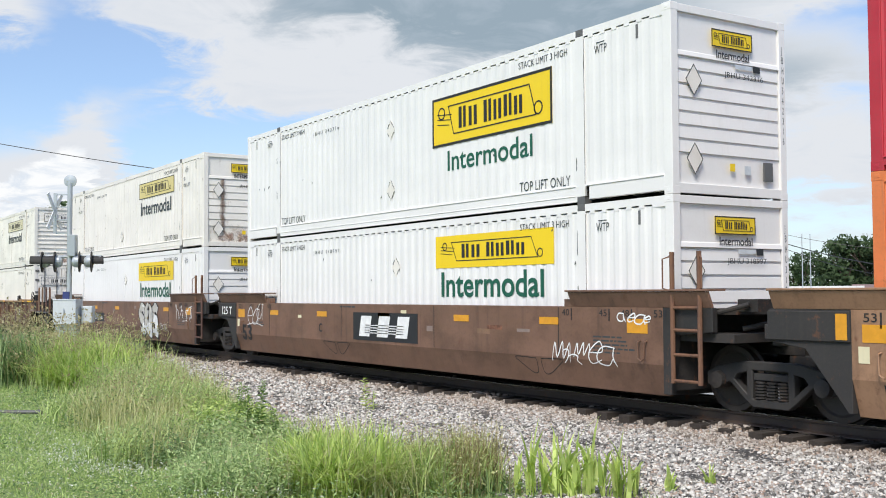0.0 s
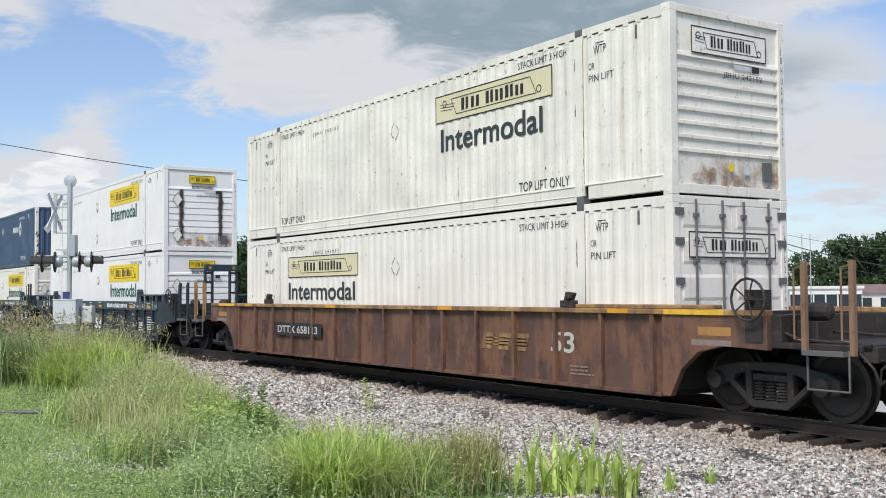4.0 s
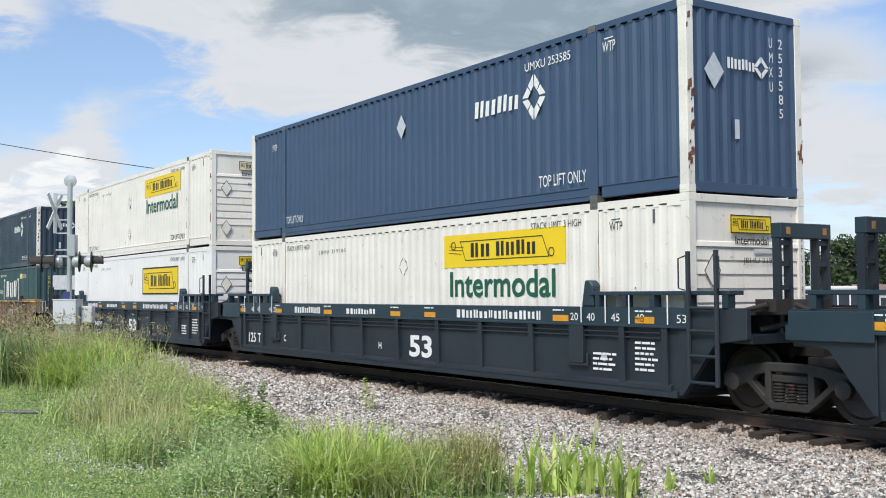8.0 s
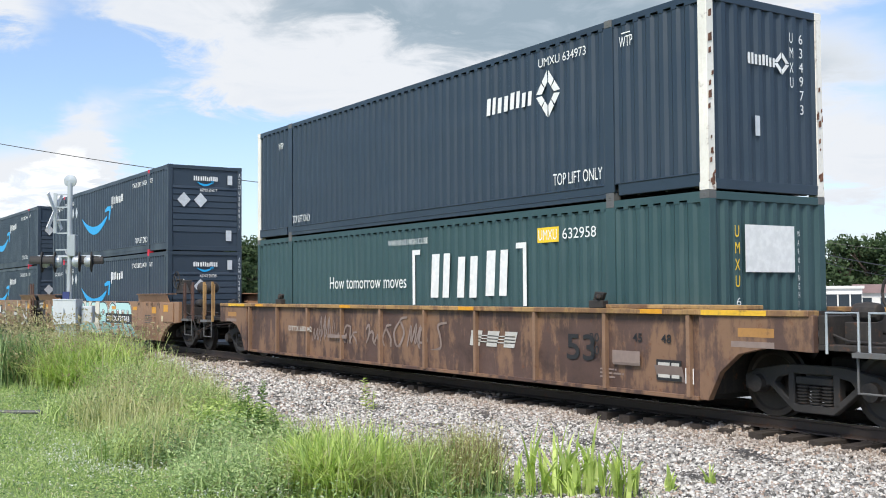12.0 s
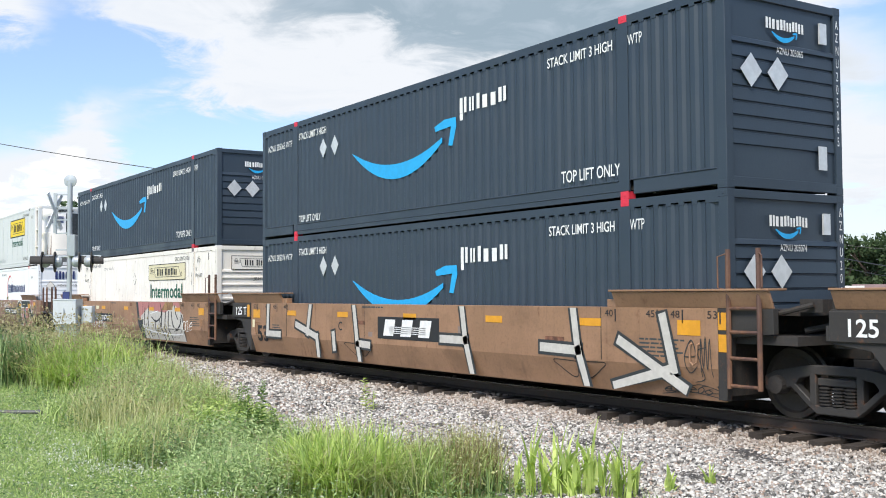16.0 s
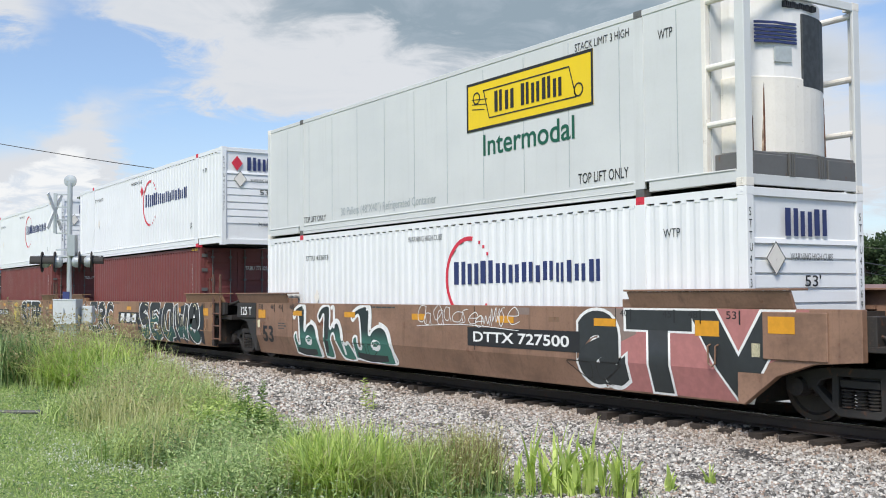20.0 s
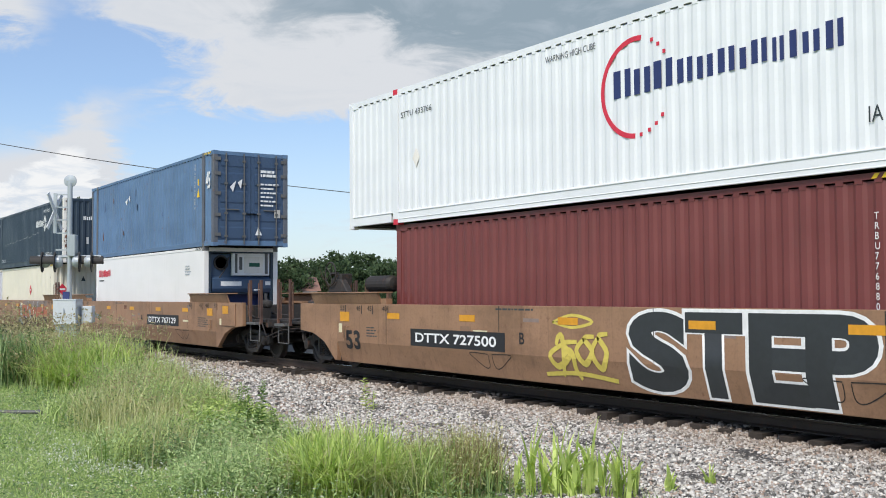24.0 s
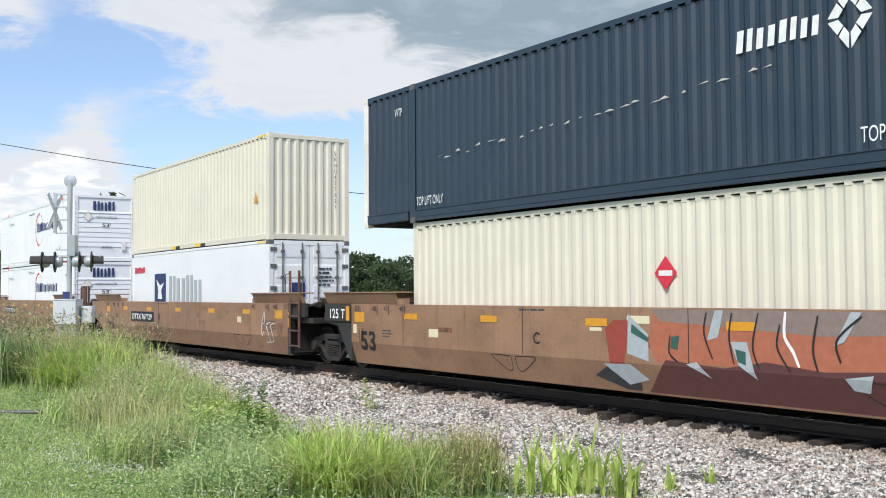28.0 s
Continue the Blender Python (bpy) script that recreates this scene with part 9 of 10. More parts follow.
# ---- signals, poles, wires ----
def crossing_signal(x, y, z, turn, tall, label):
    """A level crossing signal: mast, cabinet, crossbuck, bell and two pairs of flashers."""
    s = thing("crossing_signal", label, "railway signal")
    part("mast", MB().tube((0, 0, 0), (0, 0, tall), 0.075, 14).tube((0, 0, 0), (0, 0, 0.3), 0.16, 14), "galv", s, "galvanised steel mast", smooth=False)
    part("base_cabinet", MB().box(-0.34, 0.34, -0.40, 0.2, 1.46, 2.18).box(-0.35, 0.35, -0.42, 0.22, 2.18, 2.21).box(-0.03, 0.0, -0.445, -0.42, 1.7, 1.95), "cabinet", s, "light grey relay cabinet", 0.012)
    part("gate_mechanism", MB().box(0.40, 0.72, -0.1, 0.2, 1.5, 2.0).tube((0.5, 0.0, 1.85), (0.85, 0.3, 1.65), 0.06), "cabinet", s, "grey gate mechanism", 0.015)
    part("cabinet_leg", MB().box(-0.3, 0.3, -0.3, 0.1, 0.0, 1.46), "galv", s)
    part("bell", MB().lathe([(0.02, 0.14), (0.13, 0.09), (0.185, 0.02), (0.185, -0.03), (0.05, -0.05)], (0.0, 0.02, tall + 0.07), "y", 20).tube((0, 0, tall - 0.1), (0, 0, tall + 0.02), 0.05), "galv", s, "round grey warning bell")
    buck = part("crossbuck", MB().box(-0.05, 0.05, -0.02, 0.02, tall - 1.5, tall - 0.3), "galv", s, "white crossbuck sign on its bracket", at=Matrix.Translation((-0.42, -0.05, 0)))
    for a in (32, -32):
        blade = MB().box(-0.06, 0.06, -0.012, 0.012, -0.62, 0.62)
        part("sign_blade", blade, "sign_white", buck, "weathered diagonal sign blade seen nearly edge-on", at=Matrix.Translation((0, -0.03 - 0.012 * (a > 0), tall - 0.85)) @ Matrix.Rotation(radians(74), 4, "Z") @ Matrix.Rotation(radians(a), 4, "Y"))
    for dz in (0.34, 0.72, 1.1, 1.5, 2.0):
        part("bracket", MB().box(-0.45 if dz < 1.4 else -0.4, 0.0, -0.05, -0.01, tall - dz - 0.02, tall - dz + 0.02), "galv", s)
    part("junction_box", MB().box(0.0, 0.22, -0.15, 0.1, tall - 2.2, tall - 1.55), "galv", s, "", 0.02)
    part("blue_plate", MB().box(-0.16, 0.04, -0.11, -0.08, tall - 3.55, tall - 3.25), "ink_navy", s, "small blue plate")
    part("light_arm", MB().tube((-0.95, 0, tall - 2.2), (0.95, 0, tall - 2.2), 0.04, 10), "galv", s)
    for k, (dx, face) in enumerate(((-0.80, -78), (-0.42, -78), (0.30, 104), (0.66, 104))):
        m = Matrix.Translation((dx, -0.02, tall - 2.36)) @ Matrix.Rotation(radians(face), 4, "Z")
        head = part("flasher_head", MB().lathe([(0.02, 0.012), (0.31, 0.01), (0.31, -0.02), (0.17, -0.03), (0.15, -0.05)], (0, 0, 0), "y", 24), "black", s, "black round flasher with hood", at=m)
        part("housing", MB().lathe([(0.01, 0.22), (0.12, 0.2), (0.17, 0.12), (0.17, 0.012)], (0, 0, 0), "y", 18), "galv", head, "grey metal lamp housing")
        part("lens", MB().lathe([(0.02, -0.075), (0.10, -0.065), (0.145, -0.05), (0.145, -0.04)], (0, 0, 0), "y", 16), "lens", head)
        ang = [radians(-20 + 22 * i) for i in range(11)]
        rows = [(r, yy) for r, yy in ((0.165, -0.03), (0.165, -0.34), (0.178, -0.34), (0.178, -0.03))]
        hood = MB().add([(r * math.cos(a), yy, r * math.sin(a)) for r, yy in rows for a in ang], [(j * 11 + i, j * 11 + i + 1, (j + 1) * 11 + i + 1, (j + 1) * 11 + i) for j in range(3) for i in range(10)])
        part("hood", hood, "black", head)
    s.matrix_basis = pose(x, y, z, 0, 0, turn)
    return s


crossing_signal(-21.15, -4.85, ground_z(0, -4.85), 56.8, 5.68, "grey crossing signal mast with crossbuck and flashers")
crossing_signal(-43.5, 26.0, ground_z(0, 26.0), 56.8, 5.6, "crossing signal on the far side of the track")


def utility_pole(x, y, tall, r, mat, label, arms=(), lamp=False):
    p = thing("utility_pole", label, "pole")
    part("shaft", MB().tube((0, 0, 0), (0, 0, tall), r, 12, r * 0.62), mat, p)
    for z, w, turn in arms:
        arm = part("crossarm", MB().box(-w, w, -0.06, 0.06, -0.07, 0.07), "galv" if mat == "galv" else mat, p, at=Matrix.Translation((0, 0, z)) @ Matrix.Rotation(radians(turn), 4, "Z"))
        for k in range(4):
            q = -w + 0.15 + (2 * w - 0.3) * k / 3
            part("insulator", cached(("insulator",), lambda: MB().lathe([(0.05, 0.0), (0.09, 0.05), (0.06, 0.1), (0.09, 0.15), (0.06, 0.2), (0.09, 0.25), (0.03, 0.3)], (0, 0, 0.06), "z", 8), "gear"), "gear", arm, at=Matrix.Translation((q, 0, 0)))
        for k, q in enumerate((-w + 0.1, -w * 0.45, w * 0.4, w - 0.1)):
            part("clamp", MB().tube((q, 0, -0.05), (q + 0.05, 0, -0.24 - 0.05 * (k % 2)), 0.05, 6).tube((q - 0.14, 0, -0.2), (q + 0.16, 0, -0.16), 0.03, 6), "gear", arm, "hanging line clamp")
    if lamp:
        part("street_light", MB().path([(0, 0, tall * 0.66), (0.5, -0.3, tall * 0.69), (0.9, -0.6, tall * 0.7)], 0.04).box(0.75, 1.15, -0.75, -0.5, tall * 0.69, tall * 0.72), "galv", p)
    p.matrix_basis = pose(x, y, ground_z(x, y))
    return p


def along(px, py, d):
    """The point d metres from the eye along a level bearing given in degrees and an elevation in degrees."""
    a, e = radians(px), radians(py)
    return Vector(EYE) + d * Vector((math.sin(a) * math.cos(e), math.cos(a) * math.cos(e), math.sin(e)))


def pole_at(bearing, elev, d, r, mat, label, **kw):
    q = along(bearing, elev, d)
    return utility_pole(q.x, q.y, q.z - ground_z(q.x, q.y), r, mat, label, **kw), q


pole_at(-52.55, 11.95, 53, 0.17, "galv", "tall galvanised steel utility pole with two crossarms", arms=((12.75, 1.45, 63), (11.25, 1.4, 63)), lamp=True)
_, TOP2 = pole_at(-51.85, 6.67, 58, 0.16, "pole_wood", "weathered wooden utility pole")
_, TOP3 = pole_at(-39.6, 3.13, 92, 0.20, "pole_wood", "weathered wooden utility pole with transformer")
pole_at(-45.0, 3.25, 95, 0.07, "galv", "slim steel lamp post beside the lot")
pole_at(-47.2, 2.6, 90, 0.05, "galv", "thin galvanised steel radio mast")
pole_at(-37.9, 2.9, 105, 0.06, "galv", "thin galvanised steel radio mast")
pole_at(-37.5, 2.9, 105, 0.06, "galv", "thin galvanised steel radio mast")


def wire(p, q, sag, r, label="dark sagging overhead utility wire"):
    """One continuous sagging wire."""
    n, m = 24, 6
    pts = [Vector(p).lerp(Vector(q), t / n) - Vector((0, 0, 4 * sag * (t / n) * (1 - t / n))) for t in range(n + 1)]
    d = (Vector(q) - Vector(p)).normalized()
    a = d.cross(Vector((0, 0, 1))).normalized()
    c = a.cross(d)
    v = [k + (a * math.cos(6.2832 * i / m) + c * math.sin(6.2832 * i / m)) * r for k in pts for i in range(m)]
    f = [(j * m + i, j * m + (i + 1) % m, (j + 1) * m + (i + 1) % m, (j + 1) * m + i) for j in range(n) for i in range(m)]
    tagged(new("overhead_wire", MB().add(v, f).mesh("overhead_wire", "wire")), label, "cable")


W2 = Vector((TOP2.x, TOP2.y, TOP2.z - 2.1))
wire(W2, along(-82.5, 8.0, 60), 0.5, 0.022)
wire((W2.x, W2.y, W2.z + 0.55), (TOP3.x, TOP3.y, TOP3.z + 0.2), 0.9, 0.02)
wire((W2.x, W2.y, W2.z + 0.3), (TOP3.x, TOP3.y, TOP3.z - 0.3), 1.6, 0.02)
wire((W2.x, W2.y, W2.z - 0.2), along(-41.5, 2.2, 92), 1.0, 0.02)
wire(TOP3, along(-28, 1.9, 90), 0.8, 0.02)
wire((TOP3.x, TOP3.y, TOP3.z - 0.6), along(-29, 0.6, 70), 0.6, 0.035)
wire((TOP3.x, TOP3.y, TOP3.z - 0.9), along(-29, 0.2, 70), 0.9, 0.02)


# ---- far trees and buildings ----
def bark_material():
    return paint("tree_bark", (0.10, 0.075, 0.055), 0.9, 0.5, 0.0, 0.5)


def tree(h, w, leaves, seed, mat, label):
    """A broad tree: tapered trunk with limbs, a crown of leaf clumps with gaps."""
    rng = np.random.default_rng(seed)
    t = thing("tree", label, "tree", "trees behind the track")
    b = MB().tube((0, 0, -0.3), (0, 0, h * 0.45), 0.035 * h, 8, 0.02 * h)
    ends = []
    for k in range(7):
        a, z = rng.uniform(0, 6.28), rng.uniform(0.3, 0.5) * h
        e = np.array((math.cos(a) * w * rng.uniform(0.25, 0.6), math.sin(a) * w * rng.uniform(0.25, 0.6), h * rng.uniform(0.55, 0.88)))
        b.tube((0, 0, z), tuple(e), 0.013 * h, 6, 0.005 * h)
        ends.append(e)
    part("trunk", b, BARK, t)
    cl = []
    for k in range(34):
        e = ends[rng.integers(0, 7)]
        z = rng.uniform(0.05, 1.0) ** 0.8
        rad = w * (1.0 - 0.75 * max(0, z - 0.45)) * (0.55 + 0.45 * min(1, z * 2))
        a, r = rng.uniform(0, 6.28), math.sqrt(rng.uniform(0, 1)) * rad
        c = np.array((math.cos(a) * r * 0.8 + e[0] * 0.2, math.sin(a) * r * 0.8 + e[1] * 0.2, z * h * 0.92))
        cl.append((c, rng.uniform(0.10, 0.2) * h))
    i = rng.integers(0, len(cl), leaves)
    cen, rad = np.array([c for c, _ in cl])[i], np.array([r for _, r in cl])[i]
    d = rng.normal(0, 1, (leaves, 3))
    d /= np.linalg.norm(d, axis=1)[:, None]
    p = cen + d * (rad * rng.uniform(0.55, 1.0, leaves))[:, None] * (1, 1, 0.75)
    u, v = rng.normal(0, 1, (leaves, 3)), rng.normal(0, 1, (leaves, 3))
    s = 0.028 * h * rng.uniform(0.6, 1.4, (leaves, 1))
    u, v = u / np.linalg.norm(u, axis=1)[:, None] * s, v / np.linalg.norm(v, axis=1)[:, None] * s
    verts = np.stack([p - u, p + v * 0.7, p + u, p - v * 0.7], 1).reshape(-1, 3)
    part("crown", island_mesh("crown", verts, np.arange(4 * leaves).reshape(-1, 4), mat), None, t)
    return t


BARK = bark_material()
LEAF_FAR = leaf_material("far_foliage", (0.040, 0.072, 0.030), (0.095, 0.14, 0.062))
LEAF_NEAR = leaf_material("bright_foliage", (0.11, 0.19, 0.05), (0.22, 0.31, 0.10))


def make_trees():
    kinds = [tree(10, 5.2, 3600, 31, LEAF_FAR, "dark green broad tree in the far tree line"), tree(10, 4.2, 3200, 32, LEAF_FAR, "dark green broad tree in the far tree line"), tree(10, 6.0, 3800, 33, LEAF_FAR, "dark green broad tree in the far tree line")]
    rng = random.Random(17)
    rows = []
    for k in range(44):
        b = -84 + 52.0 * k / 43 + rng.uniform(-0.5, 0.5)
        rows.append((b, rng.uniform(150, 200), 1.85 + 0.45 * math.sin(b * 0.8) + 0.3 * math.sin(b * 2.3 + 1) + rng.uniform(-0.5, 0.45) - (0.45 if b > -58 else 0.0)))
    for k in range(22):
        b = -83 + 24.0 * k / 21 + rng.uniform(-0.4, 0.4)
        rows.append((b, rng.uniform(110, 135), 1.9 + rng.uniform(-0.5, 0.5)))
    rows += [(-75.0, 105, 5.1), (-74.2, 108, 4.7), (-69.0, 110, 3.2), (-68.2, 112, 3.3), (-67.2, 112, 2.7), (-48.0, 140, 2.5), (-47.4, 150, 2.3), (-35.8, 150, 2.7), (-34.5, 150, 2.9), (-33.4, 150, 2.6)]
    for n, (b, d, e) in enumerate(rows):
        q = along(b, e, d)
        z = ground_z(q.x, q.y)
        k = max(0.35, (q.z - z) / 10.0)
        src = kinds[n % 3]
        if n < 3:
            ob = src
            ob.matrix_basis = pose(q.x, q.y, z, 0, 0, rng.uniform(0, 360)) @ Matrix.Scale(k, 4)
        else:
            ob = copy_thing(src, pose(q.x, q.y, z, 0, 0, rng.uniform(0, 360)))
            ob.scale = (k * rng.uniform(0.9, 1.2), k * rng.uniform(0.9, 1.2), k)
    near = tree(5.6, 3.4, 4200, 41, LEAF_NEAR, "bright green leafy tree beside the gravel lot")
    q = along(-49.9, 0, 95)
    near.matrix_basis = pose(q.x, q.y, ground_z(q.x, q.y))


make_trees()
M["roof_pink"] = paint("faded_red_roof", (0.19, 0.125, 0.115), 0.8, 0.3, 0.0, 0.3)
M["wall_pale"] = paint("pale_wall", (0.62, 0.61, 0.58), 0.7, 0.2, 0.0, 0.2)
M["wall_brick"] = paint("brown_brick_wall", (0.22, 0.12, 0.09), 0.8, 0.3, 0.0, 0.2)


def house(bearing, d, w, depth, wall_h, roof_h, wall, roof, label, windows=3):
    q = along(bearing, 0, d)
    g = ground_z(q.x, q.y)
    h = thing("house", label, "building")
    part("wall", MB().box(-w / 2, w / 2, -depth / 2, depth / 2, -0.2, wall_h), wall, h)
    if roof_h > 0.5:
        r = MB().slab([(-depth / 2 - 0.4, wall_h), (depth / 2 + 0.4, wall_h), (0.0, wall_h + roof_h)], "x", -w / 2 - 0.4, w / 2 + 0.4)
    else:
        r = MB().box(-w / 2 - 0.2, w / 2 + 0.2, -depth / 2 - 0.2, depth / 2 + 0.2, wall_h, wall_h + roof_h)
    part("roof", r, roof, h)
    for k in range(windows):
        x = -w / 2 + w * (k + 0.5) / windows
        win = part("window", MB().box(x - 0.55, x + 0.55, -depth / 2 - 0.03, -depth / 2 + 0.05, wall_h * 0.35, wall_h * 0.8), "glass", h)
        part("window_frame", MB().box(x - 0.62, x + 0.62, -depth / 2 - 0.06, -depth / 2 - 0.01, wall_h * 0.8, wall_h * 0.86), "wall_pale", win)
        part("window_sill", MB().box(x - 0.62, x + 0.62, -depth / 2 - 0.08, -depth / 2 - 0.01, wall_h * 0.30, wall_h * 0.35), "wall_pale", win)
    h.matrix_basis = pose(q.x, q.y, g, 0, 0, -bearing + 4)
    return h


house(-45.8, 110, 8, 6, 2.3, 1.5, "wall_brick", "roof_pink", "low house with faded reddish roof")
house(-36.9, 125, 7.5, 6, 3.1, 0.3, "wall_pale", "wall_pale", "pale flat-roofed building with dark windows", 6)
house(-66.5, 120, 11, 8, 3.0, 1.6, "wall_pale", "wall_brick", "pale low house under trees")
house(-33.6, 130, 8, 6, 2.6, 1.0, "wall_pale", "roof_pink", "pale low building with reddish roof", 4)


def parked_car(bearing, d, mat, label, turn=0):
    q = along(bearing, 0, d)
    c = thing("parked_car", label, "car")
    part("body", MB().slab([(-2.2, 0.3), (2.2, 0.3), (2.25, 0.75), (1.5, 0.9), (0.9, 1.42), (-1.2, 1.45), (-1.9, 0.95), (-2.2, 0.85)], "y", -0.9, 0.9), mat, c, "", 0.06)
    part("side_window", MB().slab([(-1.5, 0.95), (1.2, 0.95), (0.8, 1.36), (-1.1, 1.38)], "y", -0.915, 0.915), "glass", c)
    for x in (-1.4, 1.4):
        for y in (-0.85, 0.85):
            part("wheel", cached(("car_wheel",), lambda: MB().lathe([(0.1, -0.1), (0.33, -0.1), (0.33, 0.1), (0.1, 0.1)], (0, 0, 0), "y", 14), "black"), "black", c, at=Matrix.Translation((x, y, 0.33)))
    c.matrix_basis = pose(q.x, q.y, ground_z(q.x, q.y), 0, 0, turn)


parked_car(-43.4, 75, "white", "white parked car on the gravel lot", 30)
parked_car(-44.6, 78, "red", "red parked car on the gravel lot", 25)

# a pipe that lies in the lawn
pipe = thing("steel_pipe", "weathered grey steel pipe lying on the lawn", "pipe")
part("tube", MB().tube((-0.9, 0, 0), (0.75, 0, 0), 0.035, 12), "gear", pipe)
part("end_cap", MB().lathe([(0.03, 0.0), (0.045, 0.01), (0.045, 0.06), (0.03, 0.07)], (0.72, 0, 0), "x", 12), "gear", pipe)


# ---- the train ----
LOW, HIGH = 0.29, 0.29 + H96 + 0.004
TRAIN = []
PIN = ("OR", "PIN LIFT")


def unit(u, car, *boxes):
    TRAIN.extend([car, *boxes])


A, B_ = "joint", "coupler"
BROWN = "oxide brown smooth-sided well car unit with stencilled lettering"
TAN = "faded tan well car unit covered in spray paint"

unit(19.5, well_car(19.5, "smooth", "tan", A, B_, "tan well car unit with orange container", ()),
     iso(19.5, LOW, "orange", L53 - 0.02, "orange steel freight container", "corrugated"), iso(19.5, HIGH, "red", L53 - 0.02, "worn red steel freight container", "corrugated"))
unit(0.1, well_car(0.1, "smooth", "brown", A, A, BROWN, (ttx_board(-1.35, 1.35, 0.72, 1.32), stencil(-3.05, 0.84, "C"), stencil(-HC - 1.0, 1.17, "125 T", 0.22, 0.72, "ink_white", -0.037), scrawl(5.6, 7.0, 0.62, 1.05, "ink_white", 3), scrawl(7.2, 7.9, 1.25, 1.42, "ink_white", 31, 6), scrawl(-7.3, -6.4, 0.95, 1.42, "ink_white", 32, 6))),
     jb(0.1, LOW, "yellow", "vent", "JBHU 318997"), jb(0.1, HIGH, "new", "vent", "JBHU 342316", placards=((-8.3, 2.05), (-8.3, 0.75)), end_panel="logo_yellow"))
unit(-19.47, well_car(-19.47, "smooth", "brown", B_, A, BROWN, (number_board(-4.75, -1.67, 0.73, 1.06, "DTTX 727096"), stencil(-1.35, 0.82, "A"), scrawl(4.85, 5.6, 0.6, 0.9, "ink_grey", 5, 5), scrawl(6.5, 8.0, 0.9, 1.42, "ink_white", 6, 8),
     tag("SOS", 2.7, 4.7, 0.40, 1.44, "ink_grey", "ink", None, 8, 0.55), scrawl(-7.2, -5.6, 0.85, 1.42, "ink_grey", 7, 8))),
     jb(-19.47, LOW, "yellow", "vent", "JBHU 288308"), jb(-19.47, HIGH, "old", "vent", "JBHU 250778", "white_old", "logo_faded", "ink_slate", pin=PIN, streaks=True, word_end="INTERMODAL", placards=((-8.6, 0.7),)))
unit(-42.82, well_car(-42.82, "ribbed", "rustbrown", B_, B_, "rusty dark brown ribbed well car with worn yellow flange", (stencil(5.5, 0.74, "53", 0.34, 0.6, "ink_grey", 0.06), number_board(-5.5, -2.9, 0.70, 1.02, "DTTX 658113", "ink", "ink_grey"),
     worn_mark(3.5, 5.0, 0.72, 1.02, "chord"), stencil(-6.3, 0.9, "20", 0.16, 0.22, "ink", -0.02), stencil(-6.3, 0.7, "40", 0.16, 0.22, "ink", -0.02))),
     jb(-42.82, LOW, "low", "door", "JBHU 241977", "white_old", "logo_pale", "ink_slate", end_panel="white_old", pin=PIN), jb(-42.82, HIGH, "old", "vent", "JBHU 242152", "white_worn", "logo_pale", "ink_slate", end_panel="white_old", wide_end=True, pin=PIN, streaks=True))
SLATE = "slate blue ribbed well car unit with white lettering"
unit(-66.13, well_car(-66.13, "fec", "slate", A, B_, SLATE, (number_board(-2.76, -1.9, 0.62, 0.94, "74270", None), blobs((("ink_white", rect(-3.92, -3.80, 0.68, 0.86)), ("ink_white", rect(-3.74, -3.62, 0.68, 0.86)), ("ink_white", rect(-3.56, -3.44, 0.68, 0.86)))), stencil(-5.55, 0.74, "B", 0.15, None, "ink_white", 0.04))),
     jb(-66.13, LOW, "yellow", "vent", "JBHU 327030"), jb(-66.13, HIGH, "yellow", "vent", "JBHU 323075", streaks=True, placards=((-8.3, 2.05), (-8.3, 0.8))))
unit(-85.55, well_car(-85.55, "fec", "slate", A, A, SLATE, (stencil(-7.63, 0.46, "125 T", 0.25, 0.8, "ink_white", 0.04), stencil(-5.4, 0.55, "C", 0.16, None, "ink_white", 0.04), stencil(-0.6, 0.56, "H", 0.14, None, "ink_white", 0.04))),
     jb(-85.55, LOW, "yellow", "vent", "JBHU 319380", "white_old"), umax(-85.55, HIGH, "UMXU 253585"))
unit(-104.78, well_car(-104.78, "fec", "slate", B_, A, SLATE, (blobs((("ink_white", rect(-4.8, -4.6, 0.68, 0.86)), ("ink_white", rect(-4.52, -4.32, 0.68, 0.86)), ("ink_white", rect(-4.24, -4.04, 0.68, 0.86)))), number_board(-3.7, -2.5, 0.50, 0.80, "74270", None), stencil(-6.2, 0.72, "A", 0.16, None, "ink_white", 0.04), stencil(-3.7, 0.95, "LD LMT 116,500", 0.1, 1.1, "ink_white", 0.04, 0), stencil(-3.7, 0.81, "LT WT 137,700", 0.1, 1.1, "ink_white", 0.04, 0))),
     jb(-104.78, LOW, "bordered", "vent", "JBHU 351612"), jb(-104.78, HIGH, "yellow", "vent", "JBHU 292061", "white_old", streaks=False, rusty=True, end_panel="logo_pale", placards=((-8.3, 1.9), (-8.3, 0.75))))
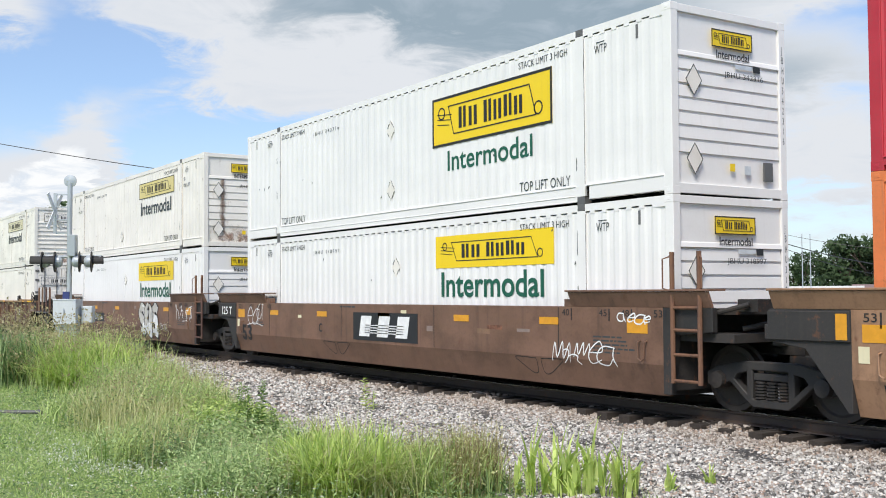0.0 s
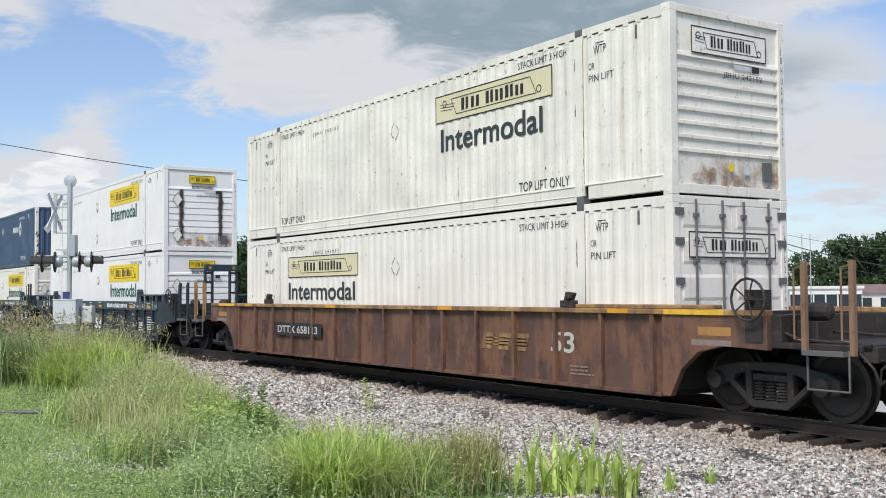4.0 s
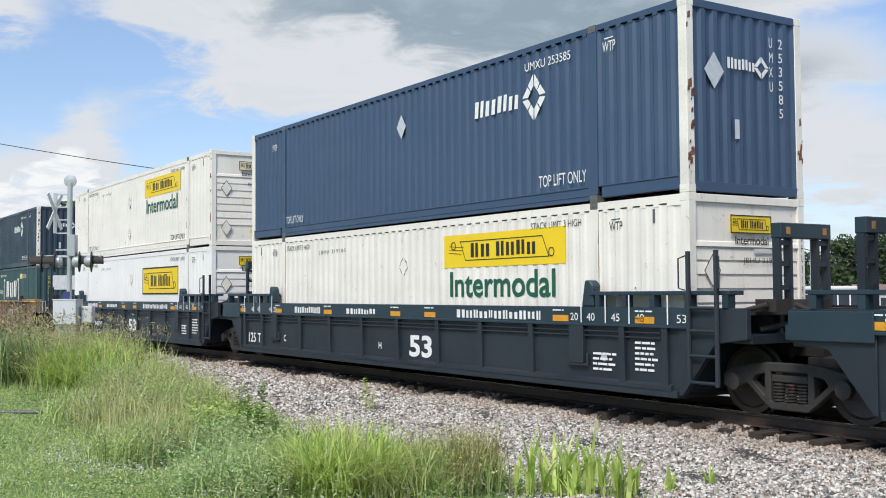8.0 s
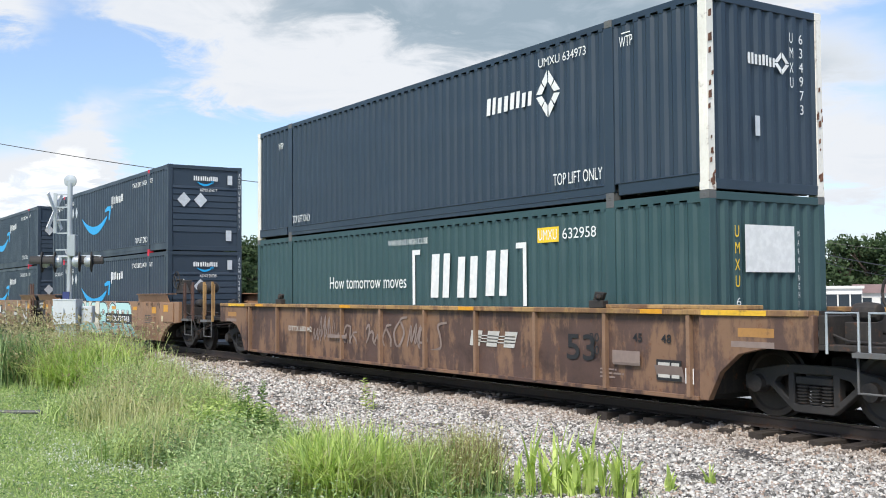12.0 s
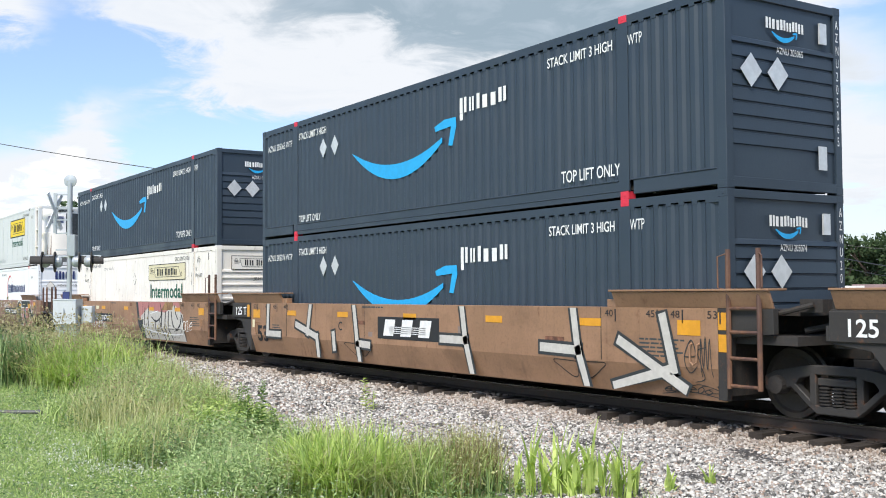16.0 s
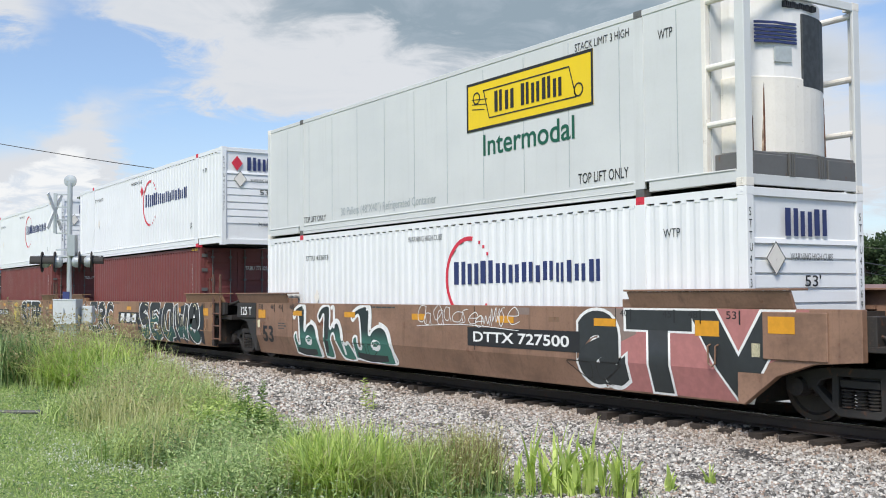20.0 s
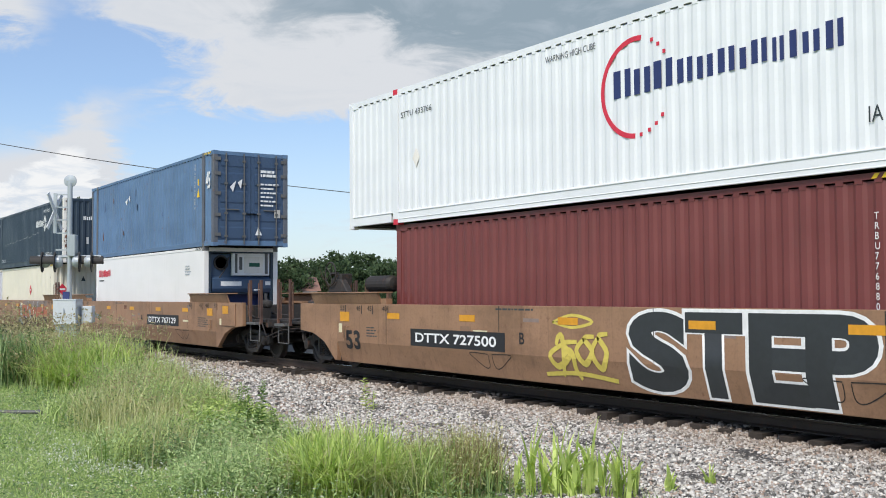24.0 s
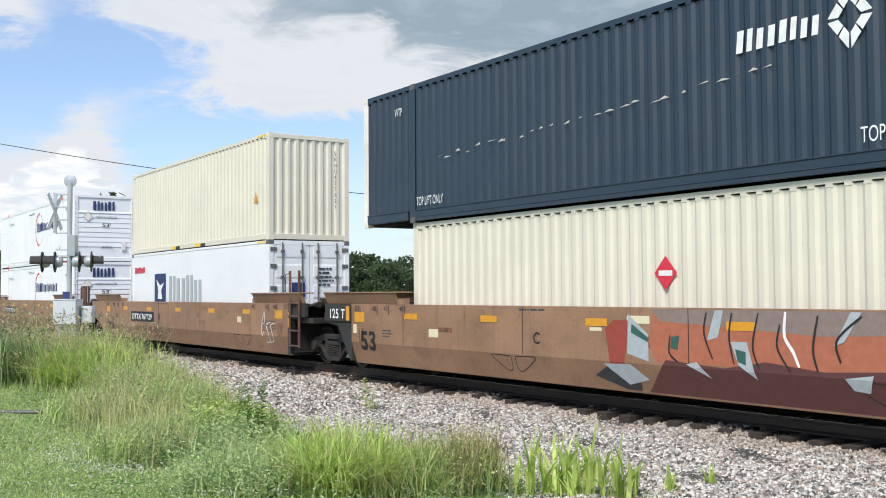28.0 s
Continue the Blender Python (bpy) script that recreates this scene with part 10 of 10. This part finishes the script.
unit(-128.2, well_car(-128.2, "ribbed", "rustchord", B_, B_, "rusty ochre ribbed well car with yellow top flange", (stencil(5.2, 0.64, "53", 0.42, 0.7, "ink", 0.05), worn_mark(2.4, 3.95, 0.76, 1.04, "ink_grey"), number_board(-5.5, -4.0, 0.78, 1.0, "DTTX 680842", None, "ink_grey"),
     stencil(5.85, 0.95, "20", 0.14, 0.22, "ink", -0.022), stencil(5.85, 0.75, "40", 0.14, 0.22, "ink", -0.022), stencil(6.75, 0.98, "45", 0.13, 0.2, "ink", 0.05), stencil(7.35, 0.98, "48", 0.13, 0.2, "ink", 0.05),
     lambda car, off: [scrawl(a, b, 0.5, 1.15, "ghost", k, 5, w)(car, -SY + 0.05) for a, b, k, w in ((-2.9, -2.0, 61, 0.05), (-1.55, -0.1, 62, 0.06), (0.2, 1.5, 63, 0.05), (-4.2, -3.2, 64, 0.03))],
     blobs((("ghost", rect(-3.3, -2.4, 0.72, 0.8)), ("ghost", rect(6.35, 6.95, 0.62, 0.84)), ("ghost", rect(7.25, 7.8, 0.38, 0.66)))),
     lambda car, off: decal("notice_board", [rect(7.25, 7.75, 0.44, 0.74)], "ink", car, "side", -SY + 0.035, "black notice with white border"),
     lambda car, off: decal("notice_border", [rect(7.29, 7.52, 0.48, 0.70), rect(7.56, 7.71, 0.48, 0.70)], "ink_grey", car, "side", -SY + 0.031), lambda car, off: decal("sticker", [rect(7.82, 7.98, 0.42, 0.64)], "ink_white", car, "side", -SY + 0.04))),
     csx(-128.2, LOW), umax(-128.2, HIGH, "UMXU 634973", "night", False))
unit(-151.8, well_car(-151.8, "smooth", "tan", A, B_, TAN, (stencil(-HC - 1.0, 1.17, "125 T", 0.22, 0.72, "ink_white", -0.037), painted((("cream", [(-5.7, 0.3), (-5.2, 1.48), (1.0, 1.48), (0.75, 0.24), (-4.6, 0.22)]),), ()),
     fat_tag((("R", -5.25, -4.3, 0.26, 1.44), ("e", -4.32, -3.18, 0.27, 1.45), ("B", -3.16, -2.08, 0.27, 1.42), ("a", -2.1, -0.98, 0.27, 1.43), ("K", -0.95, 0.58, 0.26, 1.44)), "mint", "ink", "ink_white", 0.055, 0.034),
     fat_tag((("B", 1.02, 2.2, 0.26, 1.44), ("O", 2.2, 3.3, 0.27, 1.42), ("T", 3.2, 4.25, 0.26, 1.44), ("R", 4.25, 5.35, 0.26, 1.44)), "mint", "ink", "ink_white", 0.055, 0.034),
     fat_tag((("R", -6.85, -6.45, 0.85, 1.25), ("R", -6.5, -6.05, 0.72, 1.22)), "ice", "dark_spray", None, 0.03, 0.05), scrawl(-6.2, -5.6, 0.42, 0.66, "ink", 44, 6, 0.025), number_board(1.84, 5.12, 0.70, 1.05, "DTTX 732763"), lambda car, off: brake_rig(car, off, HC + 0.75))),
     amz(-151.8, LOW, "AZNU 205381"), amz(-151.8, HIGH, "AZNU 206017"))
unit(-171.1, well_car(-171.1, "smooth", "tan", A, A, TAN, (ttx_board(-1.3, 1.1, 0.78, 1.24), stencil(-3.1, 0.9, "C"), stencil(-HC - 1.0, 1.17, "125 T", 0.22, 0.72, "ink_white", -0.037), stroke_tag((((-7.0, 1.45), (-7.05, 0.72), (-6.3, 0.72)), ((-5.3, 0.98), (-4.2, 0.72), (-4.1, 0.28)), ((-4.55, 1.45), (-4.7, 0.8)), ((-3.35, 0.8), (-3.3, 0.5)), ((-2.35, 1.45), (-2.2, 0.64), (-1.7, 0.62)), ((-2.2, 0.62), (-2.1, 0.28)),
     ((1.2, 0.85), (2.0, 0.85), (1.9, 1.45)), ((2.0, 0.85), (2.2, 0.26)), ((4.3, 0.82), (5.2, 0.8), (5.1, 1.45)), ((5.2, 0.8), (5.4, 0.26)), ((6.1, 0.3), (7.3, 0.62), (7.1, 1.35)), ((6.2, 0.98), (7.5, 0.36))), "ink_grey", "dark_spray", 0.15), scrawl(7.5, 8.0, 0.4, 1.1, "dark_spray", 41, 8, 0.015), scrawl(7.0, 8.1, 0.28, 0.42, "dark_spray", 42, 10, 0.015))),
     amz(-171.1, LOW, "AZNU 205074"), amz(-171.1, HIGH, "AZNU 205065"))
unit(-190.6, well_car(-190.6, "smooth", "tan", B_, A, TAN, (number_board(-4.85, -1.72, 0.74, 1.04, "DTTX 732763"), stencil(-1.5, 0.88, "A"), scrawl(-4.6, -2.6, 0.5, 0.76, "ink_white", 16, 9), painted((("rose", [(1.25, 1.48), (1.7, 0.95), (6.0, 1.0), (5.6, 1.48)]), ("ink_grey", [(1.95, 0.25), (1.75, 1.0), (2.5, 1.28), (3.2, 1.2), (4.3, 1.15), (5.2, 1.4), (6.0, 1.1), (6.03, 0.26)]), ("chord", [(3.9, 1.22), (4.3, 1.48), (5.1, 1.48), (5.0, 1.24)]),
     ("dark_spray", [(1.2, 1.48), (1.45, 0.76), (1.72, 0.24), (2.02, 0.25), (2.0, 0.9), (1.6, 0.85), (1.42, 1.48)])),
     (("ink", 0.07, ((2.63, 1.46), (2.55, 0.9), (2.75, 0.27))), ("ink", 0.07, ((2.2, 1.3), (2.15, 0.8), (2.45, 0.27))), ("ink", 0.06, ((3.8, 1.46), (3.9, 1.05), (3.4, 0.85), (2.9, 1.0))), ("ink", 0.07, ((3.35, 0.9), (3.3, 0.6), (3.4, 0.27))), ("ink", 0.06, ((3.7, 0.95), (3.85, 0.75), (3.9, 0.55))),
      ("ink", 0.08, ((4.0, 1.3), (3.95, 0.7), (4.1, 0.25))), ("ink", 0.08, ((4.35, 1.2), (4.3, 0.7), (4.45, 0.26))), ("ink", 0.08, ((4.65, 1.2), (4.62, 0.7), (4.85, 0.28))), ("ink", 0.08, ((4.9, 1.2), (5.05, 0.8), (5.4, 0.62), (5.75, 0.8), (5.87, 1.1))), ("ink", 0.06, ((5.2, 1.4), (5.35, 1.1), (5.55, 0.95))),
      ("ink", 0.06, ((5.9, 1.1), (6.05, 0.7), (6.05, 0.26))), ("ink_white", 0.03, ((2.8, 1.1), (3.6, 1.2))), ("ink_white", 0.05, ((2.1, 0.6), (3.2, 0.5), (4.8, 0.45), (5.9, 0.5))))), scrawl(6.0, 6.8, 0.6, 1.0, "ink_white", 17, 6), scrawl(-HC - 0.6, -6.6, 0.9, 1.4, "ink_white", 18, 7, 0.05))),
     jb(-190.6, LOW, "old", "vent", "JBHU 241789", "white_old", "logo_pale", "ink_green", end_panel="white_old", wide_end=True, pin=PIN), amz(-190.6, HIGH, "AZNU 190083"))
unit(-214.2, well_car(-214.2, "smooth", "clay", A, B_, TAN, (stencil(-HC - 1.0, 1.17, "125 T", 0.22, 0.72, "ink_white", -0.037), hooked((("b", -5.82, -4.40), ("h", -4.42, -2.78), ("b", -2.80, -0.98))), number_board(1.73, 4.9, 0.76, 1.10, "DTTX 727500"), painted((("rose", [(5.6, 0.23), (5.75, 1.49), (9.3, 1.49), (9.3, 1.05), (8.5, 0.72), (8.1, 0.23)]), ("ghost", [(5.4, 0.8), (6.2, 1.1), (6.0, 1.48), (5.2, 1.48)])), ()),
     fat_tag((("a", 4.85, 5.95, 0.27, 1.44), ("T", 5.98, 7.32, 0.25, 1.46), ("V", 7.25, 9.05, 0.25, 1.46)), "dark_spray", "ink_white", None, 0.055, 0.052), scrawl(0.0, 3.2, 1.12, 1.48, "ink_white", 19, 24, 0.015))),
     stg(-214.2, LOW, "STTU 433693"), reefer53(-214.2, HIGH))
MAROON = "plain maroon forty-foot steel sea container"
unit(-233.68, well_car(-233.68, "smooth", "tan", A, A, TAN, (tag("HERC", -6.5, -1.7, 0.25, 1.46, "dark_spray", "ink_white", None, 5, 0.36), ttx_board(-1.27, 1.15, 0.72, 1.12), tag("SEaWe", 1.2, 7.3, 0.25, 1.47, "pine", "ink_white", "slate", 9, 0.40), stencil(-HC - 1.0, 1.17, "125 T", 0.22, 0.72, "ink_white", -0.037))),
     iso(-233.68, LOW, "maroon", 12.192, MAROON, "door", "TRBU 771205"), stg(-233.68, HIGH, "STTU 434377", True))
unit(-253.15, well_car(-253.15, "smooth", "tan", B_, A, TAN, (number_board(-4.91, -1.72, 0.68, 1.02, "DTTX 727500"), stencil(-1.3, 0.84, "B"), fat_tag((("S", 1.42, 2.62, 0.26, 1.44), ("T", 2.58, 3.62, 0.25, 1.44), ("E", 3.72, 4.66, 0.25, 1.44), ("P", 4.62, 5.66, 0.26, 1.44)), "dark_spray", "ink_white", None, 0.06, 0.052), scrawl(-0.6, 1.0, 0.40, 1.1, "lemon", 20, 9, 0.09), painted((), (("lemon", 0.05, ((-0.4, 1.24), (0.1, 1.36), (0.6, 1.26), (0.1, 1.16), (-0.4, 1.24))),)), scrawl(-HC - 0.2, -6.2, 1.55, 1.72, "ink_grey", 22, 10, 0.02), brake_rig)),
     iso(-253.15, LOW, "maroon", 12.192, MAROON, "door", "TRBU 776880"), stg(-253.15, HIGH, "STTU 433766", False))
LAST = "faded tan smooth-sided well car unit with small stencils"
unit(-276.9, well_car(-276.9, "smooth", "tan", A, B_, LAST, (stencil(-HC - 1.0, 1.17, "125 T", 0.22, 0.72, "ink_white", -0.037), number_board(1.73, 4.9, 0.74, 1.08, "DTTX 767129"), stencil(1.05, 0.86, "A"), scrawl(-7.5, -6.6, 0.85, 1.35, "ink_white", 23, 8))),
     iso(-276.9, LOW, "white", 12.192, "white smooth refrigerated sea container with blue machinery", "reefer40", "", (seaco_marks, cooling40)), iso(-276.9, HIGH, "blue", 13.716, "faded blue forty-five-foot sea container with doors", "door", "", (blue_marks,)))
unit(-296.3, well_car(-296.3, "smooth", "tan", A, A, LAST, (stencil(-1.6, 0.86, "C"), stencil(-HC - 1.0, 1.17, "125 T", 0.22, 0.72, "ink_white", -0.037), painted((("terracotta", [(1.25, 1.47), (6.6, 1.47), (6.4, 0.74), (1.3, 0.70), (1.15, 1.0)]), ("plum", [(1.05, 0.235), (1.5, 0.74), (2.6, 0.68), (3.3, 0.8), (4.2, 0.72), (5.2, 0.78), (6.5, 0.72), (6.3, 0.235)]), ("ghost", [(1.2, 1.475), (6.6, 1.475), (6.5, 1.25), (4.2, 1.16), (1.4, 1.3)]),
     ("rust_red", [(0.2, 1.16), (0.4, 1.3), (0.75, 1.3), (0.72, 1.1), (0.62, 0.62), (0.32, 0.60)]), ("ink_silver", [(0.72, 1.4), (1.15, 1.1), (1.15, 0.7), (0.7, 0.8)]), ("pine", [(0.8, 1.25), (1.15, 1.05), (1.15, 0.98), (0.78, 1.12)]), ("dark_spray", [(-0.1, 0.42), (0.3, 0.62), (0.9, 0.36), (0.9, 0.25), (0.6, 0.24)]),
     ("ink_silver", [(0.15, 0.62), (0.75, 0.64), (1.1, 0.42), (0.65, 0.32)]), ("ink_silver", [(2.45, 1.47), (2.6, 1.47), (2.5, 1.1), (2.3, 1.05)]), ("pine", [(1.62, 1.08), (1.78, 1.1), (1.74, 0.9), (1.6, 0.92)]), ("ink_silver", [(1.9, 0.70), (2.35, 0.52), (2.1, 0.74)]), ("ink_silver", [(2.72, 1.05), (3.0, 1.05), (3.15, 0.56), (2.85, 0.74)]), ("pine", [(2.8, 0.95), (2.98, 0.92), (2.98, 0.74), (2.84, 0.78)]),
     ("ink_silver", [(4.6, 1.47), (4.75, 1.47), (4.5, 1.1), (4.35, 1.05)]), ("ink_silver", [(4.5, 0.66), (4.9, 0.72), (4.82, 0.5), (4.6, 0.52)]), ("pine", [(5.6, 0.62), (6.1, 0.66), (6.0, 0.42), (5.7, 0.40)])),
     (("ink", 0.03, ((1.6, 1.1), (1.58, 0.85), (1.75, 0.72))), ("ink", 0.03, ((2.3, 1.44), (2.25, 1.15), (2.4, 0.8))), ("ink", 0.03, ((2.75, 1.44), (2.7, 1.1), (2.78, 0.75))), ("ink", 0.03, ((3.2, 1.44), (3.1, 1.0), (3.2, 0.72))), ("ink", 0.03, ((3.55, 1.3), (3.5, 1.0), (3.7, 0.7))), ("ink_white", 0.05, ((3.64, 1.46), (3.62, 1.15), (3.75, 0.95), (3.84, 0.76))),
      ("ink", 0.035, ((4.13, 1.42), (4.05, 1.0), (4.12, 0.72))), ("ink", 0.035, ((4.75, 1.42), (4.4, 1.12), (4.45, 0.85))), ("ink", 0.03, ((5.2, 1.44), (5.1, 1.0), (5.3, 0.7))), ("ink_silver", 0.06, ((5.5, 1.46), (5.6, 1.1), (5.5, 0.8))), ("ink", 0.03, ((5.9, 1.4), (5.8, 1.0), (6.0, 0.75))))))),
     iso(-296.3, LOW, "cream", 12.192, "cream forty-foot steel sea container with red placards", "corrugated", "CRXU 459913", (cream_marks,)), umax(-296.3, HIGH, "UMXU 835535", "night", False, True))
unit(-315.9, well_car(-315.9, "smooth", "tan", B_, A, LAST, (number_board(-4.9, -2.4, 0.82, 1.16, "DTTX 767129"), stencil(-1.9, 0.92, "B"), scrawl(6.5, 7.2, 0.5, 1.2, "ink_white", 25, 7))),
     iso(-315.9, LOW, "white_blue", 12.192, "white smooth-sided sea container with grey block mark", "door", "", (tote_marks,)), iso(-315.9, HIGH, "cream", 12.192, "cream forty-foot steel sea container", "corrugated", "", (cream_top_marks,)))
unit(-338.2, well_car(-338.2, "smooth", "tan", A, B_, LAST, (number_board(-4.9, -2.4, 0.82, 1.16, "DTTX 728316"),)), stg(-338.2, LOW, "STTU 433021"), stg(-338.2, HIGH, "STTU 434110"))

# the pipe lies on the lawn beyond the tall grass
pipe.matrix_basis = pose(-7.90, -9.24, ground_z(0, -9.24) + 0.035, 0, 0, 56.8)


# ---- what moves ----
SPEEDS = (10.65, 10.80, 10.73, 10.79, 10.83, 10.89, 10.89, 11.03)


def advance(t):
    """How far the train has come at t seconds, in metres."""
    s, n = 0.0, 280
    for k in range(n):
        a = 28.0 * (k + 0.5) / n
        if a > t:
            break
        i = min(6, int(a / 4.0))
        f = a / 4.0 - i
        s += (SPEEDS[i] * (1 - f) + SPEEDS[i + 1] * f) * 28.0 / n
    return s


def motions():
    stops = [(2.0 * k, advance(2.0 * k)) for k in range(15)]
    for ob in TRAIN:
        start = ob.matrix_basis.copy()
        walk(ob, [(t, Matrix.Translation((s, 0, 0)) @ start) for t, s in stops])
    times = [k / 15.0 for k in range(421)]
    turns = [advance(t) / WHEEL_R for t in times]
    for ob, x in WHEELSETS:
        place = Matrix.Translation((x, 0, WHEEL_R))
        walk(ob, [(t, place @ Matrix.Rotation(a, 4, "Y")) for t, a in zip(times, turns)])


motions()
